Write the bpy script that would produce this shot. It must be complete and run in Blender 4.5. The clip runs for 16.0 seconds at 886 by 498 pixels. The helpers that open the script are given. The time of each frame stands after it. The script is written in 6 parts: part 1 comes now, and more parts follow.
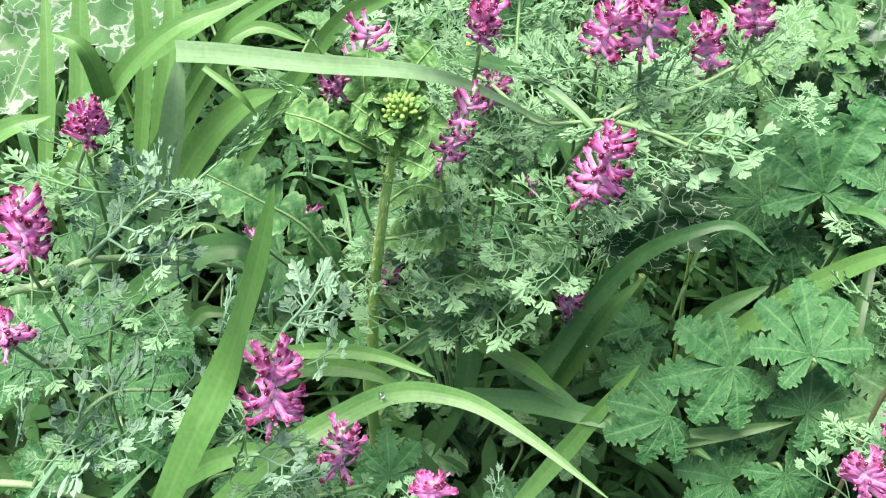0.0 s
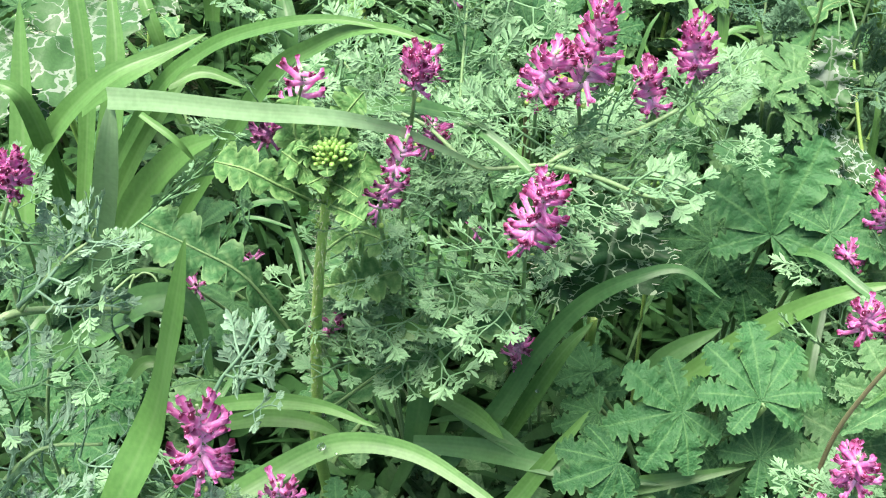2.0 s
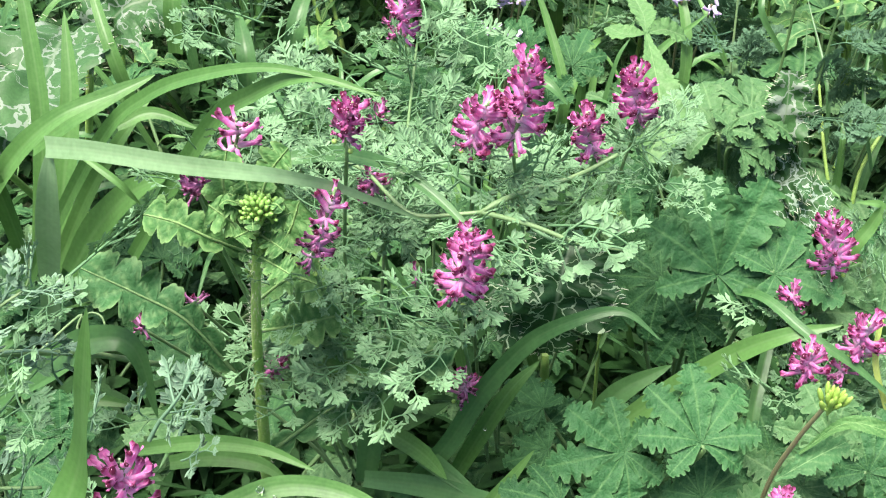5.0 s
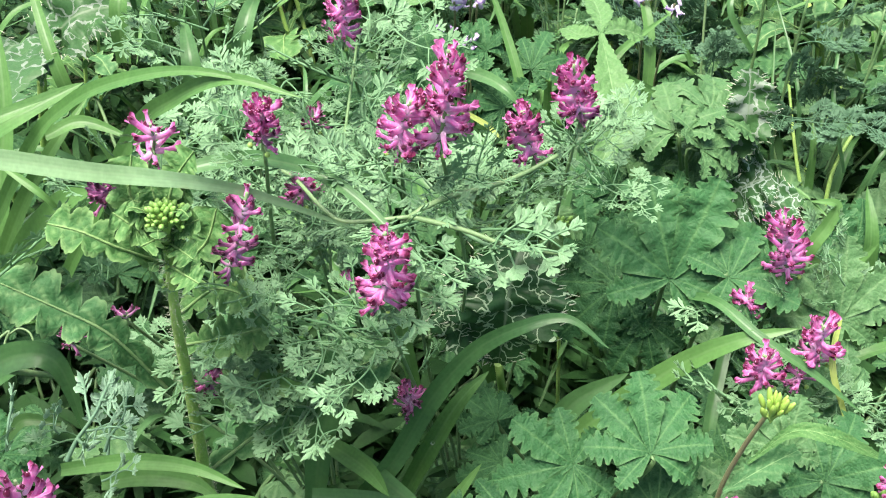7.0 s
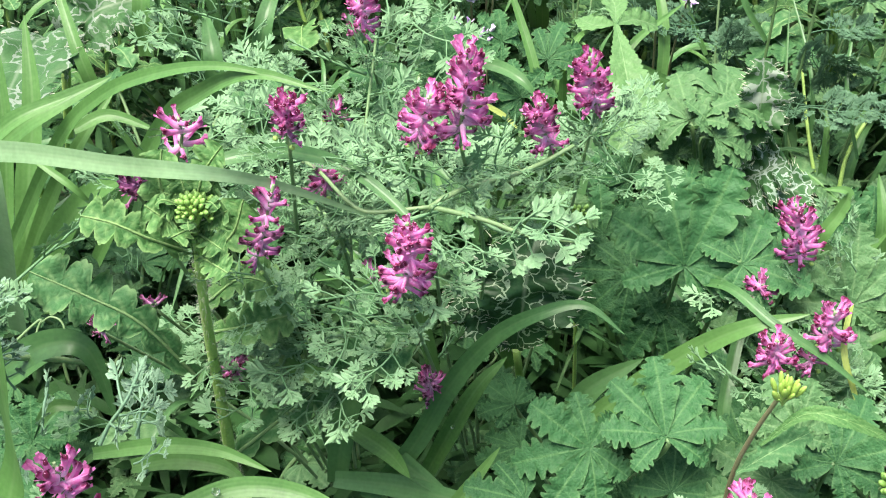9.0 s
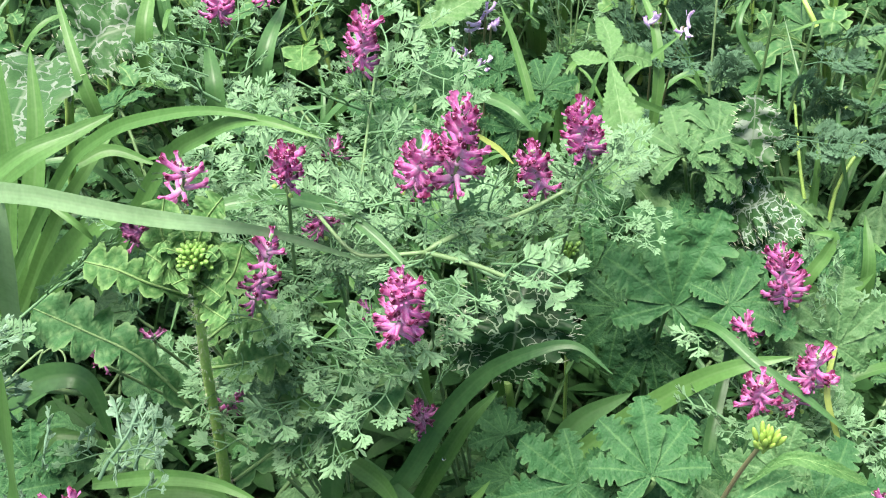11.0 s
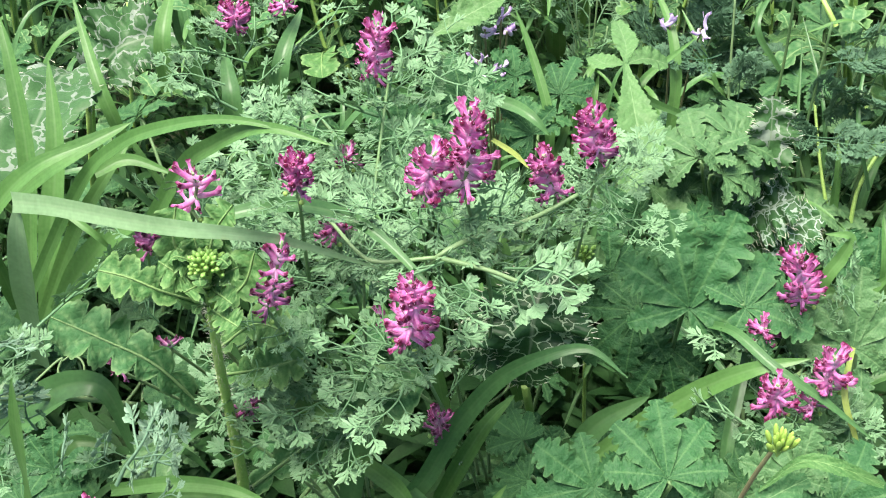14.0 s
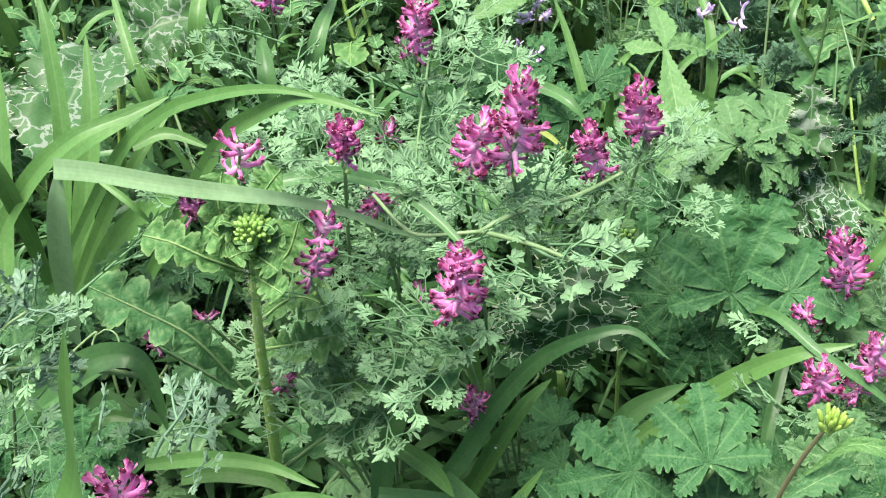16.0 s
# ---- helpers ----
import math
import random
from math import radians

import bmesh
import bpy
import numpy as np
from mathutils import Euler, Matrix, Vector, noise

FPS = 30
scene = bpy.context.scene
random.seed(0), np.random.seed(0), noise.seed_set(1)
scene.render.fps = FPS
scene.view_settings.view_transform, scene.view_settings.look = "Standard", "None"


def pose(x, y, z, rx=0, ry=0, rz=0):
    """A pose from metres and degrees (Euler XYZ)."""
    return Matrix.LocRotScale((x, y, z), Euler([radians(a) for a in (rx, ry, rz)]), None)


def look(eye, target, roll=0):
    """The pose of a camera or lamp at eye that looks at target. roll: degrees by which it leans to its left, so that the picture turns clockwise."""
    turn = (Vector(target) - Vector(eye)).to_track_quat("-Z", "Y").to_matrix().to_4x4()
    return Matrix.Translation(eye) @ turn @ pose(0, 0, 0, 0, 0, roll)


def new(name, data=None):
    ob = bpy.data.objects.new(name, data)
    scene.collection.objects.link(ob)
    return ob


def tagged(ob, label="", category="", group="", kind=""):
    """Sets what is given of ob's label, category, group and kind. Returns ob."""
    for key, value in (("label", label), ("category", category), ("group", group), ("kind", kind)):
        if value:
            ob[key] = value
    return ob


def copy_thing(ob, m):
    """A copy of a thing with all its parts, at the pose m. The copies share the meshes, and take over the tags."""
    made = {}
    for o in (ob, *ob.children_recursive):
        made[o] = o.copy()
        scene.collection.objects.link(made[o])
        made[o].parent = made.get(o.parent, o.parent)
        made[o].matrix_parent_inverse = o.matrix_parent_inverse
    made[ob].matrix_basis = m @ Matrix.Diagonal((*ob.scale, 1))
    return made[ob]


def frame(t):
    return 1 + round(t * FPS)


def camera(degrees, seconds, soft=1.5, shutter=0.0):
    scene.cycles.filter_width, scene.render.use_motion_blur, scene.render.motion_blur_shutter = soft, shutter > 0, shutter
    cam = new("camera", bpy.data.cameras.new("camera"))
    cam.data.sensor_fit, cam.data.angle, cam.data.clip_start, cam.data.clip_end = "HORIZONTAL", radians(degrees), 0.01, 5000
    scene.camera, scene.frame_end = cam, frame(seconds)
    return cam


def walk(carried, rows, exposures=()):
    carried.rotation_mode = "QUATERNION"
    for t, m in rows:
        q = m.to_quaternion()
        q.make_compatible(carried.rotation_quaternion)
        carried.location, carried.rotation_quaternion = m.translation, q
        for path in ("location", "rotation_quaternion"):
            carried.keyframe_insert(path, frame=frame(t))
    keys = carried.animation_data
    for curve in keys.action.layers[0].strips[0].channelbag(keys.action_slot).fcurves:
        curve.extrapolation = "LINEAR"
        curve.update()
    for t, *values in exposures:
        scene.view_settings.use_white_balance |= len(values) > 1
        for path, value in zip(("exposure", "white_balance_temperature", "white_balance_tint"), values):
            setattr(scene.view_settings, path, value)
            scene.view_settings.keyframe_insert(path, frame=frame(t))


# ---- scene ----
cam = camera(42.7, 16.0, soft=1.1)
PATH = [
    (0, (0.01698, 0.01236, 0.56625), (0.01894, 0.37403, 0.22101), -0.14),
    (0.5, (0.00970, 0.01763, 0.56770), (0.02085, 0.38313, 0.22669), 1.46),
    (1, (0.02542, 0.01333, 0.56469), (0.03521, 0.38299, 0.22816), 0.70),
    (1.5, (0.03302, 0.02474, 0.56781), (0.04194, 0.39338, 0.23014), 0.41),
    (2, (0.03173, 0.01999, 0.56458), (0.04282, 0.39225, 0.23097), 0.29),
    (2.5, (0.04416, 0.01918, 0.56360), (0.05299, 0.39053, 0.22890), -0.14),
    (3, (0.04885, 0.02412, 0.56737), (0.05833, 0.39200, 0.22887), 0.40),
    (3.5, (0.05355, 0.02428, 0.56816), (0.05905, 0.39427, 0.23189), -0.75),
    (6, (0.06004, 0.02892, 0.58393), (0.07092, 0.40257, 0.25187), 0.77),
    (6.5, (0.07364, 0.03109, 0.58163), (0.08015, 0.40543, 0.25023), -0.55),
    (7, (0.08430, 0.03654, 0.56579), (0.09060, 0.41413, 0.23808), -1.01),
    (7.5, (0.08814, 0.02857, 0.57200), (0.09419, 0.40285, 0.24053), -1.70),
    (8, (0.08449, 0.03295, 0.57490), (0.09134, 0.40628, 0.24238), -1.64),
    (8.5, (0.07969, 0.03265, 0.56793), (0.08336, 0.40679, 0.23626), -1.59),
    (9, (0.08249, 0.02884, 0.57375), (0.08207, 0.40268, 0.24173), -1.95),
    (9.5, (0.08343, 0.03410, 0.58428), (0.08451, 0.40378, 0.24762), -1.09),
    (12, (0.08818, 0.02980, 0.59581), (0.08795, 0.40493, 0.26524), -0.97),
    (12.5, (0.09290, 0.02915, 0.59863), (0.08643, 0.40428, 0.26812), -1.11),
    (13, (0.09393, 0.03339, 0.60126), (0.08584, 0.40921, 0.27158), -1.90),
    (13.5, (0.09476, 0.03434, 0.59931), (0.08340, 0.41016, 0.26972), -2.71),
    (14, (0.09077, 0.03112, 0.59426), (0.07868, 0.40589, 0.26350), -2.89),
    (14.5, (0.09217, 0.02643, 0.59092), (0.07398, 0.40295, 0.26243), -3.72),
    (15, (0.08520, 0.02353, 0.58211), (0.06954, 0.40105, 0.25465), -2.63),
    (15.5, (0.07453, 0.01959, 0.58135), (0.06103, 0.39642, 0.25300), -1.66),
    (16, (0.07811, 0.02733, 0.58180), (0.06129, 0.40412, 0.25356), -2.45),
]
walk(cam, [(t, look(eye, target, roll)) for t, eye, target, roll in PATH], [(0.0, 2.35), (3.5, 2.25), (6.0, 2.17), (9.5, 2.17), (12.0, 2.11), (16.0, 2.10)])

# ---- light ----
world = bpy.data.worlds.new("overcast_sky")
scene.world = world
world.use_nodes = True
wn = world.node_tree
sky = wn.nodes.new("ShaderNodeTexSky")
sky.sky_type = "NISHITA"
sky.sun_disc = False
sky.sun_elevation, sky.sun_rotation = radians(75), radians(-47)
sky.air_density, sky.dust_density, sky.ozone_density = 1.0, 4.0, 1.0
wn.links.new(sky.outputs[0], wn.nodes["Background"].inputs[0])
wn.nodes["Background"].inputs[1].default_value = 0.065
sun_data = bpy.data.lights.new("sun", "SUN")
sun_data.energy, sun_data.angle, sun_data.color = 2.75, radians(32), (1.0, 0.905, 0.845)
sun = new("sun", sun_data)
sun.matrix_world = look((-0.3, 0.12, 1.5), (0, 0.4, 0))


# ---- materials ----
def nodes_of(name):
    m = bpy.data.materials.new(name)
    m.use_nodes = True
    t = m.node_tree
    t.nodes.clear()
    return m, t, t.nodes.new("ShaderNodeOutputMaterial")


def add(t, kind, inputs=None, **settings):
    n = t.nodes.new(kind)
    if "operation" in settings:
        n.operation = settings["operation"]
    if "data_type" in settings:
        n.data_type, n.blend_type = settings["data_type"], settings["blend_type"]
    if "attribute_name" in settings:
        n.attribute_name = settings["attribute_name"]
    if "feature" in settings:
        n.feature = settings["feature"]
    if "wave_type" in settings:
        n.wave_type, n.bands_direction = settings["wave_type"], settings["bands_direction"]
    for k, v in (inputs or {}).items():
        if hasattr(v, "is_output"):
            t.links.new(v, n.inputs[k])
        else:
            n.inputs[k].default_value = v
    return n


def rgb(c):
    return (*c, 1.0)


def mix(t, fac, a, b, blend="MIX"):
    n = add(t, "ShaderNodeMix", data_type="RGBA", blend_type=blend)
    for i, v in ((0, fac), (6, a), (7, b)):
        if hasattr(v, "is_output"):
            t.links.new(v, n.inputs[i])
        else:
            n.inputs[i].default_value = v if i == 0 else rgb(v)
    return n.outputs[2]


def span(t, value, a, b, c=0.0, d=1.0):
    return add(t, "ShaderNodeMapRange", {0: value, 1: a, 2: b, 3: c, 4: d}).outputs[0]


def leaf_material(name, dark, light, vein, thin=0.3, rough=0.5, grain=900.0, stripes=0.0, bump=0.25, marble=None, gloss=0.22, spots=0.0, net=0.0, lace=(0.03, 0.09), milk=(0.30, 0.36, 0.29)):
    """A leaf: two-scale colour variation, paler veins, soft gloss and light that shines through."""
    m, t, out = nodes_of(name)
    co = add(t, "ShaderNodeTexCoord")
    info = add(t, "ShaderNodeObjectInfo")
    island = add(t, "ShaderNodeNewGeometry").outputs["Random Per Island"]
    broad = add(t, "ShaderNodeTexNoise", {"Vector": co.outputs["Object"], "Scale": 60.0, "Detail": 3.0}).outputs[0]
    fine = add(t, "ShaderNodeTexNoise", {"Vector": co.outputs["Object"], "Scale": grain, "Detail": 3.0}).outputs[0]
    tone = add(t, "ShaderNodeMath", {0: span(t, broad, 0.3, 0.7), 1: info.outputs["Random"]}, operation="ADD").outputs[0]
    tone = add(t, "ShaderNodeMath", {0: tone, 1: add(t, "ShaderNodeMath", {0: island, 1: 0.5}, operation="MULTIPLY").outputs[0]}, operation="ADD").outputs[0]
    col = mix(t, span(t, tone, 0.2, 2.2), dark, light)
    col = mix(t, span(t, fine, 0.35, 0.75, 0.0, 0.22), col, tuple(min(1, 1.7 * v) for v in light))
    vn = add(t, "ShaderNodeAttribute", attribute_name="vein").outputs["Fac"]
    relief = fine
    if net:
        nv = add(t, "ShaderNodeTexVoronoi", {"Vector": co.outputs["Object"], "Scale": net}, feature="DISTANCE_TO_EDGE").outputs[0]
        col = mix(t, span(t, nv, 0.0, 0.10, 0.10, 0.0), col, vein)
        relief = add(t, "ShaderNodeMath", {0: span(t, nv, 0.0, 0.35), 1: fine}, operation="ADD").outputs[0]
    if stripes:
        wave = add(t, "ShaderNodeTexWave", {"Vector": co.outputs["UV"], "Scale": stripes, "Distortion": 0.0, "Detail": 0.0}, wave_type="BANDS", bands_direction="X").outputs["Fac"]
        col = mix(t, span(t, wave, 0.2, 0.9, 0.0, 0.08), col, vein)
        relief = wave
    if marble:
        cells = add(t, "ShaderNodeTexVoronoi", {"Vector": mix(t, 0.012, co.outputs["Object"], add(t, "ShaderNodeTexNoise", {"Vector": co.outputs["Object"], "Scale": 120.0}).outputs[1]), "Scale": marble}, feature="DISTANCE_TO_EDGE").outputs[0]
        wide = add(t, "ShaderNodeTexNoise", {"Vector": co.outputs["Object"], "Scale": 70.0}).outputs[0]
        edge = add(t, "ShaderNodeMath", {0: cells, 1: span(t, wide, 0.35, 0.65, *lace)}, operation="LESS_THAN").outputs[0]
        col = mix(t, edge, col, milk)
    col = mix(t, vn, col, vein)
    if spots:
        sp = add(t, "ShaderNodeTexNoise", {"Vector": co.outputs["Object"], "Scale": 45.0, "Detail": 4.0}).outputs[0]
        col = mix(t, span(t, sp, 0.68, 0.75, 0.0, spots), col, (0.32, 0.24, 0.05))
    bmp = add(t, "ShaderNodeBump", {"Height": relief, "Strength": bump, "Distance": 0.0006}).outputs[0]
    p = add(t, "ShaderNodeBsdfPrincipled", {"Base Color": col, "Roughness": rough, "Normal": bmp, "Specular IOR Level": gloss})
    glow = add(t, "ShaderNodeBsdfTranslucent", {"Color": mix(t, 0.3, col, (0.10, 0.20, 0.03)), "Normal": bmp})
    sh = add(t, "ShaderNodeMixShader", {0: 0.65 * thin, 1: p.outputs[0], 2: glow.outputs[0]})
    t.links.new(sh.outputs[0], out.inputs[0])
    return m


def stem_material(name, dark, light, rough=0.55):
    m, t, out = nodes_of(name)
    co = add(t, "ShaderNodeTexCoord")
    n1 = add(t, "ShaderNodeTexNoise", {"Vector": co.outputs["Object"], "Scale": 45.0, "Detail": 4.0}).outputs[0]
    n2 = add(t, "ShaderNodeTexNoise", {"Vector": co.outputs["Object"], "Scale": 900.0, "Detail": 2.0}).outputs[0]
    col = mix(t, span(t, n1, 0.35, 0.65), dark, light)
    col = mix(t, span(t, n2, 0.4, 0.8, 0.0, 0.4), col, tuple(min(1, 1.6 * v) for v in light))
    bmp = add(t, "ShaderNodeBump", {"Height": n2, "Strength": 0.3, "Distance": 0.0004}).outputs[0]
    p = add(t, "ShaderNodeBsdfPrincipled", {"Base Color": col, "Roughness": rough, "Normal": bmp})
    t.links.new(p.outputs[0], out.inputs[0])
    return m


def petal_material(name, back, body, tip, thin=0.25, dark_from=0.72):
    """A tubular floret: pale spur, magenta body and near-black maroon tip along its length (UV v)."""
    m, t, out = nodes_of(name)
    co = add(t, "ShaderNodeTexCoord")
    v = add(t, "ShaderNodeSeparateXYZ", {0: co.outputs["UV"]}).outputs[1]
    info = add(t, "ShaderNodeObjectInfo").outputs["Random"]
    n = add(t, "ShaderNodeTexNoise", {"Vector": co.outputs["Object"], "Scale": 700.0, "Detail": 3.0}).outputs[0]
    streak = add(t, "ShaderNodeTexNoise", {"Vector": co.outputs["UV"], "Scale": 6.0, "Detail": 2.0}).outputs[0]
    vv = add(t, "ShaderNodeMath", {0: v, 1: span(t, n, 0.3, 0.7, -0.05, 0.05)}, operation="ADD").outputs[0]
    vv = add(t, "ShaderNodeMath", {0: vv, 1: span(t, info, 0.0, 1.0, -0.06, 0.10)}, operation="ADD").outputs[0]
    col = mix(t, span(t, vv, 0.0, 0.5), back, body)
    col = mix(t, span(t, streak, 0.45, 0.70, 0.0, 0.7), col, back)
    col = mix(t, span(t, info, 0.5, 1.0, 0.0, 0.4), col, tuple(min(1, 1.25 * c + 0.06) for c in body))
    deep = tuple(0.5 * a + 0.5 * b for a, b in zip(body, tip))
    col = mix(t, span(t, vv, dark_from - 0.16, dark_from), col, deep)
    col = mix(t, span(t, vv, dark_from, dark_from + 0.08), col, tip)
    p = add(t, "ShaderNodeBsdfPrincipled", {"Base Color": col, "Roughness": 0.55, "Sheen Weight": 0.2, "Specular IOR Level": 0.35})
    glow = add(t, "ShaderNodeBsdfTranslucent", {"Color": col})
    sh = add(t, "ShaderNodeMixShader", {0: thin, 1: p.outputs[0], 2: glow.outputs[0]})
    t.links.new(sh.outputs[0], out.inputs[0])
    return m


def soil_material():
    m, t, out = nodes_of("damp_soil")
    co = add(t, "ShaderNodeTexCoord")
    a = add(t, "ShaderNodeTexNoise", {"Vector": co.outputs["Object"], "Scale": 14.0, "Detail": 8.0}).outputs[0]
    b = add(t, "ShaderNodeTexNoise", {"Vector": co.outputs["Object"], "Scale": 160.0, "Detail": 6.0}).outputs[0]
    col = mix(t, span(t, a, 0.35, 0.65), (0.035, 0.026, 0.016), (0.075, 0.058, 0.034))
    moss = add(t, "ShaderNodeTexNoise", {"Vector": co.outputs["Object"], "Scale": 2.5, "Detail": 9.0}).outputs[0]
    col = mix(t, span(t, moss, 0.30, 0.50, 0.25, 0.95), col, (0.030, 0.066, 0.018))
    col = mix(t, span(t, b, 0.5, 0.8, 0.0, 0.5), col, (0.13, 0.10, 0.06))
    bmp = add(t, "ShaderNodeBump", {"Height": b, "Strength": 0.8, "Distance": 0.006}).outputs[0]
    p = add(t, "ShaderNodeBsdfPrincipled", {"Base Color": col, "Roughness": 0.9, "Normal": bmp})
    t.links.new(p.outputs[0], out.inputs[0])
    return m


def water_material():
    m, t, out = nodes_of("water_drop")
    p = add(t, "ShaderNodeBsdfPrincipled", {"Base Color": (1, 1, 1, 1), "Roughness": 0.02, "Transmission Weight": 1.0, "IOR": 1.33})
    t.links.new(p.outputs[0], out.inputs[0])
    return m


GRASS = leaf_material("grass_blade", (0.042, 0.120, 0.026), (0.082, 0.188, 0.049), (0.14, 0.24, 0.094), 0.25, 0.45, 500, 1.6, bump=0.05, gloss=0.3)
GRASS_DEEP = leaf_material("grass_blade_bluish", (0.032, 0.100, 0.031), (0.068, 0.165, 0.051), (0.11, 0.19, 0.075), 0.22, 0.42, 500, 1.6, bump=0.05, gloss=0.35)
# paler green: the sky sheen on the bent blade is in its colour
GRASS_LIT = leaf_material("grass_blade_lit", (0.110, 0.215, 0.090), (0.190, 0.310, 0.160), (0.22, 0.32, 0.18), 0.25, 0.4, 500, 1.6, bump=0.05, gloss=0.45, spots=0.25)
GRASS_DRY = leaf_material("grass_blade_yellowed", (0.14, 0.21, 0.045), (0.22, 0.28, 0.07), (0.24, 0.28, 0.11), 0.3, 0.5, 500, 1.6, spots=0.5)
FUMITORY = leaf_material("fumitory_leaf", (0.070, 0.168, 0.072), (0.150, 0.286, 0.142), (0.25, 0.38, 0.22), 0.25, 0.5, 1500, bump=0.15)
FUMITORY_PALE = leaf_material("fumitory_leaf_glaucous", (0.080, 0.168, 0.096), (0.164, 0.285, 0.182), (0.28, 0.39, 0.28), 0.22, 0.5, 1500, bump=0.15)
GERANIUM = leaf_material("lobed_leaf", (0.012, 0.055, 0.018), (0.031, 0.105, 0.035), (0.080, 0.178, 0.062), 0.16, 0.6, 1100, bump=0.4, net=480.0, gloss=0.19)
GERANIUM_PALE = leaf_material("lobed_leaf_pale", (0.030, 0.090, 0.031), (0.060, 0.142, 0.050), (0.12, 0.22, 0.089), 0.2, 0.6, 1100, bump=0.35, net=420.0, gloss=0.24)
MUSTARD = leaf_material("bristly_leaf", (0.032, 0.106, 0.036), (0.054, 0.146, 0.052), (0.18, 0.30, 0.125), 0.2, 0.6, 1000, bump=0.3, gloss=0.15, net=430.0)
MUSTARD_YOUNG = leaf_material("bristly_leaf_young", (0.034, 0.108, 0.030), (0.068, 0.165, 0.048), (0.19, 0.32, 0.115), 0.25, 0.6, 600, bump=0.3, gloss=0.15, net=560.0)
THISTLE = leaf_material("marbled_leaf", (0.026, 0.078, 0.024), (0.050, 0.118, 0.040), (0.13, 0.19, 0.11), 0.2, 0.45, 700, marble=85.0, bump=0.3, gloss=0.2, lace=(0.012, 0.075), milk=(0.165, 0.215, 0.160))
THISTLE_FINE = leaf_material("finely_marbled_leaf", (0.014, 0.052, 0.016), (0.028, 0.080, 0.026), (0.14, 0.20, 0.12), 0.2, 0.42, 700, marble=110.0, bump=0.3, lace=(0.020, 0.052), milk=(0.26, 0.36, 0.22))
THISTLE_BOLD = leaf_material("boldly_marbled_leaf", (0.020, 0.066, 0.020), (0.040, 0.104, 0.034), (0.20, 0.27, 0.19), 0.2, 0.45, 700, marble=135.0, bump=0.3, gloss=0.2, lace=(0.015, 0.075), milk=(0.23, 0.31, 0.24))
MINT = leaf_material("soft_pale_leaf", (0.052, 0.135, 0.039), (0.096, 0.200, 0.068), (0.18, 0.29, 0.131), 0.25, 0.55, 800, bump=0.3, net=330.0)
FEATHER = leaf_material("feathery_leaf", (0.034, 0.092, 0.046), (0.072, 0.158, 0.084), (0.11, 0.20, 0.11), 0.2, 0.55, 1200)
# low leaves: the shade of the gaps is put into this dark green
UNDER_SHADE = leaf_material("low_leaf_shade", (0.008, 0.028, 0.008), (0.020, 0.060, 0.015), (0.04, 0.08, 0.028), 0.12, 0.6, 700, gloss=0.1)
STEM_F = stem_material("fumitory_stem", (0.10, 0.19, 0.07), (0.16, 0.25, 0.11))
STEM_G = stem_material("green_leaf_stalk", (0.055, 0.125, 0.040), (0.10, 0.18, 0.065))
STEM_RED = stem_material("reddish_stem", (0.15, 0.12, 0.065), (0.20, 0.21, 0.10))
STEM_M = stem_material("bristly_stem", (0.17, 0.31, 0.060), (0.28, 0.43, 0.105))
BRISTLE = stem_material("bristle", (0.300, 0.348, 0.240), (0.390, 0.420, 0.300), 0.35)
PETAL = petal_material("magenta_petal", (0.93, 0.70, 0.88), (0.82, 0.23, 0.60), (0.16, 0.007, 0.055), 0.45, 0.87)
PETAL_DIM = petal_material("dull_purple_petal", (0.60, 0.40, 0.57), (0.45, 0.13, 0.33), (0.07, 0.005, 0.03), 0.3, 0.86)
LILAC = petal_material("lilac_petal", (0.78, 0.72, 0.84), (0.66, 0.54, 0.78), (0.46, 0.32, 0.58), 0.3, 0.9)
BUD = stem_material("yellow_green_bud", (0.12, 0.25, 0.043), (0.19, 0.34, 0.076), 0.5)
YELLOW = stem_material("yellow_bud", (0.19, 0.33, 0.05), (0.29, 0.42, 0.09), 0.5)
SOIL = soil_material()
WATER = water_material()


# ---- mesh helpers ----
def smooth_path(pts, n):
    """n + 1 points of a Catmull-Rom curve through pts, evenly in its parameter."""
    p = [Vector(q) for q in pts]
    p = [2 * p[0] - p[1]] + p + [2 * p[-1] - p[-2]]
    out = []
    for k in range(n + 1):
        s = k / n * (len(p) - 3)
        i = min(int(s), len(p) - 4)
        u = s - i
        a, b, c, d = p[i : i + 4]
        out.append(0.5 * ((2 * b) + (c - a) * u + (2 * a - 5 * b + 4 * c - d) * u * u + (3 * b - a - 3 * c + d) * u**3))
    return out


def layers(bm):
    uv = bm.loops.layers.uv.get("UVMap") or bm.loops.layers.uv.new("UVMap")
    vein = bm.verts.layers.float.get("vein") or bm.verts.layers.float.new("vein")
    return uv, vein


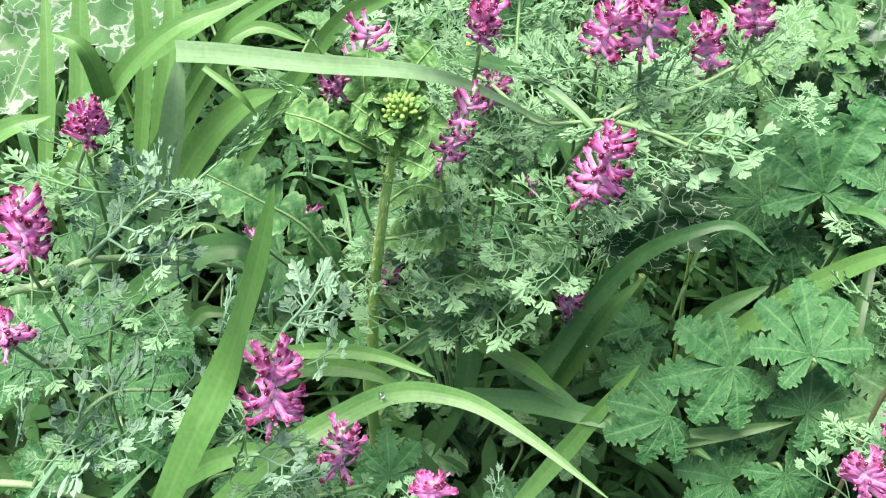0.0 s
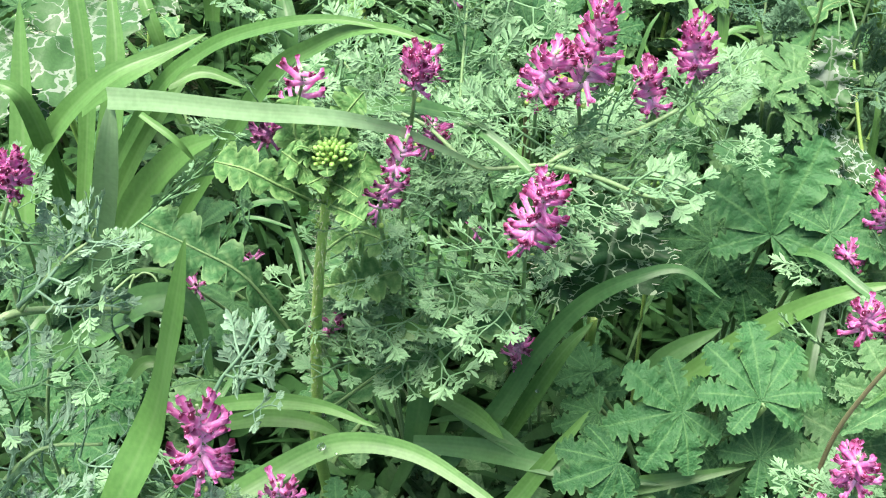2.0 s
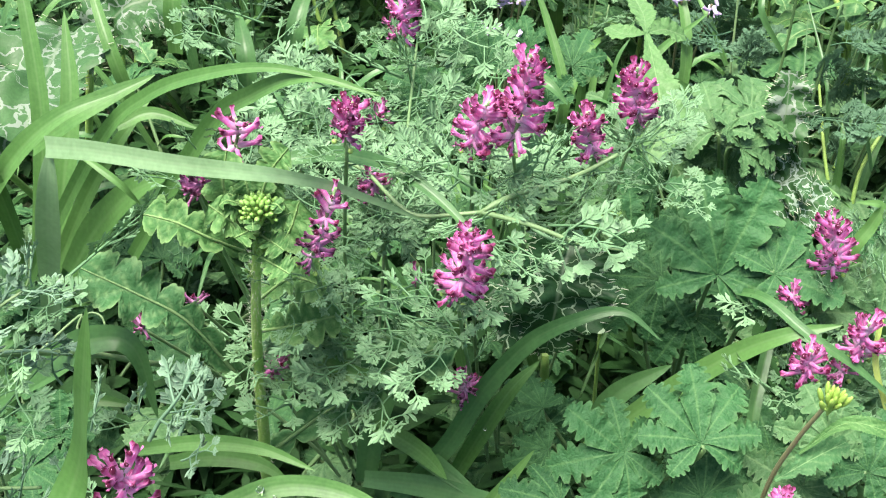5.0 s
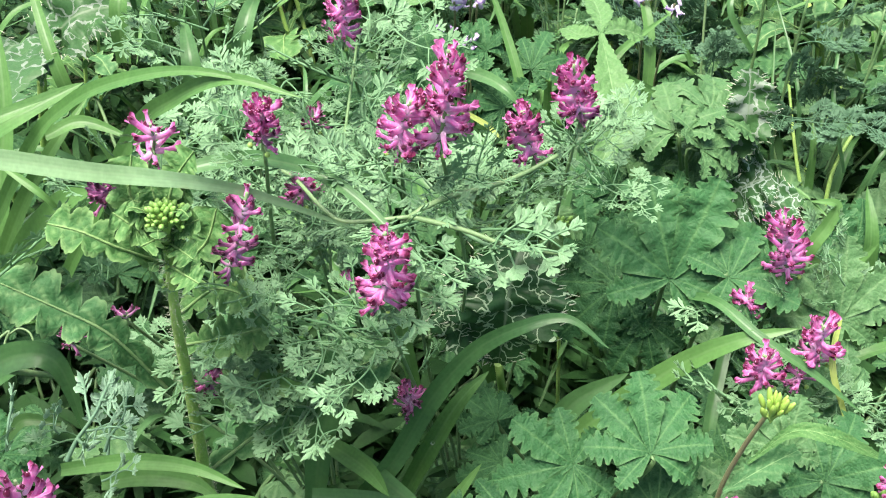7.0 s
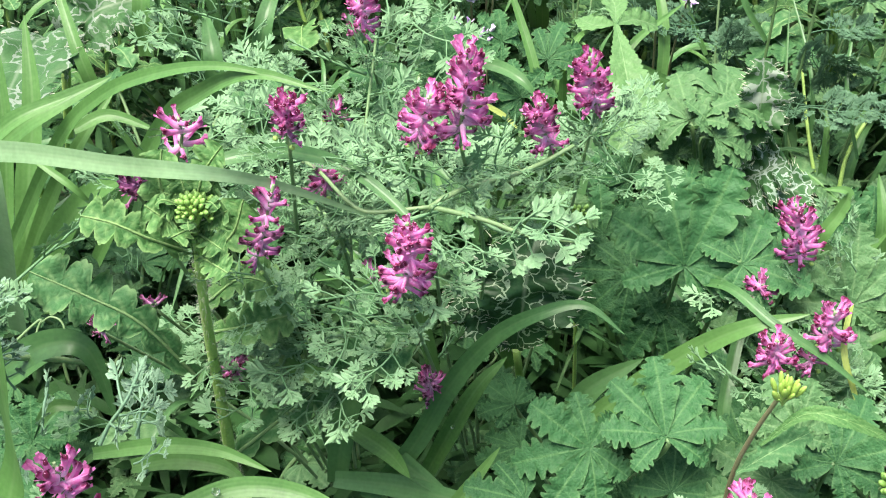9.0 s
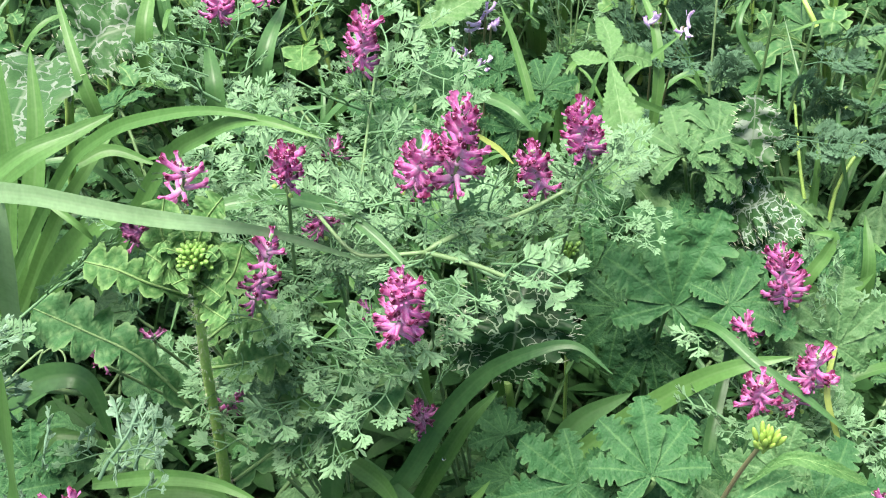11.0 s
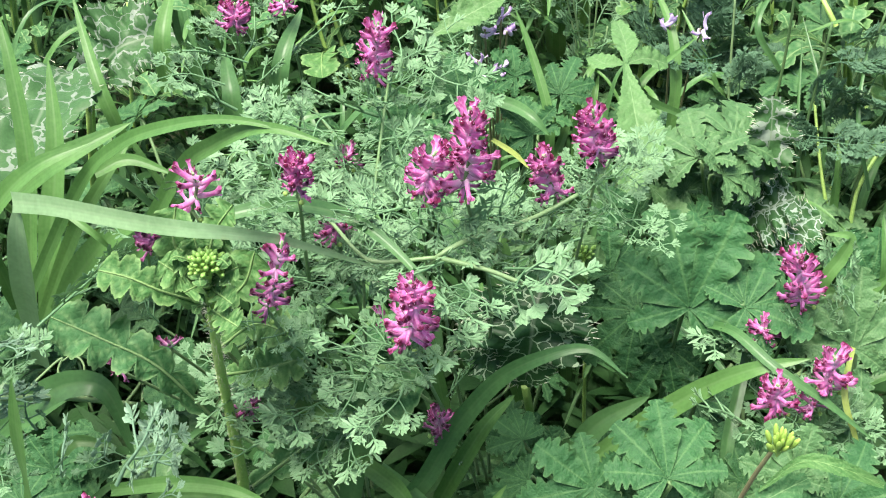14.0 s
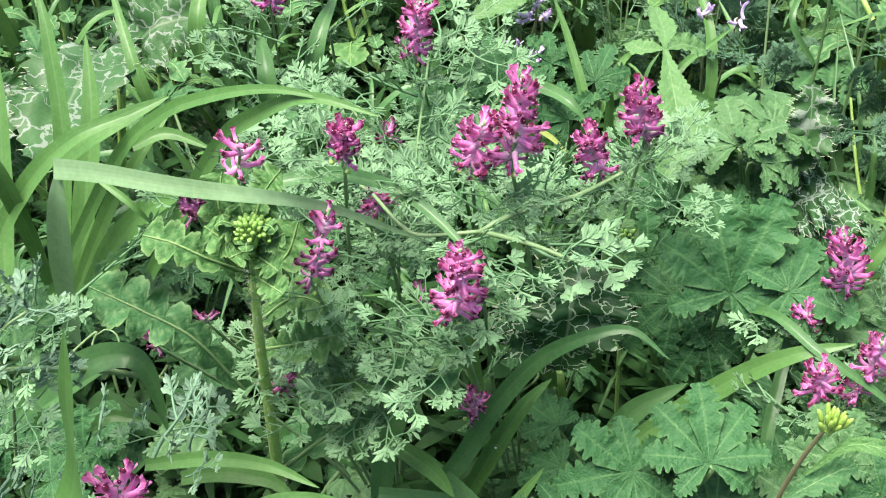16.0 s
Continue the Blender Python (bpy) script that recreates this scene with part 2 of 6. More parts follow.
def strip(bm, pts, width, across=4, n=24, hint=(0.0, -0.6, 0.8), fold=0.25, wave=0.0, rib=0.0, twist=0.0, waves=7.0, seed=0, puff=0.0, side_veins=0.0, rim=0.0, side_gain=0.5):
    """A leaf surface along a curve. width(s, side) is its half width at s; fold raises the margins, wave ripples them, rib paints the midrib."""
    uv, vein = layers(bm)
    c = smooth_path(pts, n)
    rows = []
    for k, q in enumerate(c):
        s = k / n
        tan = (c[min(k + 1, n)] - c[max(k - 1, 0)]).normalized()
        side = tan.cross(Vector(hint))
        side = side.normalized() if side.length > 1e-4 else Vector((1, 0, 0))
        if twist:
            side = Matrix.Rotation(twist * s, 3, tan) @ side
        up = side.cross(tan).normalized()
        row = []
        for j in range(2 * across + 1):
            a = j / across - 1
            a = math.copysign(abs(a) ** 1.5, a)
            w = width(s, 1 if a > 0 else -1)
            lift = fold * w * abs(a) ** 1.4 + wave * w * abs(a) ** 1.5 * math.sin(waves * 6.28 * s + (1.7 if a > 0 else 0) + seed)
            lift += puff * w * noise.noise(Vector((9 * s, 2.6 * a, seed + 0.5))) * min(1, 3 * abs(a))
            v = bm.verts.new(q + side * (a * w) + up * lift)
            ph = (side_veins * s - 1.6 * abs(a)) % 1.0 if side_veins else 0.5
            v[vein] = min(1.0, max(0.0, rib * (1 - abs(a) * across**1.5 * 1.1)) + (side_gain * max(0.0, 1 - 6 * min(ph, 1 - ph)) * (1 - 0.5 * abs(a)) if side_veins else 0.0))
            if abs(a) > 0.99:
                v[vein] = max(v[vein], rim)
            row.append((v, a, s))
        rows.append(row)
    for r0, r1 in zip(rows, rows[1:]):
        for j in range(2 * across):
            quad = [r0[j], r0[j + 1], r1[j + 1], r1[j]]
            f = bm.faces.new([q[0] for q in quad])
            f.smooth = True
            for loop, q in zip(f.loops, quad):
                loop[uv].uv = (q[1] * 0.5 + 0.5, q[2])
    return bm


def tube(bm, pts, radius, sides=6, n=12, cap=True):
    """A tapering round stalk along a curve. radius: one number, or (first, last)."""
    uv, vein = layers(bm)
    c = smooth_path(pts, n)
    r0, r1 = radius if isinstance(radius, tuple) else (radius, radius)
    ref = Vector((0.31, 0.52, 0.79))
    rings = []
    for k, q in enumerate(c):
        tan = (c[min(k + 1, n)] - c[max(k - 1, 0)]).normalized()
        a = tan.cross(ref).normalized()
        b = tan.cross(a)
        r = r0 + (r1 - r0) * k / n
        rings.append([bm.verts.new(q + r * (math.cos(i * 6.2832 / sides) * a + math.sin(i * 6.2832 / sides) * b)) for i in range(sides)])
    for k, (p, q) in enumerate(zip(rings, rings[1:])):
        for i in range(sides):
            f = bm.faces.new((p[i], p[(i + 1) % sides], q[(i + 1) % sides], q[i]))
            f.smooth = True
            for loop in f.loops:
                loop[uv].uv = (i / sides, k / n)
    if cap:
        bm.faces.new(rings[-1])
    return bm


def blob(bm, m, rings=5, sides=7, point=0.0):
    """A small rounded body along local z from 0 to 1, radius 1 at most, under the matrix m."""
    uv, vein = layers(bm)
    prev = None
    for k in range(rings + 1):
        a = math.pi * k / rings
        r = math.sin(a) * (1 - point * k / rings)
        z = 0.5 - 0.5 * math.cos(a)
        ring = [bm.verts.new(m @ Vector((max(r, 0.02) * math.cos(i * 6.2832 / sides), max(r, 0.02) * math.sin(i * 6.2832 / sides), z))) for i in range(sides)]
        if prev:
            for i in range(sides):
                f = bm.faces.new((prev[i], prev[(i + 1) % sides], ring[(i + 1) % sides], ring[i]))
                f.smooth = True
                for loop in f.loops:
                    loop[uv].uv = (i / sides, k / rings)
        prev = ring
    return bm


def mesh_of(name, bm, material):
    me = bpy.data.meshes.new(name)
    bm.to_mesh(me)
    bm.free()
    me.materials.append(material)
    return me


def thing(name, base, label, category, group="", kind=""):
    ob = new(name)
    ob.empty_display_size = 0.02
    ob.matrix_world = pose(*base)
    return tagged(ob, label, category, group, kind)


def place_of(ob):
    """Where a thing or part stands in the world, from its own and its parents' poses."""
    m = ob.matrix_basis.copy()
    while ob.parent:
        ob = ob.parent
        m = ob.matrix_basis @ m
    return m


def part(name, bm, material, parent, label="", at=None):
    """Links a bmesh (in world places), or a shared mesh at the pose `at`, as one mesh object under a thing or part."""
    inv = place_of(parent).inverted()
    if at is None:
        bm.transform(inv)
        ob = new(name, mesh_of(name, bm, material))
    else:
        ob = new(name, bm)
        ob.matrix_basis = inv @ at
    ob.parent = parent
    return tagged(ob, label)


def aim(at, direction, roll=0.0, size=1.0):
    """A pose whose local x runs along direction, with local z as near up as can be."""
    d = Vector(direction).normalized()
    side = Vector((0, 0, 1)).cross(d)
    side = side.normalized() if side.length > 1e-3 else Vector((0, 1, 0))
    up = d.cross(side)
    m = Matrix((d, side, up)).transposed().to_4x4()
    return Matrix.Translation(at) @ m @ Matrix.Rotation(roll, 4, "X") @ Matrix.Diagonal((size, size, size, 1))


# ---- plant parts ----
def floret_mesh(name, material, length=0.0115, r=0.0013, bend=0.25, seed=0):
    """A tubular floret along x: rounded spur behind, narrow waist, swollen two-lipped tip with upturned wings."""
    bm = bmesh.new()
    uv, vein = layers(bm)
    rnd = random.Random(seed)
    prof = ((0.0, 0.25), (0.03, 0.75), (0.10, 1.12), (0.20, 1.10), (0.34, 0.96), (0.52, 0.86), (0.68, 0.90), (0.80, 1.02), (0.90, 0.98), (0.97, 0.62), (1.0, 0.15))
    sides, prev, s0 = 8, None, 0.0
    for s, w in prof:
        z = bend * length * (s - 0.4) ** 2 * 1.6
        ring = []
        for i in range(sides):
            a = i * 6.2832 / sides
            keel = 1 + 0.28 * max(0, math.sin(a)) ** 4 * min(1, 2 * s) - 0.14 * abs(math.cos(2 * a))
            ring.append(bm.verts.new(((s - 0.25) * length, 0.80 * r * w * math.cos(a) * rnd.uniform(0.92, 1.08), z + r * w * keel * math.sin(a))))
        if prev:
            for i in range(sides):
                f = bm.faces.new((prev[i], prev[(i + 1) % sides], ring[(i + 1) % sides], ring[i]))
                f.smooth = True
                for loop in f.loops:
                    loop[uv].uv = (i / sides, s if loop.vert in ring else s0)
        prev, s0 = ring, s
    bm.faces.new(prev)
    # the upturned wings of the upper lip, and the free lower lip
    tip, top = 0.75 * length, bend * length * 0.4
    for sgn in (-1, 1):
        q = [bm.verts.new(p) for p in ((tip - 0.30 * length, 0, top * 0.3 + r * 0.8), (tip - 0.10 * length, sgn * r * 1.15, top + r * 1.35), (tip + 0.03 * length, sgn * r * 0.9, top + r * 1.25), (tip + 0.02 * length, 0, top + r * 0.7))]
        f = bm.faces.new(q)
        for loop, vv in zip(f.loops, (0.66, 0.80, 0.95, 0.97)):
            loop[uv].uv = (0.5, vv)
    low = [bm.verts.new(p) for p in ((tip - 0.34 * length, -r * 0.3, -r * 0.6), (tip - 0.34 * length, r * 0.3, -r * 0.6), (tip - 0.02 * length, r * 0.42, -r * 1.1), (tip - 0.02 * length, -r * 0.42, -r * 1.1))]
    f = bm.faces.new(low)
    for loop, vv in zip(f.loops, (0.5, 0.5, 0.84, 0.84)):
        loop[uv].uv = (0.2, vv)
    return mesh_of(name, bm, material)


def fumitory_leaf_mesh(name, seed, length=0.045, material=None, fine=1.5, stalk=0.00036, pairs=3, sparse=False, leaflet=0.185, plumes=1):
    """A leaf cut two to three times, along x: stalked leaflets, each a fan of flat oblong pointed lobes."""
    rnd = random.Random(seed)
    bm = bmesh.new()
    uv, vein = layers(bm)

    def lobe(o, d, up, ln, w):
        """One flat lobe: narrow foot, widest past the middle, short point, with a faint keel."""
        side = (d.cross(up).normalized() + d * rnd.uniform(-0.1, 0.1)).normalized()
        curl, sway = up * ln * rnd.uniform(-0.22, 0.26), side * ln * rnd.uniform(-0.14, 0.14)
        rows = []
        for q, ww in ((0.0, 0.22), (0.35, 0.36), (0.62, 0.50), (0.82, 0.34)):
            c = o + d * ln * q + curl * q * q + sway * q * q
            rows.append([bm.verts.new(c - side * w * ww), bm.verts.new(c - up * w * 0.16), bm.verts.new(c + side * w * ww)])
        tip = bm.verts.new(o + d * ln + curl + sway)
        tip[vein] = 0.5
        for r0, r1 in zip(rows, rows[1:]):
            for j in (0, 1):
                bm.faces.new((r0[j], r0[j + 1], r1[j + 1], r1[j])).smooth = True
        for j in (0, 1):
            bm.faces.new((rows[-1][j], rows[-1][j + 1], tip)).smooth = True
        for r in rows[1:]:
            r[0][vein] = r[2][vein] = 0.35

    def fan(o, d, up, size):
        """A leaflet: a flat rib with lobes along both sides, the lower ones forked."""
        side = d.cross(up).normalized()
        ln = size * rnd.uniform(0.95, 1.3)
        w = size * 0.235 * fine
        lobe(o + d * ln * 0.35, (d + up * rnd.uniform(-0.2, 0.2)).normalized(), up, ln * 0.72, w * 1.05)
        lobe(o - d * ln * 0.05, d, up, ln * 0.75, w * 0.7)
        for at, reach in ((0.06, 0.86), (0.34, 0.70), (0.60, 0.46)):
            for g in (-1, 1):
                if rnd.random() < 0.93:
                    dd = (d * rnd.uniform(0.6, 0.95) + side * g * rnd.uniform(0.6, 0.9) + up * rnd.uniform(-0.25, 0.3)).normalized()
                    foot = o + d * ln * at
                    lobe(foot, dd, up, ln * reach * rnd.uniform(0.85, 1.15), w)
                    if reach > 0.6 and rnd.random() < 0.8:
                        lobe(foot + dd * ln * 0.22, (dd + side * g * 0.65 - d * 0.1).normalized(), up, ln * reach * 0.55, w * 0.85)

    bow = rnd.uniform(-0.12, 0.22)
    spine = [Vector((length * s, 0.07 * length * math.sin(s * 5 + seed), length * (0.12 * s - bow * s * s))) for s in (0, 0.25, 0.5, 0.75, 1)]
    tube(bm, spine, (stalk * 1.6, stalk * 0.8), 5, 8, False)
    c = smooth_path(spine, 20)
    for pair in range(pairs):
        s = 0.30 + 0.54 * pair / max(1, pairs - 1)
        for sgn in (-1, 1):
            if sparse and rnd.random() < 0.12:
                continue
            o = c[min(19, int((s + rnd.uniform(-0.05, 0.05)) * 20))]
            a = rnd.uniform(0.7, 1.15)
            up = Vector((rnd.uniform(-0.4, 0.4), -sgn * rnd.uniform(-0.1, 0.5), 1)).normalized()
            d = Vector((math.cos(a), sgn * math.sin(a), rnd.uniform(-0.15, 0.4))).normalized()
            ln = length * (0.36 - 0.30 * (s - 0.3)) * rnd.uniform(0.75, 1.15)
            tube(bm, [o, o + d * ln * 0.5 + up * ln * 0.04, o + d * ln], (stalk * 1.1, stalk * 0.8), 4, 3, False)
            fan(o + d * ln * 0.85, d, up, length * leaflet)
            sd = d.cross(up).normalized()
            for tier in range(plumes):
                if plumes == 1 and (s > 0.62 or sparse and rnd.random() < 0.35):
                    continue
                at = rnd.uniform(0.50, 0.68) if plumes == 1 else 0.25 + 0.6 * tier / plumes
                for g in (-1, 1):
                    dd = (d * 0.7 + sd * g * 0.75 + up * rnd.uniform(-0.2, 0.3)).normalized()
                    o3 = o + d * ln * at
                    q3 = o3 + dd * ln * rnd.uniform(0.22, 0.34) * (1.0 if plumes == 1 else 1.1 - at)
                    tube(bm, [o3, (o3 + q3) / 2, q3], (stalk * 0.9, stalk * 0.7), 3, 2, False)
                    fan(q3, dd, up, length * leaflet * 0.78)
    fan(c[-1], Vector((1, 0, 0.1)).normalized(), Vector((0, 0, 1)), length * leaflet * 0.8)
    return mesh_of(name, bm, material or FUMITORY)


def palm_leaf_mesh(name, seed, radius=0.03, lobes=5, material=None, cup=0.12, step=42.0, n=72, across=4):
    """A cranesbill leaf: wedge lobes that fan out from the stalk at the origin and overlap at their sides, each cut again and edged with round teeth; x points to the middle lobe."""
    rnd = random.Random(seed)
    bm = bmesh.new()
    mid = (lobes - 1) / 2
    order = sorted(range(lobes), key=lambda k: -abs(k - mid))
    for rank, k in enumerate(order):
        off = (k - mid) / mid
        ln = radius * (1.22 - 0.50 * abs(off) ** 1.4) * rnd.uniform(0.92, 1.08)
        ang = radians(step) * (k - mid) + rnd.uniform(-0.08, 0.08)
        d, sd = Vector((math.cos(ang), math.sin(ang), 0)), Vector((-math.sin(ang), math.cos(ang), 0))
        rise, droop, sway = cup + rnd.uniform(-0.03, 0.04), rnd.uniform(0.05, 0.55), rnd.uniform(-0.07, 0.07) + 0.06 * off
        base = Vector((0, 0, 0.00018 * rank))
        pts = [base + d * ln * q + sd * ln * sway * q * q + Vector((0, 0, ln * (rise * q - droop * q * q))) for q in (0.0, 0.25, 0.5, 0.75, 1.0)]
        wide = 0.62 * ln * math.tan(radians(step) * 0.5) * rnd.uniform(0.95, 1.1)
        edge = []
        for _ in range(2):
            j = [rnd.uniform(-0.018, 0.018) for _ in range(4)]
            f = [rnd.uniform(0.88, 1.12) for _ in range(4)]
            edge.append([(0.0, 0.10), (0.18, 0.44), (0.50 + j[0], 0.96 * f[0]), (0.55 + j[0], 0.98 * f[0]), (0.59 + j[1], 0.68), (0.645 + j[1], 1.10 * f[1]), (0.685 + j[1], 1.12 * f[1]), (0.725 + j[2], 0.63), (0.775 + j[2], 1.06 * f[2]), (0.815 + j[2], 1.04 * f[2]), (0.848 + j[3], 0.57), (0.885 + j[3], 0.84 * f[3]), (0.915 + j[3], 0.78 * f[3]), (0.938 + j[3], 0.36), (0.962, 0.50), (0.985, 0.40), (1.0, 0.06)])

        def width(q, side, wide=wide, edge=edge):
            table = edge[0 if side < 0 else 1]
            for (q0, w0), (q1, w1) in zip(table, table[1:]):
                if q <= q1:
                    x = (q - q0) / max(1e-6, q1 - q0)
                    x = x if q1 < 0.56 else x * x * (3 - 2 * x)
                    return wide * (w0 + (w1 - w0) * x) + 0.00008
            return 0.00008

        strip(bm, pts, width, across, n, (0.0, 0.0, 1.0), rnd.uniform(0.02, 0.30), 0.12, 0.7, 0.0, 2.3, seed + 3 * k, 0.26, 5.0, 0.5, 0.22)
    return mesh_of(name, bm, material or GERANIUM)


def lobed_width(w, lobes, deep, teeth=0.0, phase=0.0, taper=0.7, base=0.25):
    """Half width of a pinnately lobed leaf along its midrib."""
    def width(s, side):
        shape = math.sin(math.pi * min(1, s * 0.92 + 0.04)) ** taper * (base + (1 - base) * min(1, s * 1.9))
        cut = 1 - deep * (0.5 + 0.5 * math.cos(lobes * 6.2832 * s + phase + 0.5 * side)) ** 3.5 * (1 - 0.5 * s)
        return w * shape * cut * (1 + teeth * math.sin(lobes * 5 * 6.2832 * s + side)) + 0.0003
    return width


def grass_width(w, start=0.7, peak=0.35, taper=2.6):
    def width(s, side):
        rise = start + (1 - start) * min(1, s / peak)
        return w * rise * max(0.0, 1 - s**taper) ** 0.8 + 0.00012
    return width


FLORETS = [floret_mesh("floret", PETAL, 0.0116, 0.00140, 0.12, 1), floret_mesh("floret", PETAL, 0.0104, 0.00132, 0.22, 2), floret_mesh("floret", PETAL, 0.0110, 0.00138, 0.05, 3), floret_mesh("floret", PETAL, 0.0096, 0.00130, 0.15, 8)]
FLORETS_DIM = [floret_mesh("floret", PETAL_DIM, 0.0098, 0.00115, 0.2, 4), floret_mesh("floret", PETAL_DIM, 0.0088, 0.0011, 0.35, 5)]
BUDLETS = [floret_mesh("flower_bud", PETAL, 0.0062, 0.0010, 0.1, 6), floret_mesh("flower_bud", PETAL, 0.0048, 0.0009, 0.2, 7)]
FUM_LEAVES = [fumitory_leaf_mesh("leaf", 20 + k, 0.036 + 0.004 * (k % 3), None, 1.0, 0.00042, 3, k % 2 == 0) for k in range(9)]
OPEN_LEAVES = [fumitory_leaf_mesh("leaf", 130 + k, 0.042, None, 1.4, 0.00068, 3, True, 0.20, 0) for k in range(6)]
OPEN_PALE = [fumitory_leaf_mesh("leaf", 130 + k, 0.042, FUMITORY_PALE, 1.4, 0.00068, 3, True, 0.20, 0) for k in range(6)]
FEATHER_LEAVES = [fumitory_leaf_mesh("leaf", 50 + k, 0.055, FEATHER, 1.0, 0.0004, 6, False, 0.105, 3) for k in range(4)]
PALM_LEAVES = [palm_leaf_mesh("leaf", 70 + k, 0.03, 7, GERANIUM, (0.10, 0.28, 0.0, 0.18, 0.3, 0.05)[k], (39, 42, 41, 44, 38, 40)[k]) for k in range(6)]
PALM_PALE = [palm_leaf_mesh("leaf", 90 + k, 0.03, 7, GERANIUM_PALE, 0.2, (40, 43, 38)[k]) for k in range(3)]
PALM_SMALL = [palm_leaf_mesh("leaf", 170 + k, 0.03, (5, 7)[k % 2], (GERANIUM, GERANIUM, GERANIUM_PALE, GERANIUM)[k], 0.1 * k - 0.05, (46, 40)[k % 2], 34, 2) for k in range(4)]


bm_fruit = bmesh.new()
blob(bm_fruit, Matrix.Diagonal((0.0010, 0.0010, 0.0020, 1)) @ Matrix.Translation((0, 0, -0.3)), 6, 8)
FRUIT = mesh_of("fruit", bm_fruit, STEM_M)


def raceme(plant, bottom, top, count, seed, dim=0.0, spread=1.0, size=1.0, erect=0.0):
    """A spike of tubular florets: each floret is held near its rear by a short stalk and points outward."""
    rnd = random.Random(seed)
    a, b = Vector(bottom), Vector(top)
    axis = (b - a).normalized()
    mid = (a + b) / 2 + Vector((rnd.uniform(-1, 1), rnd.uniform(-1, 1), 0)) * 0.0015
    bm = bmesh.new()
    count = int(count * 2.1)
    core = smooth_path([a, mid, b], 24)
    tube(bm, [a - axis * 0.006, a, mid, b], (0.0009, 0.0005), 5, 10)
    e1 = axis.cross(Vector((0.2, 0.9, 0.1))).normalized()
    e2 = axis.cross(e1)
    poses = []
    for k in range(count):
        s = min(0.98, max(0.0, (k + rnd.uniform(-0.9, 1.9)) / count))
        ang = k * 2.39996 + rnd.uniform(-1.2, 1.2)
        out = e1 * math.cos(ang) + e2 * math.sin(ang)
        lift = 0.00 + 0.75 * erect + (1.05 - 0.6 * erect) * s**1.2 + rnd.uniform(-0.42, 0.36)
        d = (out * math.cos(lift) + axis * math.sin(lift)).normalized()
        o = core[min(24, int(s * 24))]
        stalk = 0.0023 * spread * size * rnd.uniform(0.5, 1.7) * (1.1 - 0.6 * s)
        q = o + out * stalk
        tube(bm, [o, (o + q) / 2 + axis * 0.0006, q], (0.00035, 0.00035), 3, 2, False)
        poses.append((s, q, d))
    fruits = []
    for k in range(0 if dim > 0.9 or count < 14 else 2):
        ang = k * 2.1 + rnd.random()
        out = (e1 * math.cos(ang) + e2 * math.sin(ang)) * 0.0045
        o = a - axis * (0.001 + 0.0016 * k)
        tube(bm, [o, o + out * 0.5 + axis * 0.0006, o + out], (0.0003, 0.0004), 3, 2, False)
        fruits.append(o + out)
    spike = part("flower_spike", bm, STEM_F, plant, "dull purple fading flower spike" if dim > 0.5 else "magenta flower spike with dark-tipped tubular florets")
    for s, q, d in poses:
        if s > 0.88:
            me = rnd.choice(BUDLETS)
        else:
            me = rnd.choice(FLORETS_DIM if rnd.random() < dim + (0.35 if s < 0.3 else 0.0) else FLORETS)
        part("floret", me, None, spike, at=aim(q, d, rnd.uniform(-0.5, 0.5), size * rnd.uniform(0.72, 1.0) * (0.72 if s < 0.10 else 1)))
    for k in range(4 if count > 28 and dim < 0.6 else 0):
        turn = k * 2.39996 + rnd.random()
        out = e1 * math.cos(turn) + e2 * math.sin(turn)
        o = a - axis * (0.010 + 0.009 * k)
        part("leaf", FUM_LEAVES[(seed + k) % 9], None, plant, at=aim(o, out + axis * rnd.uniform(0.1, 0.6), rnd.uniform(-0.6, 0.6), rnd.uniform(0.45, 0.7)))
    for q in fruits:
        part("fruit", FRUIT, None, spike, "small round green fruit", at=Matrix.Translation(q))
    return spike


def stalk(plant, pts, r0=0.0014, r1=0.0009, material=None, name="stem", label=""):
    bm = bmesh.new()
    tube(bm, pts, (r0, r1), 7, 6 * len(pts))
    return part(name, bm, material or STEM_F, plant, label)


def blade(plant, pts, w, seed=0, material=None, fold=0.3, hint=(0.0, -0.6, 0.8), twist=0.0, start=0.7, label="", name="blade", taper=2.6):
    """One grass blade, w metres wide at its widest."""
    bm = bmesh.new()
    strip(bm, pts, grass_width(w / 2, start, 0.35, taper), 3, 10 + 5 * len(pts), hint, fold, 0.03, 0.25, twist, 3.0, seed)
    return part(name, bm, material or GRASS, plant, label)


def lobed_leaf(plant, pts, w, lobes, deep, material, seed=0, wave=0.1, fold=0.2, hint=(0.0, -0.5, 0.85), teeth=0.09, base=0.25, label="", rib=0.8, taper=0.6, puff=0.12):
    bm = bmesh.new()
    strip(bm, pts, lobed_width(w / 2, lobes, deep, teeth, seed, taper, base), 7, 80, hint, fold, wave, rib, 0.0, lobes * 0.7, seed, puff, lobes * 1.0)
    return part("leaf", bm, material, plant, label)


def spray(plant, a, b, seed=0, roll=0.0, glaucous=False):
    """A lacy leaf whose stalk starts at a and whose tip reaches b."""
    a, b = Vector(a), Vector(b)
    part("leaf", (OPEN_PALE if glaucous else OPEN_LEAVES)[seed % 6], None, plant, at=aim(a, b - a, roll, (b - a).length / 0.045))


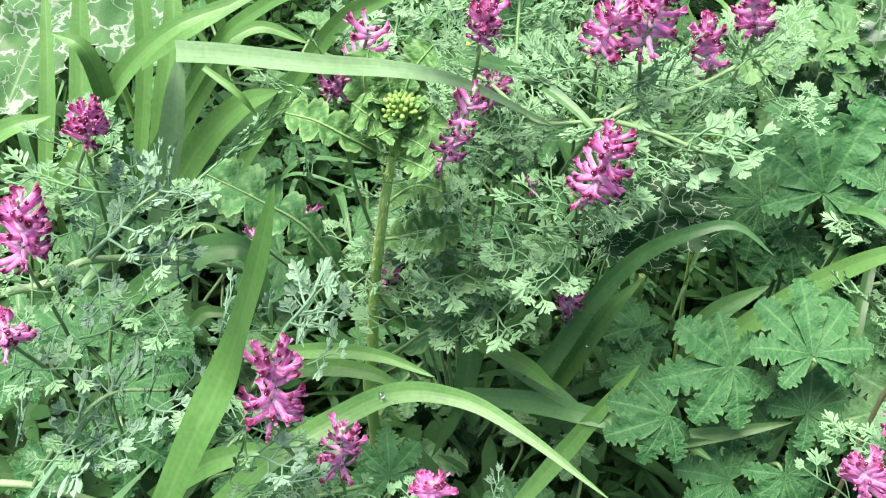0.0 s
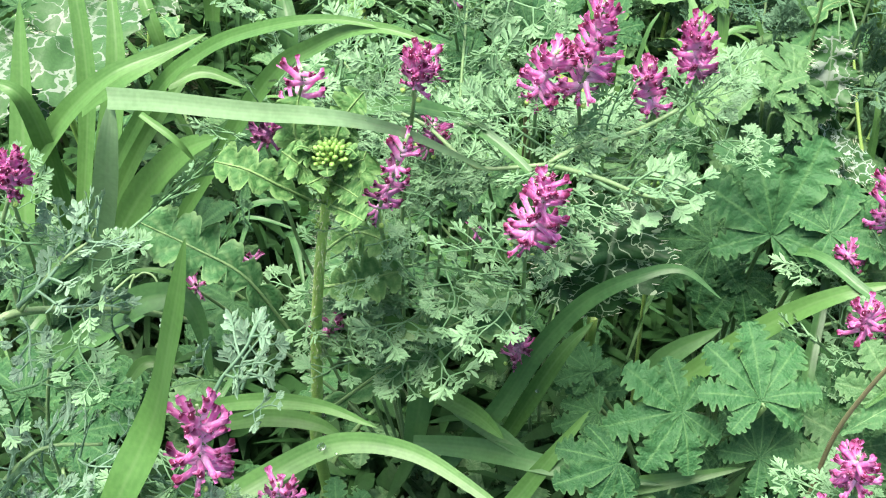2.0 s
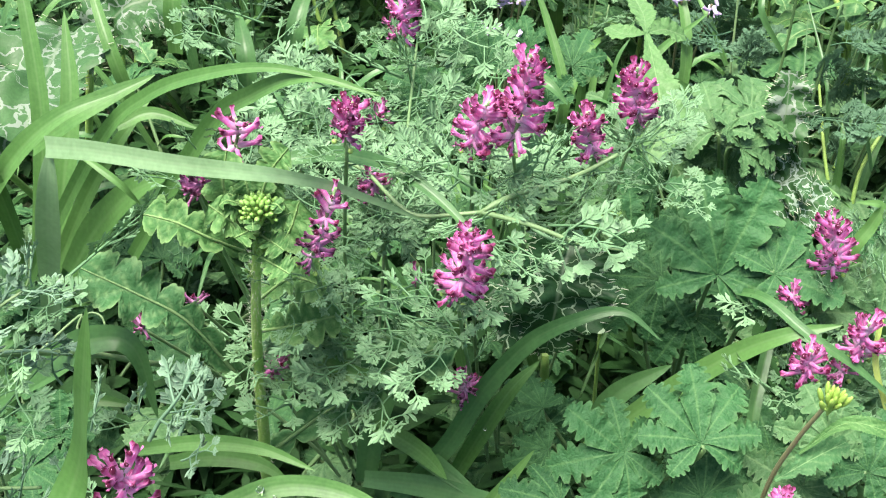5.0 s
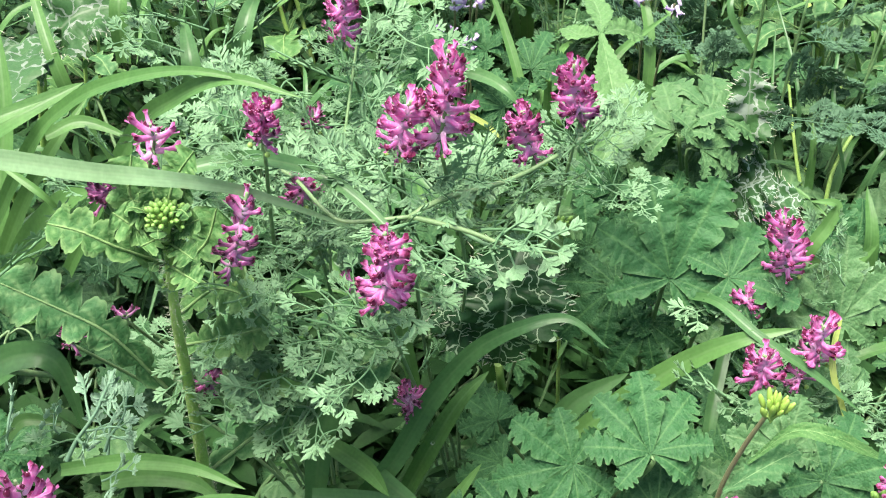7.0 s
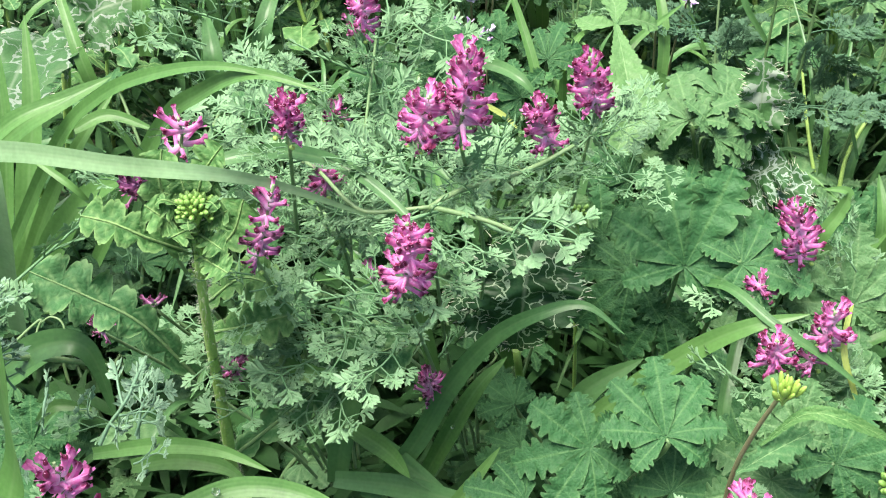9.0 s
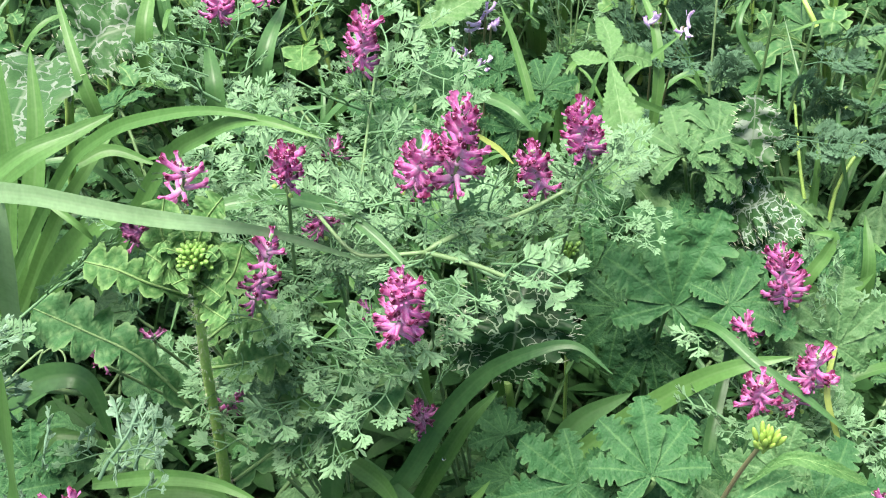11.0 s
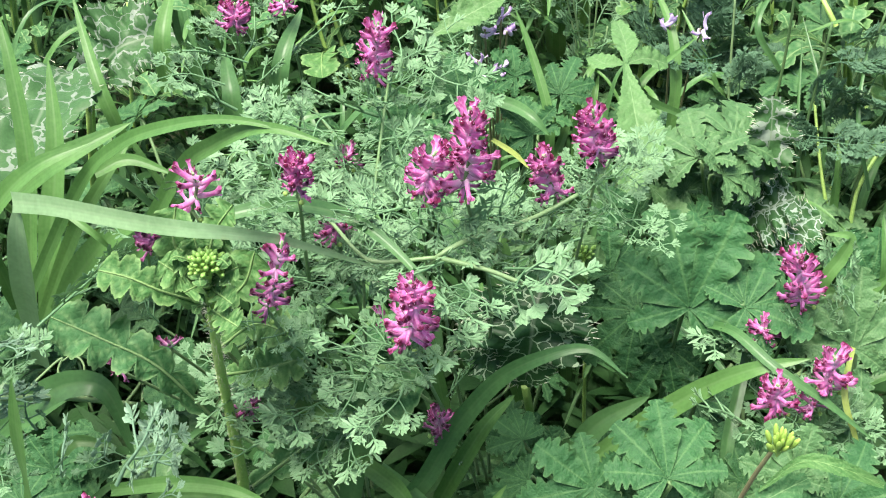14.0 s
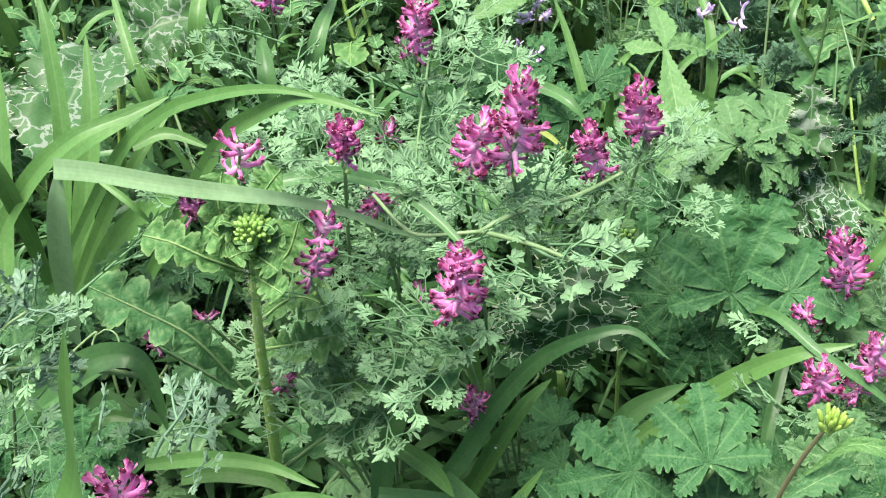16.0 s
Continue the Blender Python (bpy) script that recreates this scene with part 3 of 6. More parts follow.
def lyrate_leaf(plant, pts, w, pairs, material, seed=0, label="", hint=(0.0, -0.5, 0.85)):
    """A rough leaf with round-toothed lobes, narrow below and broad near its tip, on a pale midrib."""
    rnd = random.Random(seed)
    bm = bmesh.new()
    shifts = [rnd.uniform(-0.25, 0.25) for _ in range(2)]

    def width(s, side):
        body = (0.36 + 0.64 * min(1.0, s / 0.66) ** 1.3) if s < 0.74 else max(0.0, 1 - ((s - 0.74) / 0.26) ** 2.2) ** 0.5
        ph = pairs * s + shifts[0 if side < 0 else 1]
        x = 2 * (ph - math.floor(ph)) - 1
        round_lobe = max(0.0, 1 - abs(x) ** 2.2) ** 0.6
        deep = (0.96 - 0.40 * s) if s < 0.84 else 0.15
        body *= 1 - deep * (1 - round_lobe)
        return 0.5 * w * body * (0.90 + 0.14 * abs(math.sin(3.1416 * pairs * 3.2 * s + side)) ** 0.7) + 0.0003

    strip(bm, pts, width, 7 if w > 0.02 else 4, 150 if w > 0.02 else 70, hint, 0.24, 0.17, 0.9, 0.0, pairs * 0.6, seed, 0.22, pairs * 1.0, 0.65, 0.7)
    vein = bm.verts.layers.float.get("vein")
    before, rib = len(bm.verts), 0.026 * w + 0.0002
    tube(bm, [Vector(p) + Vector(hint).normalized() * rib * 0.6 for p in pts], (rib, 0.0002), 5, 16, False)
    for v in list(bm.verts)[before:]:
        v[vein] = 1.0
    return part("leaf", bm, material, plant, label)


def palm_leaf(plant, centre, toward, radius, seed=0, normal=None, pale=False, roll=0.0, root=None, small=False):
    """A palmate leaf at its place, with its stalk down to the plant's base."""
    rnd = random.Random(seed)
    me = PALM_SMALL[seed % 4] if small else (PALM_PALE if pale else PALM_LEAVES)[seed % (3 if pale else 6)]
    x = (Vector(toward) - Vector(centre)).normalized()
    nrm = Vector(normal or (0.0, -0.45, 0.9)).normalized()
    y = nrm.cross(x).normalized()
    z = x.cross(y)
    m = Matrix.Translation(centre) @ Matrix((x, y, z)).transposed().to_4x4() @ Matrix.Rotation(roll, 4, "X") @ Matrix.Diagonal((radius / 0.03,) * 3 + (1,))
    leaf = part("leaf", me, None, plant, at=m)
    bm = bmesh.new()
    c = Vector(centre)
    r = Vector(root) if root else place_of(plant).translation
    tube(bm, [r, r.lerp(c, 0.5) + Vector((rnd.uniform(-0.01, 0.01), rnd.uniform(-0.01, 0.01), 0.012)), c - z * 0.008 - x * 0.004, c - z * 0.0022], (0.0013, 0.0009), 5, 12)
    part("leaf_stalk", bm, STEM_G, leaf)
    return leaf


def bristles(stem, pts, r, count, seed):
    """Fine stiff hairs standing out from a stem."""
    rnd = random.Random(seed)
    bm = bmesh.new()
    c = smooth_path(pts, 60)
    for _ in range(count):
        k = rnd.randrange(1, 60)
        o = c[k].lerp(c[k - 1], rnd.random())
        tan = (c[k] - c[k - 1]).normalized()
        d = Vector((rnd.gauss(0, 1), rnd.gauss(0, 1), rnd.gauss(0, 1)))
        d = (d - tan * d.dot(tan)).normalized()
        e = tan.cross(d) * 0.00007
        ln = rnd.uniform(0.0009, 0.0028)
        tip = bm.verts.new(o + d * (r + ln) + tan * rnd.uniform(-0.0006, 0.0004))
        ring = [bm.verts.new(o + d * r * 0.9 + q) for q in (e, tan * 0.00012, -e)]
        for i in range(3):
            bm.faces.new((ring[i], ring[(i + 1) % 3], tip))
    return tagged(part("bristle_coat", bm, BRISTLE, stem, "pale stiff hairs"), kind="stuff")


BUD_MESHES = {}


def bud_head(plant, at, radius, count, seed, material=None, slim=1.0):
    """A crowded head of small oval flower buds, or of fruits on the fumitory, on short stalks."""
    rnd = random.Random(seed)
    material = material or BUD
    if material.name not in BUD_MESHES:
        bm = bmesh.new()
        blob(bm, Matrix.Diagonal((0.0015, 0.0015, 0.0040, 1) if material is BUD else (0.0011, 0.0011, 0.0068, 1)), 6, 8, 0.15)
        BUD_MESHES[material.name] = mesh_of("bud", bm, material)
    centre = Vector(at)
    bm = bmesh.new()
    spots = []
    for k in range(count):
        a, q = k * 2.39996, math.sqrt((k + 0.5) / count)
        d = Vector((q * math.cos(a), q * math.sin(a), 1.15 - 0.9 * q * q)).normalized()
        p = centre + Vector((q * math.cos(a), q * math.sin(a), 0.75 * (1 - q * q))) * radius * rnd.uniform(0.6, 1.15)
        tube(bm, [centre - Vector((0, 0, radius * 1.2)), centre.lerp(p, 0.5) - Vector((0, 0, radius * 0.3)), p], (0.0005, 0.0004), 4, 3, False)
        spots.append((p, d))
    head = part("flower_head", bm, STEM_M, plant, "crowded head of unopened buds or small fruits")
    for q, d in spots:
        z = (d + Vector((0, 0, 0.0 if material is BUD else 1.6))).normalized()
        m = Matrix.Translation(q) @ z.to_track_quat("Z", "Y").to_matrix().to_4x4() @ Matrix.Scale(rnd.uniform(0.75, 1.15) * slim, 4)
        part("bud", BUD_MESHES[material.name], None, head, at=m)
    return head


LILAC_FLORETS = [floret_mesh("floret", LILAC, 0.011, 0.0011, 0.5, 31), floret_mesh("floret", LILAC, 0.009, 0.0013, 0.3, 32)]


def lilac(plant, at, seed):
    """A few slim lilac florets on a thin stalk."""
    rnd = random.Random(seed + 900)
    c = Vector(at)
    root = place_of(plant).translation
    st = stalk(plant, [root, root.lerp(c, 0.6) + Vector((0, 0, 0.02)), c - Vector((0, 0, 0.004)), c], 0.0009, 0.0005, STEM_RED)
    for k in range(3):
        d = Vector((rnd.uniform(-1, 1), rnd.uniform(-1, 0.3), rnd.uniform(-0.2, 1.4)))
        part("floret", rnd.choice(LILAC_FLORETS), None, st, "pale lilac floret", at=aim(c + Vector((rnd.uniform(-0.003, 0.003), 0, rnd.uniform(-0.004, 0.004))), d, rnd.uniform(-1, 1), rnd.uniform(0.8, 1.2)))


def thistle_leaf(plant, pts, w, seed, lobes=4, deep=0.4, material=None, hint=(0.0, -0.5, 0.85)):
    """A broad wavy leaf with white marbling and a spiny margin."""
    rnd = random.Random(seed)
    bm = bmesh.new()
    width = lobed_width(w / 2, lobes, deep, 0.10, seed, 0.5, 0.4)
    strip(bm, pts, width, 7, 70, hint, 0.25, 0.22, 0.8, 0.0, lobes * 0.9, seed, 0.3)
    leaf = part("leaf", bm, material or THISTLE, plant)
    # spines along both margins
    sp = bmesh.new()
    c = smooth_path(pts, 70)
    for k in range(3, 69, 2):
        tan = (c[k + 1] - c[k - 1]).normalized()
        side = tan.cross(Vector(hint)).normalized()
        up = side.cross(tan)
        for sgn in (-1, 1):
            ww = width(k / 70, sgn)
            lift = 0.25 * ww + 0.22 * ww * math.sin(lobes * 0.9 * 6.28 * k / 70 + (1.7 if sgn > 0 else 0) + seed)
            o = c[k] + side * sgn * ww * 0.99 + up * lift
            d = (side * sgn + tan * rnd.uniform(-0.3, 0.8) + up * rnd.uniform(-0.3, 0.5)).normalized()
            tube(sp, [o - d * 0.001, o + d * 0.0015, o + d * rnd.uniform(0.0018, 0.0030)], (0.00030, 0.00004), 3, 2, False)
    tagged(part("spiny_margin", sp, BRISTLE, leaf, "pale yellowish spines"), kind="stuff")
    bm = bmesh.new()
    a, r = Vector(pts[0]), place_of(plant).translation
    tube(bm, [r, r.lerp(a, 0.5) + Vector((0, 0, 0.01)), a], (0.003, 0.002), 6, 8)
    part("leaf_stalk", bm, STEM_M, leaf)
    return leaf


def water_drop(at, r):
    bm = bmesh.new()
    blob(bm, Matrix.Translation(at) @ Matrix.Diagonal((r, r, r * 1.5, 1)) @ Matrix.Translation((0, 0, -0.35)), 8, 12)
    ob = new("water_drop", mesh_of("water_drop", bm, WATER))
    return tagged(ob, "clear round water drop lying on a grass blade", "water drop", "drops on the blades")


# ---- ground ----
def ground_height(x, y):
    return 0.012 * noise.noise(Vector((x * 7, y * 7, 0.3))) + 0.02 * noise.noise(Vector((x * 1.3, y * 1.3, 4.0)))


def build_ground():
    bm = bmesh.new()
    near = [-1.6 + 0.05 * k for k in range(65)]
    xs = [-400, -60, -12, -4] + near + [4, 12, 60, 400]
    ys = [-400, -60, -12, -3] + [-1.2 + 0.05 * k for k in range(73)] + [5, 12, 60, 400]
    grid = [[bm.verts.new((x, y, ground_height(x, y) - 0.012 if abs(x) < 3 and abs(y) < 4 else 0.0)) for x in xs] for y in ys]
    for r0, r1 in zip(grid, grid[1:]):
        for k in range(len(xs) - 1):
            bm.faces.new((r0[k], r0[k + 1], r1[k + 1], r1[k])).smooth = True
    ob = new("ground", mesh_of("ground", bm, SOIL))
    tagged(ob, "dark damp soil under the dense plants", "ground", kind="structure")


build_ground()

# ---- the plants, by their places ----

fumitory_mid = thing("fumitory_plant", (0.03, 0.42, 0.0), "fumitory with several magenta spikes over grey-green lacy leaves", "wildflower", "fumitory plants in the patch")
raceme(fumitory_mid, (0.0178, 0.3199, 0.3133), (0.0294, 0.3106, 0.3530), 16, 101, 0.35, 0.8, 0.9)
stalk(fumitory_mid, [(0.0300, 0.4200, 0.0000), (0.0216, 0.3775, 0.1453), (0.0233, 0.3529, 0.2350), (0.0178, 0.3199, 0.3133)], 0.001, 0.0007)
raceme(fumitory_mid, (0.0317, 0.3389, 0.3523), (0.0349, 0.3310, 0.3717), 22, 102, 0.0, 0.7, 0.85, 0.7)
stalk(fumitory_mid, [(0.0300, 0.4200, 0.0000), (0.0252, 0.3989, 0.1609), (0.0253, 0.3672, 0.2642), (0.0317, 0.3389, 0.3523)], 0.001, 0.0007)
raceme(fumitory_mid, (-0.0181, 0.3226, 0.3431), (-0.0152, 0.3171, 0.3519), 14, 103, 1.0, 0.8, 0.85)
stalk(fumitory_mid, [(0.0300, 0.4200, 0.0000), (0.0100, 0.3824, 0.1572), (-0.0119, 0.3549, 0.2573), (-0.0181, 0.3226, 0.3431)], 0.001, 0.0007)
raceme(fumitory_mid, (-0.0131, 0.3594, 0.3277), (-0.0070, 0.3507, 0.3518), 7, 104, 0.0, 1.3, 1.0)
stalk(fumitory_mid, [(0.0300, 0.4200, 0.0000), (0.0142, 0.3981, 0.1511), (-0.0010, 0.3826, 0.2458), (-0.0131, 0.3594, 0.3277)], 0.001, 0.0007)
raceme(fumitory_mid, (0.0365, 0.3750, 0.3006), (0.0386, 0.3678, 0.3157), 14, 105, 0.5, 1.0, 0.9)
stalk(fumitory_mid, [(0.0300, 0.4200, 0.0000), (0.0316, 0.4065, 0.1403), (0.0416, 0.3942, 0.2255), (0.0365, 0.3750, 0.3006)], 0.001, 0.0007)
raceme(fumitory_mid, (0.0380, 0.4264, 0.2977), (0.0388, 0.4226, 0.3041), 8, 106, 0.9, 0.8, 0.8)
stalk(fumitory_mid, [(0.0300, 0.4200, 0.0000), (0.0327, 0.4287, 0.1391), (0.0386, 0.4328, 0.2233), (0.0380, 0.4264, 0.2977)], 0.001, 0.0007)
raceme(fumitory_mid, (-0.0053, 0.3477, 0.2269), (-0.0029, 0.3422, 0.2381), 10, 107, 0.8, 0.9, 0.9)
stalk(fumitory_mid, [(0.0300, 0.4200, 0.0000), (0.0110, 0.3977, 0.1108), (0.0064, 0.3738, 0.1702), (-0.0053, 0.3477, 0.2269)], 0.001, 0.0007)
raceme(fumitory_mid, (-0.0357, 0.3598, 0.2527), (-0.0338, 0.3567, 0.2599), 3, 108, 0.9, 0.8, 0.8)
stalk(fumitory_mid, [(0.0300, 0.4200, 0.0000), (-0.0042, 0.4029, 0.1211), (-0.0169, 0.3829, 0.1895), (-0.0357, 0.3598, 0.2527)], 0.001, 0.0007)
raceme(fumitory_mid, (-0.0600, 0.3605, 0.2391), (-0.0568, 0.3556, 0.2484), 5, 109, 1.0, 0.9, 0.8)
stalk(fumitory_mid, [(0.0300, 0.4200, 0.0000), (0.0033, 0.3914, 0.1156), (-0.0337, 0.3834, 0.1793), (-0.0600, 0.3605, 0.2391)], 0.001, 0.0007)

fumitory_centre = thing("fumitory_plant", (0.1, 0.44, 0.0), "tall fumitory with the largest magenta flower spikes", "wildflower", "fumitory plants in the patch")
raceme(fumitory_centre, (0.0680, 0.3053, 0.3108), (0.0717, 0.2910, 0.3520), 26, 110)
stalk(fumitory_centre, [(0.1000, 0.4400, 0.0000), (0.0844, 0.3893, 0.1443), (0.0747, 0.3470, 0.2331), (0.0680, 0.3053, 0.3108)], 0.001, 0.0007)
raceme(fumitory_centre, (0.0889, 0.3508, 0.3406), (0.0920, 0.3377, 0.3848), 26, 111)
stalk(fumitory_centre, [(0.1000, 0.4400, 0.0000), (0.0960, 0.4130, 0.1562), (0.0991, 0.3811, 0.2554), (0.0889, 0.3508, 0.3406)], 0.001, 0.0007)
raceme(fumitory_centre, (0.0746, 0.3543, 0.3371), (0.0799, 0.3453, 0.3616), 18, 112)
stalk(fumitory_centre, [(0.1000, 0.4400, 0.0000), (0.0835, 0.4120, 0.1548), (0.0783, 0.3837, 0.2528), (0.0746, 0.3543, 0.3371)], 0.001, 0.0007)
raceme(fumitory_centre, (0.1263, 0.3900, 0.3050), (0.1195, 0.3799, 0.3330), 20, 113, 0.1, 0.9, 1.0, 0.45)
stalk(fumitory_centre, [(0.1000, 0.4400, 0.0000), (0.1141, 0.4283, 0.1420), (0.1201, 0.4105, 0.2288), (0.1263, 0.3900, 0.3050)], 0.001, 0.0007)
raceme(fumitory_centre, (0.1455, 0.4053, 0.3116), (0.1394, 0.3935, 0.3438), 24, 114, 0.0, 0.9, 1.0, 0.5)
stalk(fumitory_centre, [(0.1000, 0.4400, 0.0000), (0.1263, 0.4328, 0.1446), (0.1384, 0.4220, 0.2337), (0.1455, 0.4053, 0.3116)], 0.001, 0.0007)
raceme(fumitory_centre, (0.0736, 0.3615, 0.1930), (0.0745, 0.3554, 0.2125), 16, 115, 0.7, 1.0, 0.9)
stalk(fumitory_centre, [(0.1000, 0.4400, 0.0000), (0.0828, 0.4153, 0.0972), (0.0824, 0.3891, 0.1448), (0.0736, 0.3615, 0.1930)], 0.001, 0.0007)
raceme(fumitory_centre, (0.0541, 0.3554, 0.2712), (0.0533, 0.3504, 0.2790), 3, 116, 0.9, 0.8, 0.7)
stalk(fumitory_centre, [(0.1000, 0.4400, 0.0000), (0.0908, 0.4035, 0.1285), (0.0579, 0.3845, 0.2034), (0.0541, 0.3554, 0.2712)], 0.001, 0.0007)

fumitory_behind = thing("fumitory_plant", (0.06, 0.56, 0.0), "fumitory behind the rest with one tall magenta spike", "wildflower", "fumitory plants in the patch")
raceme(fumitory_behind, (0.0482, 0.4867, 0.3024), (0.0533, 0.4707, 0.3405), 24, 117)
stalk(fumitory_behind, [(0.0600, 0.5600, 0.0000), (0.0638, 0.5418, 0.1410), (0.0574, 0.5130, 0.2268), (0.0482, 0.4867, 0.3024)], 0.001, 0.0007)

fumitory_far = thing("fumitory_plant", (-0.03, 0.66, 0.0), "small far fumitory with a purple-pink spike", "wildflower", "fumitory plants in the patch")
raceme(fumitory_far, (-0.0342, 0.5744, 0.2810), (-0.0288, 0.5610, 0.3026), 18, 118, 0.4, 1.0, 1.0)
stalk(fumitory_far, [(-0.0300, 0.6600, 0.0000), (-0.0274, 0.6350, 0.1324), (-0.0382, 0.6038, 0.2108), (-0.0342, 0.5744, 0.2810)], 0.001, 0.0007)
raceme(fumitory_far, (-0.0097, 0.5932, 0.2816), (-0.0072, 0.5827, 0.2914), 10, 119, 0.4, 1.0, 0.9)
stalk(fumitory_far, [(-0.0300, 0.6600, 0.0000), (-0.0243, 0.6440, 0.1326), (-0.0092, 0.6179, 0.2112), (-0.0097, 0.5932, 0.2816)], 0.001, 0.0007)

fumitory_east = thing("fumitory_plant", (0.25, 0.41, 0.0), "fumitory with a cluster of bright magenta spikes beside lobed leaves", "wildflower", "fumitory plants in the patch")
raceme(fumitory_east, (0.2342, 0.3840, 0.2460), (0.2227, 0.3740, 0.2849), 22, 120)
stalk(fumitory_east, [(0.2500, 0.4100, 0.0000), (0.2486, 0.3980, 0.1184), (0.2334, 0.3985, 0.1845), (0.2342, 0.3840, 0.2460)], 0.001, 0.0007)
raceme(fumitory_east, (0.2185, 0.3762, 0.2326), (0.2153, 0.3700, 0.2452), 14, 121, 0.1, 0.8, 0.85)
stalk(fumitory_east, [(0.2500, 0.4100, 0.0000), (0.2404, 0.4034, 0.1130), (0.2337, 0.3927, 0.1745), (0.2185, 0.3762, 0.2326)], 0.001, 0.0007)
raceme(fumitory_east, (0.2401, 0.3500, 0.2280), (0.2358, 0.3431, 0.2548), 18, 122)
stalk(fumitory_east, [(0.2500, 0.4100, 0.0000), (0.2383, 0.3832, 0.1112), (0.2442, 0.3730, 0.1710), (0.2401, 0.3500, 0.2280)], 0.001, 0.0007)
raceme(fumitory_east, (0.2197, 0.3465, 0.2216), (0.2140, 0.3403, 0.2427), 16, 123)
stalk(fumitory_east, [(0.2500, 0.4100, 0.0000), (0.2389, 0.3855, 0.1086), (0.2328, 0.3704, 0.1662), (0.2197, 0.3465, 0.2216)], 0.001, 0.0007)
raceme(fumitory_east, (0.2327, 0.3464, 0.2208), (0.2301, 0.3420, 0.2301), 8, 124, 0.8, 0.9, 0.85)
stalk(fumitory_east, [(0.2500, 0.4100, 0.0000), (0.2439, 0.3845, 0.1083), (0.2295, 0.3703, 0.1656), (0.2327, 0.3464, 0.2208)], 0.001, 0.0007)

fumitory_west = thing("fumitory_plant", (-0.14, 0.37, 0.0), "fumitory with magenta spikes and a thick pale stem", "wildflower", "fumitory plants in the patch")
raceme(fumitory_west, (-0.0989, 0.3067, 0.3355), (-0.0930, 0.2995, 0.3550), 26, 125, 0.05, 0.7, 0.85, 0.7)
stalk(fumitory_west, [(-0.1400, 0.3700, 0.0000), (-0.1333, 0.3416, 0.1542), (-0.1109, 0.3305, 0.2516), (-0.0989, 0.3067, 0.3355)], 0.001, 0.0007)
raceme(fumitory_west, (-0.1187, 0.2795, 0.3060), (-0.1107, 0.2721, 0.3400), 22, 126)
stalk(fumitory_west, [(-0.1400, 0.3700, 0.0000), (-0.1399, 0.3324, 0.1424), (-0.1272, 0.3101, 0.2295), (-0.1187, 0.2795, 0.3060)], 0.001, 0.0007)
raceme(fumitory_west, (-0.1285, 0.2683, 0.2797), (-0.1235, 0.2637, 0.2937), 14, 127)
stalk(fumitory_west, [(-0.1400, 0.3700, 0.0000), (-0.1340, 0.3351, 0.1319), (-0.1263, 0.3017, 0.2098), (-0.1285, 0.2683, 0.2797)], 0.001, 0.0007)

fumitory_front = thing("fumitory_plant", (-0.05, 0.31, 0.0), "low fumitory with a loose magenta spike low in the patch", "wildflower", "fumitory plants in the patch")
raceme(fumitory_front, (-0.0386, 0.2414, 0.2718), (-0.0331, 0.2367, 0.3110), 19, 128, 0.0, 1.2, 1.1)
stalk(fumitory_front, [(-0.0500, 0.3100, 0.0000), (-0.0449, 0.2875, 0.1287), (-0.0360, 0.2665, 0.2039), (-0.0386, 0.2414, 0.2718)], 0.001, 0.0007)
raceme(fumitory_front, (-0.0199, 0.2621, 0.2143), (-0.0177, 0.2581, 0.2443), 16, 129, 0.4, 1.1, 1.0)
stalk(fumitory_front, [(-0.0500, 0.3100, 0.0000), (-0.0370, 0.2986, 0.1057), (-0.0234, 0.2821, 0.1607), (-0.0199, 0.2621, 0.2143)], 0.001, 0.0007)
raceme(fumitory_front, (0.0143, 0.2349, 0.2308), (0.0144, 0.2316, 0.2497), 16, 130)
stalk(fumitory_front, [(-0.0500, 0.3100, 0.0000), (-0.0277, 0.2917, 0.1123), (0.0055, 0.2616, 0.1731), (0.0143, 0.2349, 0.2308)], 0.001, 0.0007)

fumitory_corner = thing("fumitory_plant", (0.26, 0.33, 0.0), "fumitory with two pink spikes among lobed leaves", "wildflower", "fumitory plants in the patch")
raceme(fumitory_corner, (0.1923, 0.2693, 0.2206), (0.1863, 0.2652, 0.2438), 18, 131)
stalk(fumitory_corner, [(0.2600, 0.3300, 0.0000), (0.2365, 0.3023, 0.1082), (0.2111, 0.2925, 0.1654), (0.1923, 0.2693, 0.2206)], 0.001, 0.0007)
raceme(fumitory_corner, (0.1753, 0.2540, 0.2103), (0.1683, 0.2503, 0.2338), 18, 132)
stalk(fumitory_corner, [(0.2600, 0.3300, 0.0000), (0.2289, 0.3019, 0.1041), (0.2001, 0.2810, 0.1577), (0.1753, 0.2540, 0.2103)], 0.001, 0.0007)
raceme(fumitory_corner, (0.2486, 0.2805, 0.2372), (0.2447, 0.2764, 0.2483), 8, 133, 0.2, 0.9, 0.9)
stalk(fumitory_corner, [(0.2600, 0.3300, 0.0000), (0.2497, 0.3118, 0.1149), (0.2466, 0.3009, 0.1779), (0.2486, 0.2805, 0.2372)], 0.001, 0.0007)
# cluster of small round green fruits, built with the bud shapes
bud_head(fumitory_corner, (0.2491, 0.2793, 0.2235), 0.0075, 46, 71, None, 0.95)
stalk(fumitory_centre, [(0.0465, 0.3988, 0.1757), (0.0625, 0.3778, 0.2461), (0.0783, 0.3400, 0.3176), (0.1156, 0.3738, 0.3066), (0.1342, 0.3836, 0.3100)], 0.0012, 0.0009)
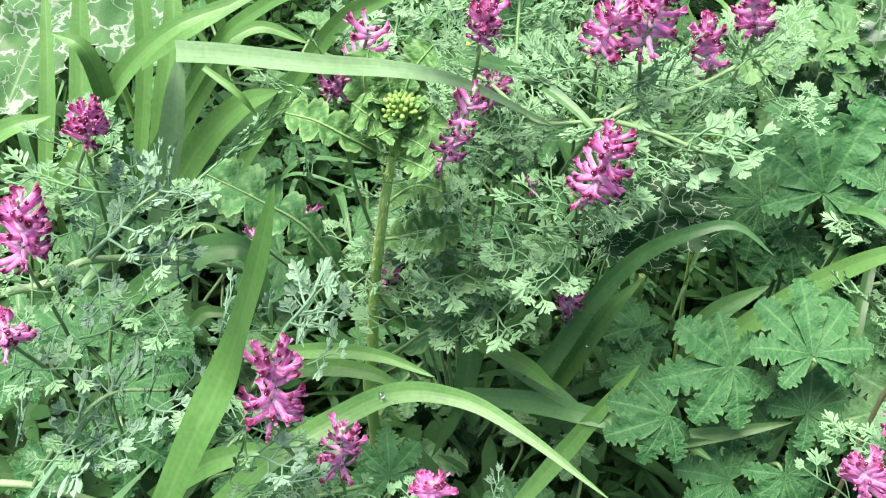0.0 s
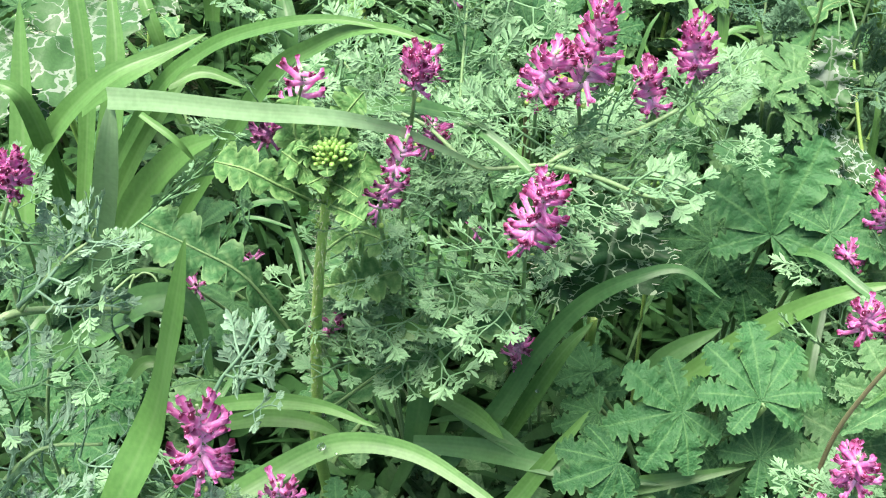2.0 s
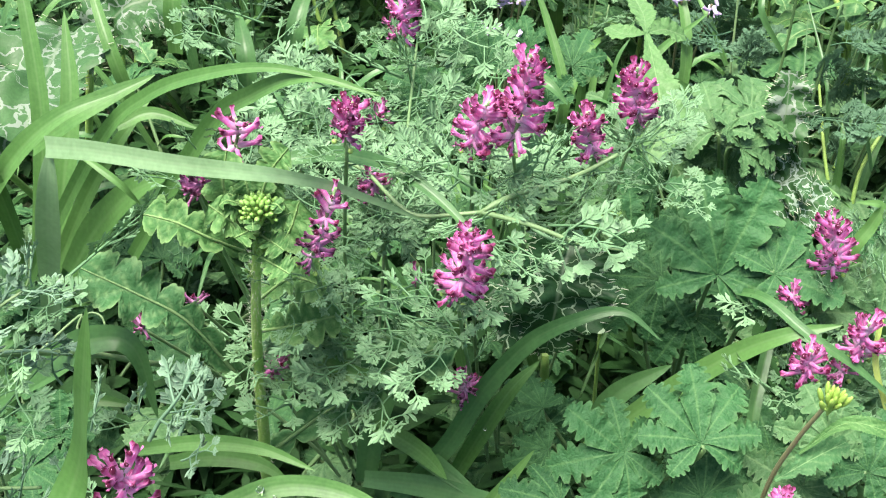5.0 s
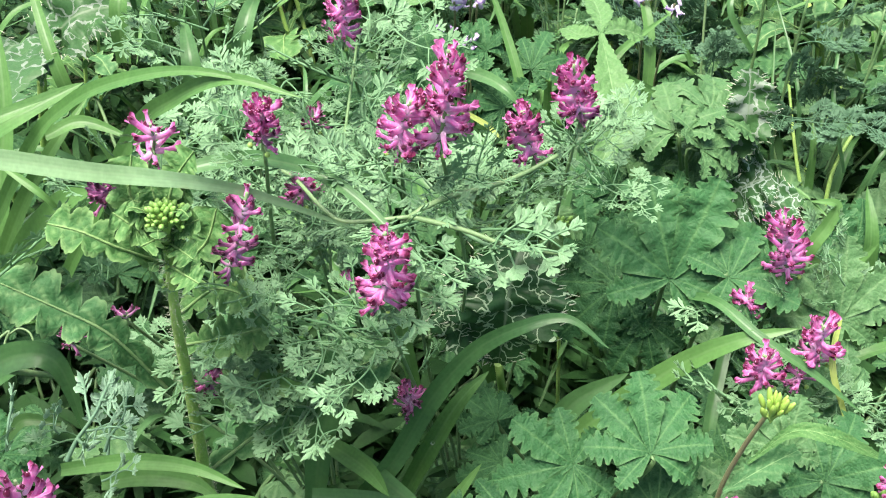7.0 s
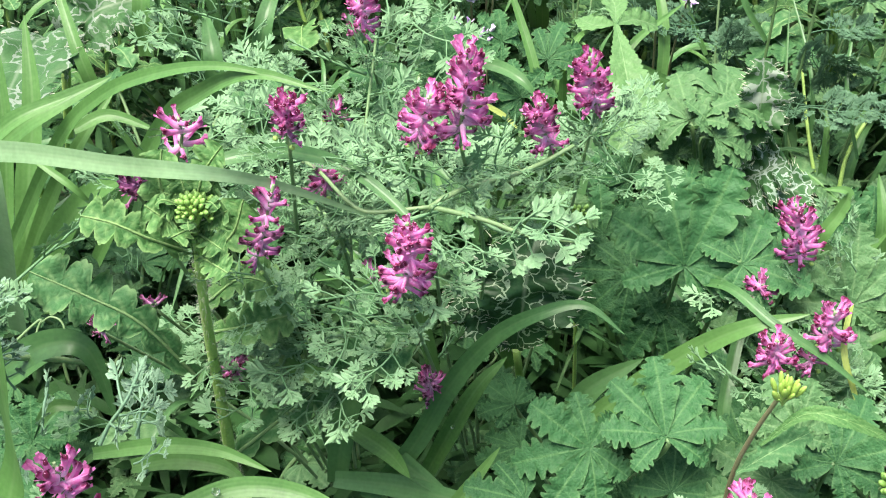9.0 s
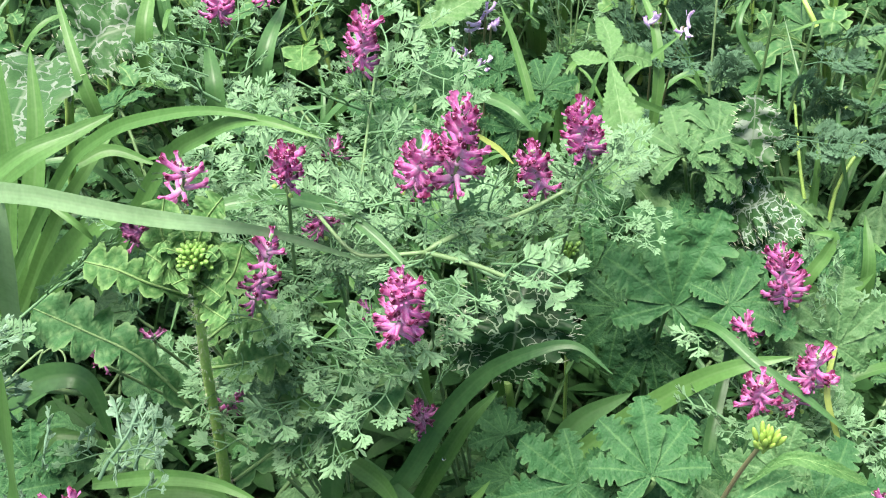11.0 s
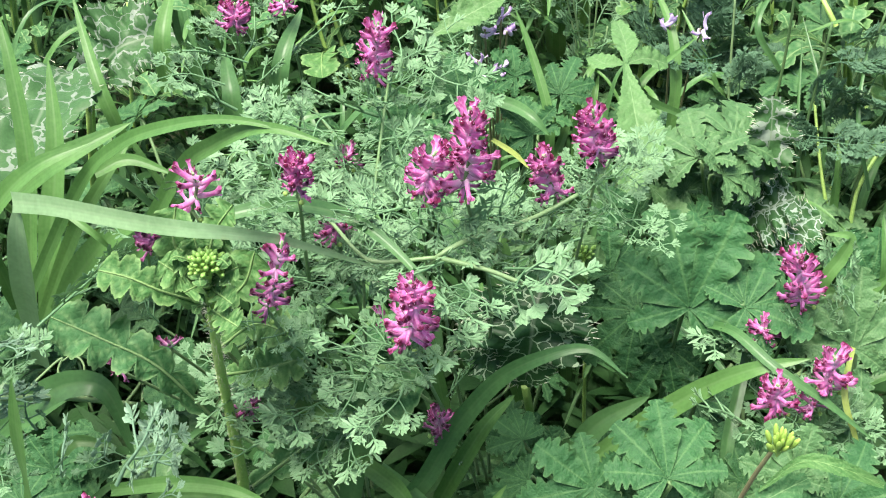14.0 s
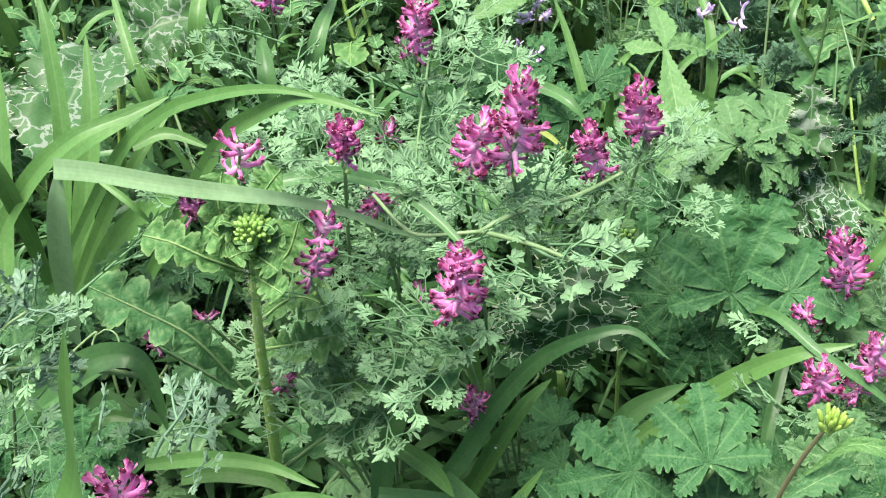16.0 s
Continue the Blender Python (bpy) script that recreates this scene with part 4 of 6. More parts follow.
stalk(fumitory_centre, [(0.0783, 0.3400, 0.3176), (0.0968, 0.3371, 0.3133), (0.1132, 0.3333, 0.3081), (0.1301, 0.3354, 0.3026)], 0.0011, 0.0006)
stalk(fumitory_centre, [(0.0266, 0.3765, 0.3146), (0.0365, 0.3659, 0.3156), (0.0484, 0.3479, 0.3148), (0.0571, 0.3421, 0.3144), (0.0783, 0.3400, 0.3176)], 0.0008, 0.0008)
stalk(fumitory_mid, [(0.0373, 0.3907, 0.2486), (0.0475, 0.3967, 0.2822), (0.0521, 0.4351, 0.2987), (0.0554, 0.4685, 0.3095)], 0.0009, 0.0006, STEM_G)
rnd_arch = random.Random(63)
for k, q in enumerate(smooth_path([(0.0373, 0.3907, 0.2486), (0.0475, 0.3967, 0.2822), (0.0521, 0.4351, 0.2987), (0.0554, 0.4685, 0.3095)], 10)[2:]):
    turn = k * 2.39996
    part("leaf", FUM_LEAVES[k % 9], None, fumitory_mid, at=aim(q, (math.cos(turn), 0.5 * math.sin(turn) - 0.3, rnd_arch.uniform(0.1, 0.7)), rnd_arch.uniform(-0.5, 0.5), rnd_arch.uniform(0.45, 0.7)))
stalk(fumitory_west, [(-0.1711, 0.3007, 0.2581), (-0.1417, 0.2988, 0.2718), (-0.1230, 0.3009, 0.2754), (-0.1087, 0.3063, 0.2811), (-0.0804, 0.3335, 0.2540), (-0.0545, 0.3543, 0.2241)], 0.0019, 0.0012)
stalk(fumitory_west, [(-0.1087, 0.3063, 0.2811), (-0.0961, 0.3022, 0.2989), (-0.0848, 0.3015, 0.3112), (-0.0762, 0.3061, 0.3161), (-0.0721, 0.3070, 0.3300)], 0.0007, 0.0004)
stalk(fumitory_west, [(-0.1087, 0.3063, 0.2811), (-0.1059, 0.3063, 0.3161), (-0.0974, 0.3012, 0.3368)], 0.0009, 0.0007)
stalk(fumitory_front, [(-0.1434, 0.2726, 0.1899), (-0.1253, 0.2671, 0.2231), (-0.1042, 0.2755, 0.2423), (-0.0832, 0.2813, 0.2382)], 0.0012, 0.0006)
stalk(fumitory_front, [(-0.1657, 0.2736, 0.1908), (-0.1434, 0.2726, 0.1899), (-0.1220, 0.2781, 0.1698)], 0.0018, 0.0014)
stalk(fumitory_west, [(-0.1034, 0.3529, 0.2335), (-0.0860, 0.3634, 0.2446), (-0.0870, 0.3600, 0.2407), (-0.0837, 0.3575, 0.2377), (-0.0787, 0.3578, 0.2377), (-0.0758, 0.3604, 0.2406), (-0.0771, 0.3633, 0.2440), (-0.0812, 0.3644, 0.2454), (-0.0850, 0.3629, 0.2439)], 0.0006, 0.0004)
spray(fumitory_front, (-0.1357, 0.2587, 0.2064), (-0.0902, 0.2822, 0.2469), 0, -0.4, True)
spray(fumitory_front, (-0.0411, 0.3140, 0.2261), (-0.0263, 0.3243, 0.2524), 1, 0.3, True)
spray(fumitory_front, (-0.0512, 0.2402, 0.2524), (-0.0289, 0.2311, 0.2585), 2, 0, True)
spray(fumitory_front, (-0.0792, 0.2832, 0.2325), (-0.0705, 0.2849, 0.2499), 3, 0.5, True)
spray(fumitory_front, (-0.0438, 0.2505, 0.2244), (-0.0244, 0.2435, 0.2326), 4, -0.2, True)
spray(fumitory_front, (-0.1420, 0.2705, 0.2187), (-0.1316, 0.2782, 0.2425), 5, -0.4, True)
spray(fumitory_front, (-0.0313, 0.2858, 0.2484), (-0.0169, 0.2801, 0.2580), 6, 0.3, True)
spray(fumitory_front, (0.0359, 0.2494, 0.2107), (0.0416, 0.2503, 0.2272), 7, 0, True)
spray(fumitory_front, (-0.0458, 0.2412, 0.2664), (-0.0602, 0.2372, 0.2777), 8, 0.5, True)
spray(fumitory_front, (-0.0409, 0.2839, 0.2586), (-0.0204, 0.2954, 0.2869), 9, -0.2, True)
spray(fumitory_front, (-0.0615, 0.2865, 0.2627), (-0.0529, 0.2912, 0.2839), 10, -0.4, True)
spray(fumitory_front, (-0.0436, 0.2907, 0.2665), (-0.0419, 0.2892, 0.2811), 11, 0.3, True)
spray(fumitory_front, (-0.0342, 0.2921, 0.2676), (-0.0169, 0.2840, 0.2738), 12, 0, True)
spray(fumitory_front, (-0.1153, 0.2671, 0.2197), (-0.1136, 0.2756, 0.2451), 13, 0.5, True)
spray(fumitory_front, (-0.1049, 0.2739, 0.2275), (-0.0994, 0.2802, 0.2504), 14, -0.2, True)
spray(fumitory_front, (-0.0911, 0.2758, 0.2366), (-0.0810, 0.2789, 0.2563), 15, -0.4, True)
spray(fumitory_front, (-0.1091, 0.2698, 0.2229), (-0.0854, 0.2622, 0.2311), 16, 0.3, True)
spray(fumitory_front, (-0.0911, 0.2758, 0.2366), (-0.0721, 0.2653, 0.2415), 17, 0, True)
spray(fumitory_front, (-0.1237, 0.2631, 0.2150), (-0.1177, 0.2675, 0.2360), 18, 0.5, True)
spray(fumitory_front, (-0.1225, 0.2605, 0.2255), (-0.0948, 0.2509, 0.2317), 19, -0.2, True)
spray(fumitory_front, (-0.0787, 0.3133, 0.2582), (-0.0812, 0.3184, 0.2797), 20, -0.4, True)
spray(fumitory_front, (-0.0332, 0.2996, 0.2445), (-0.0212, 0.3076, 0.2695), 21, 0.3, True)
spray(fumitory_west, (-0.1048, 0.2977, 0.2903), (-0.0764, 0.3075, 0.3162), 22, 0, True)
spray(fumitory_west, (-0.0882, 0.3042, 0.3063), (-0.0843, 0.3099, 0.3278), 23, 0.5, True)
spray(fumitory_west, (-0.0774, 0.3061, 0.3148), (-0.0626, 0.2946, 0.3184), 24, -0.2, True)
spray(fumitory_west, (-0.0945, 0.3133, 0.2768), (-0.0694, 0.3028, 0.2816), 25, -0.4, True)
spray(fumitory_west, (-0.1112, 0.3108, 0.2741), (-0.1009, 0.2898, 0.2677), 26, 0.3, True)
spray(fumitory_west, (-0.1257, 0.3055, 0.2556), (-0.1233, 0.2853, 0.2499), 27, 0, True)
spray(fumitory_west, (-0.1047, 0.3014, 0.2903), (-0.1022, 0.3063, 0.3110), 28, 0.5, True)
spray(fumitory_west, (-0.0734, 0.3034, 0.3184), (-0.0689, 0.3041, 0.3347), 29, -0.2, True)
spray(fumitory_west, (-0.0950, 0.3241, 0.2940), (-0.0675, 0.3167, 0.3003), 30, -0.4, True)
spray(fumitory_west, (-0.0862, 0.3297, 0.3000), (-0.0793, 0.3289, 0.3150), 31, 0.3, True)
spray(fumitory_mid, (0.0240, 0.3436, 0.2689), (0.0348, 0.3441, 0.2852), 32, 0)
spray(fumitory_mid, (0.0122, 0.3622, 0.2637), (0.0021, 0.3454, 0.2613), 33, 0.5)
spray(fumitory_mid, (0.0522, 0.3439, 0.2541), (0.0400, 0.3424, 0.2694), 34, -0.2)
spray(fumitory_mid, (0.0227, 0.3513, 0.2642), (0.0351, 0.3350, 0.2611), 35, -0.4)
spray(fumitory_mid, (0.0659, 0.3690, 0.2958), (0.0557, 0.3659, 0.3091), 36, 0.3)
spray(fumitory_mid, (-0.0012, 0.3519, 0.2118), (0.0133, 0.3530, 0.2285), 37, 0)
spray(fumitory_mid, (-0.0076, 0.3644, 0.2128), (-0.0159, 0.3474, 0.2101), 38, 0.5)
spray(fumitory_mid, (-0.0253, 0.3608, 0.3322), (-0.0304, 0.3564, 0.3438), 39, -0.2)
spray(fumitory_mid, (-0.0189, 0.3622, 0.3335), (-0.0117, 0.3592, 0.3460), 40, -0.4)
spray(fumitory_mid, (0.0386, 0.3644, 0.2920), (0.0491, 0.3652, 0.3086), 41, 0.3)
spray(fumitory_mid, (0.0262, 0.3548, 0.2952), (0.0384, 0.3426, 0.2970), 42, 0)
spray(fumitory_mid, (0.0363, 0.3587, 0.2174), (0.0249, 0.3419, 0.2151), 43, 0.5)
spray(fumitory_mid, (0.0339, 0.3315, 0.2681), (0.0183, 0.3297, 0.2833), 44, -0.2)
spray(fumitory_mid, (0.0433, 0.3432, 0.2810), (0.0572, 0.3299, 0.2814), 45, -0.4)
spray(fumitory_mid, (0.0223, 0.3438, 0.2556), (0.0145, 0.3275, 0.2537), 46, 0.3)
spray(fumitory_mid, (-0.0012, 0.3371, 0.2765), (0.0143, 0.3354, 0.2900), 47, 0)
spray(fumitory_mid, (0.0407, 0.3439, 0.2547), (0.0550, 0.3292, 0.2534), 48, 0.5)
spray(fumitory_mid, (-0.0293, 0.3364, 0.2909), (-0.0344, 0.3371, 0.3082), 49, -0.2)
spray(fumitory_mid, (0.0069, 0.3498, 0.2498), (-0.0029, 0.3364, 0.2512), 50, -0.4)
spray(fumitory_mid, (0.0401, 0.3397, 0.2907), (0.0289, 0.3346, 0.3020), 51, 0.3)
spray(fumitory_centre, (0.0991, 0.3461, 0.3085), (0.0869, 0.3455, 0.3248), 52, 0)
spray(fumitory_centre, (0.0969, 0.3427, 0.3074), (0.1304, 0.3285, 0.3056), 53, 0.5)
spray(fumitory_centre, (0.1132, 0.3693, 0.2934), (0.1274, 0.3685, 0.3081), 54, -0.2)
spray(fumitory_centre, (0.1374, 0.3914, 0.3038), (0.1536, 0.3904, 0.3181), 55, -0.4)
spray(fumitory_centre, (0.1223, 0.3434, 0.3042), (0.1291, 0.3416, 0.3180), 56, 0.3)
spray(fumitory_centre, (0.0736, 0.3460, 0.3097), (0.0901, 0.3271, 0.3036), 57, 0)
spray(fumitory_centre, (0.1407, 0.4000, 0.2998), (0.1261, 0.3974, 0.3141), 58, 0.5)
spray(fumitory_centre, (0.0785, 0.3605, 0.2172), (0.0876, 0.3598, 0.2322), 59, -0.2)
spray(fumitory_centre, (0.1090, 0.3752, 0.3005), (0.0957, 0.3727, 0.3146), 60, -0.4)
spray(fumitory_behind, (0.0492, 0.4776, 0.2849), (0.0160, 0.4746, 0.2996), 61, 0.3)
spray(fumitory_behind, (0.0493, 0.4794, 0.2869), (0.0720, 0.4845, 0.3078), 62, 0)
spray(fumitory_behind, (0.0479, 0.4383, 0.2808), (0.0266, 0.4379, 0.2978), 63, 0.5)
spray(fumitory_behind, (0.0501, 0.4524, 0.2832), (0.0692, 0.4505, 0.2963), 64, -0.2)
spray(fumitory_behind, (0.0458, 0.4245, 0.2787), (0.0595, 0.4227, 0.2922), 65, -0.4)
spray(fumitory_behind, (0.0497, 0.4865, 0.2950), (0.0376, 0.4843, 0.3095), 66, 0.3)
spray(fumitory_behind, (0.0446, 0.4008, 0.2789), (0.0316, 0.3988, 0.2936), 67, 0)
spray(fumitory_far, (-0.0310, 0.5313, 0.2555), (-0.0638, 0.5319, 0.2743), 68, 0.5)
spray(fumitory_far, (-0.0313, 0.5503, 0.2501), (-0.0072, 0.5534, 0.2687), 69, -0.2)
spray(fumitory_far, (-0.0343, 0.5253, 0.2488), (-0.0465, 0.5222, 0.2623), 70, -0.4)
spray(fumitory_east, (0.2097, 0.3465, 0.2074), (0.1825, 0.3471, 0.2260), 71, 0.3)
spray(fumitory_east, (0.2331, 0.3762, 0.2403), (0.2206, 0.3716, 0.2520), 72, 0)
spray(fumitory_east, (0.2456, 0.3827, 0.2333), (0.2523, 0.3815, 0.2479), 73, 0.5)
spray(fumitory_east, (0.2268, 0.3446, 0.2180), (0.2165, 0.3313, 0.2197), 74, -0.2)
spray(fumitory_east, (0.2576, 0.3796, 0.2427), (0.2447, 0.3780, 0.2580), 75, -0.4)
spray(fumitory_east, (0.2436, 0.3447, 0.2172), (0.2521, 0.3423, 0.2303), 76, 0.3)

mustard = thing("mustard_plant", (-0.012, 0.385, 0.0), "bristly mustard with a green bud head and rough leaves", "wild mustard")
mustard_stem = stalk(mustard, [(0.0051, 0.3026, 0.3510), (0.0009, 0.3098, 0.3213), (-0.0036, 0.3185, 0.2879), (-0.0090, 0.3323, 0.2387), (-0.0115, 0.3366, 0.1989), (-0.0154, 0.3486, 0.1488), (-0.012, 0.385, 0.0)], 0.0013, 0.0032, STEM_M, "stem", "thick pale green stem covered in bristles")
bristles(mustard_stem, [(0.0051, 0.3026, 0.3510), (0.0009, 0.3098, 0.3213), (-0.0036, 0.3185, 0.2879), (-0.0090, 0.3323, 0.2387), (-0.0115, 0.3366, 0.1989), (-0.0154, 0.3486, 0.1488)], 0.0022, 700, 5)
bud_head(mustard, (0.0060, 0.3005, 0.3525), 0.0050, 44, 3, None, 0.60)
bud_head(mustard, (0.0095, 0.3015, 0.3500), 0.0032, 12, 64, None, 0.55)
bud_head(mustard, (0.0022, 0.3020, 0.3490), 0.0030, 11, 65, None, 0.55)
bud_head(mustard, (0.0042, 0.3064, 0.3337), 0.0045, 20, 60, None, 0.5)
bud_head(mustard, (-0.0000, 0.3066, 0.3381), 0.0035, 14, 61, None, 0.5)
bud_head(mustard, (0.0079, 0.3082, 0.3409), 0.0032, 12, 62, None, 0.5)
bud_head(mustard, (-0.0010, 0.3117, 0.3154), 0.003, 9, 63, None, 0.5)
lyrate_leaf(mustard, [(-0.0199, 0.3397, 0.2342), (-0.0334, 0.3343, 0.2696), (-0.0502, 0.3345, 0.2844), (-0.0696, 0.3373, 0.2954)], 0.0235, 7, MUSTARD, 1)
lyrate_leaf(mustard, [(-0.0096, 0.3417, 0.1814), (0.0166, 0.3421, 0.2076), (0.0411, 0.3408, 0.2321), (0.0706, 0.3411, 0.2513)], 0.0270, 6, MUSTARD, 2)
lyrate_leaf(mustard, [(-0.0029, 0.3123, 0.3245), (-0.0118, 0.3050, 0.3370), (-0.0217, 0.3047, 0.3441), (-0.0319, 0.3063, 0.3464)], 0.0150, 5, MUSTARD_YOUNG, 3)
lyrate_leaf(mustard, [(0.0013, 0.3084, 0.3333), (-0.0064, 0.3116, 0.3511), (-0.0048, 0.3167, 0.3637)], 0.0150, 5, MUSTARD_YOUNG, 4)
lyrate_leaf(mustard, [(-0.0021, 0.3208, 0.3137), (0.0093, 0.3262, 0.3192), (0.0146, 0.3308, 0.3311)], 0.0187, 5, MUSTARD_YOUNG, 6)
lyrate_leaf(mustard, [(0.0048, 0.3046, 0.3493), (0.0090, 0.3085, 0.3603), (0.0157, 0.3104, 0.3690)], 0.0125, 5, MUSTARD_YOUNG, 7)
lyrate_leaf(mustard, [(-0.0052, 0.3302, 0.2838), (0.0085, 0.3328, 0.2928), (0.0213, 0.3307, 0.2898)], 0.0175, 5, MUSTARD_YOUNG, 8)
lyrate_leaf(mustard, [(-0.0078, 0.3353, 0.2626), (0.0075, 0.3307, 0.2701), (0.0253, 0.3338, 0.2725)], 0.0200, 5, MUSTARD_YOUNG, 9)
lyrate_leaf(mustard, [(0.0026, 0.3088, 0.3406), (-0.0004, 0.3040, 0.3488), (-0.0046, 0.3038, 0.3529)], 0.0090, 5, MUSTARD_YOUNG, 20)
lyrate_leaf(mustard, [(0.0025, 0.3076, 0.3392), (0.0009, 0.2997, 0.3439), (-0.0022, 0.2965, 0.3445)], 0.0100, 5, MUSTARD_YOUNG, 21)
lyrate_leaf(mustard, [(0.0035, 0.3076, 0.3391), (0.0102, 0.3026, 0.3466), (0.0155, 0.3021, 0.3498)], 0.0100, 5, MUSTARD_YOUNG, 22)
lyrate_leaf(mustard, [(0.0034, 0.3063, 0.3377), (0.0091, 0.2979, 0.3414), (0.0133, 0.2942, 0.3409)], 0.0100, 5, MUSTARD_YOUNG, 23)
lyrate_leaf(mustard, [(0.0041, 0.3013, 0.3319), (0.0101, 0.2931, 0.3357), (0.0149, 0.2894, 0.3353)], 0.0110, 5, MUSTARD_YOUNG, 24)
lyrate_leaf(mustard, [(0.0017, 0.3094, 0.3413), (0.0022, 0.3070, 0.3522), (0.0012, 0.3092, 0.3588)], 0.0080, 5, MUSTARD_YOUNG, 25)
lyrate_leaf(mustard, [(0.0036, 0.3095, 0.3413), (0.0086, 0.3068, 0.3516), (0.0122, 0.3087, 0.3576)], 0.0080, 5, MUSTARD_YOUNG, 26)
lyrate_leaf(mustard, [(0.0024, 0.3051, 0.3363), (-0.0033, 0.3019, 0.3466), (-0.0101, 0.3031, 0.3525)], 0.0130, 5, MUSTARD_YOUNG, 27)

rnd_head = random.Random(41)
for k in range(10):
    turn, low = k * 2.39996, rnd_head.uniform(0.318, 0.347)
    foot = Vector((0.0015, 0.3085, low)).lerp(Vector((0.0050, 0.3030, 0.3500)), (low - 0.318) / 0.03)
    out = Vector((math.cos(turn), math.sin(turn), 0))
    size = rnd_head.uniform(0.007, 0.012)
    lyrate_leaf(mustard, [foot, foot + out * size * 0.45 + Vector((0, 0, size * 0.5)), foot + out * size * 0.85 + Vector((0, 0, size * 0.75)), foot + out * size * 1.1 + Vector((0, 0, size * 0.6))], size * 0.5, 5, MUSTARD_YOUNG, 60 + k, "", (-out.x, -out.y, 0.6))

bud_plant = thing("mustard_plant", (0.1909, 0.2979, 0.0), "slender mustard with a reddish stem and yellow-green buds", "wild mustard")
stalk(bud_plant, [(0.1913, 0.2736, 0.2856), (0.1885, 0.2790, 0.2620), (0.1869, 0.2859, 0.2292), (0.1889, 0.2919, 0.1833), (0.1909, 0.2979, 0.0917), (0.1909, 0.2979, 0.0)], 0.0008, 0.0012, STEM_RED)
bud_head(bud_plant, (0.1924, 0.2722, 0.2881), 0.0036, 14, 9, YELLOW, 0.95)
lobed_leaf(bud_plant, [(0.1950, 0.2868, 0.2440), (0.2090, 0.2894, 0.2575), (0.2220, 0.2853, 0.2590), (0.2400, 0.2851, 0.2480)], 0.0058, 9, 0.12, MUSTARD_YOUNG, 3, 0.05)
lobed_leaf(bud_plant, [(0.1860, 0.2805, 0.2366), (0.2009, 0.2861, 0.2422), (0.2150, 0.2931, 0.2427)], 0.012, 5, 0.5, MUSTARD, 4)

mint = thing("mint_plant", (0.19, 0.6, 0.0), "pale soft-leaved plant with toothed drooping leaves", "wild herb")
stalk(mint, [(0.19, 0.60, 0.0), (0.1887, 0.5633, 0.2201), (0.1755, 0.5420, 0.2670)], 0.0016, 0.0010, STEM_G)
lobed_leaf(mint, [(0.1749, 0.5408, 0.2700), (0.1760, 0.5111, 0.2632), (0.1768, 0.4887, 0.2511), (0.1684, 0.4721, 0.2393)], 0.025, 11, 0.1, MINT, 1, 0.08, 0.25, (0.15, -0.5, 0.85))
lobed_leaf(mint, [(0.1755, 0.5447, 0.2676), (0.1889, 0.5622, 0.2597), (0.2026, 0.5680, 0.2519)], 0.014, 9, 0.1, MINT, 2)
lobed_leaf(mint, [(0.1755, 0.5447, 0.2676), (0.1672, 0.5601, 0.2584), (0.1616, 0.5782, 0.2523)], 0.014, 9, 0.1, MINT, 3)
lobed_leaf(mint, [(0.1755, 0.5447, 0.2676), (0.1796, 0.5751, 0.2613), (0.1801, 0.6151, 0.2526)], 0.014, 9, 0.1, MINT, 4)
lobed_leaf(mint, [(0.1896, 0.5166, 0.2074), (0.1985, 0.5086, 0.1977), (0.1954, 0.4906, 0.1841)], 0.022, 3, 0.3, MINT, 5, 0.1)
lobed_leaf(mint, [(0.0709, 0.6079, 0.2505), (0.0911, 0.6157, 0.2582), (0.1132, 0.6314, 0.2615)], 0.02, 8, 0.25, MINT, 6)

lilac_flower = thing("lilac_wildflower", (0.11, 0.68, 0.0), "slender wildflower with small pale lilac blooms", "wildflower")
lilac(lilac_flower, (0.1130, 0.6306, 0.2469), 0)
lilac(lilac_flower, (0.1161, 0.6250, 0.2404), 1)
lilac(lilac_flower, (0.1032, 0.6217, 0.2441), 2)
lilac(lilac_flower, (0.1066, 0.5995, 0.2252), 3)
lilac(lilac_flower, (0.1100, 0.6010, 0.2268), 4)
lilac(lilac_flower, (0.0986, 0.6060, 0.2332), 5)

lilac_flower_east = thing("lilac_wildflower", (0.24, 0.72, 0.0), "slender wildflower with small pale lilac blooms", "wildflower")
lilac(lilac_flower_east, (0.2177, 0.6443, 0.2296), 10)
lilac(lilac_flower_east, (0.2358, 0.6435, 0.2277), 11)

thistle_west = thing("milk_thistle", (-0.19, 0.66, 0.0), "milk thistle with broad white-marbled spiny leaves", "thistle", "milk thistles")
thistle_leaf(thistle_west, [(-0.1480, 0.6450, 0.2060), (-0.1450, 0.6000, 0.2380), (-0.1420, 0.5450, 0.2480), (-0.1420, 0.4850, 0.2440)], 0.062, 1, 4, 0.4, None, (0.1, -0.35, 0.9))
thistle_leaf(thistle_west, [(-0.1463, 0.6233, 0.1985), (-0.1268, 0.6092, 0.2356), (-0.1067, 0.6115, 0.2508), (-0.0821, 0.6228, 0.2488)], 0.055, 2, 4, 0.4)
thistle_leaf(thistle_west, [(-0.1978, 0.5715, 0.1691), (-0.1984, 0.5630, 0.2139), (-0.2074, 0.5803, 0.2343)], 0.07, 3, 4, 0.4)
thistle_leaf(thistle_west, [(-0.1950, 0.6200, 0.1900), (-0.1920, 0.5700, 0.2300), (-0.1900, 0.5150, 0.2420), (-0.1950, 0.4600, 0.2320)], 0.056, 4, 4, 0.4, None, (0.1, -0.4, 0.9))

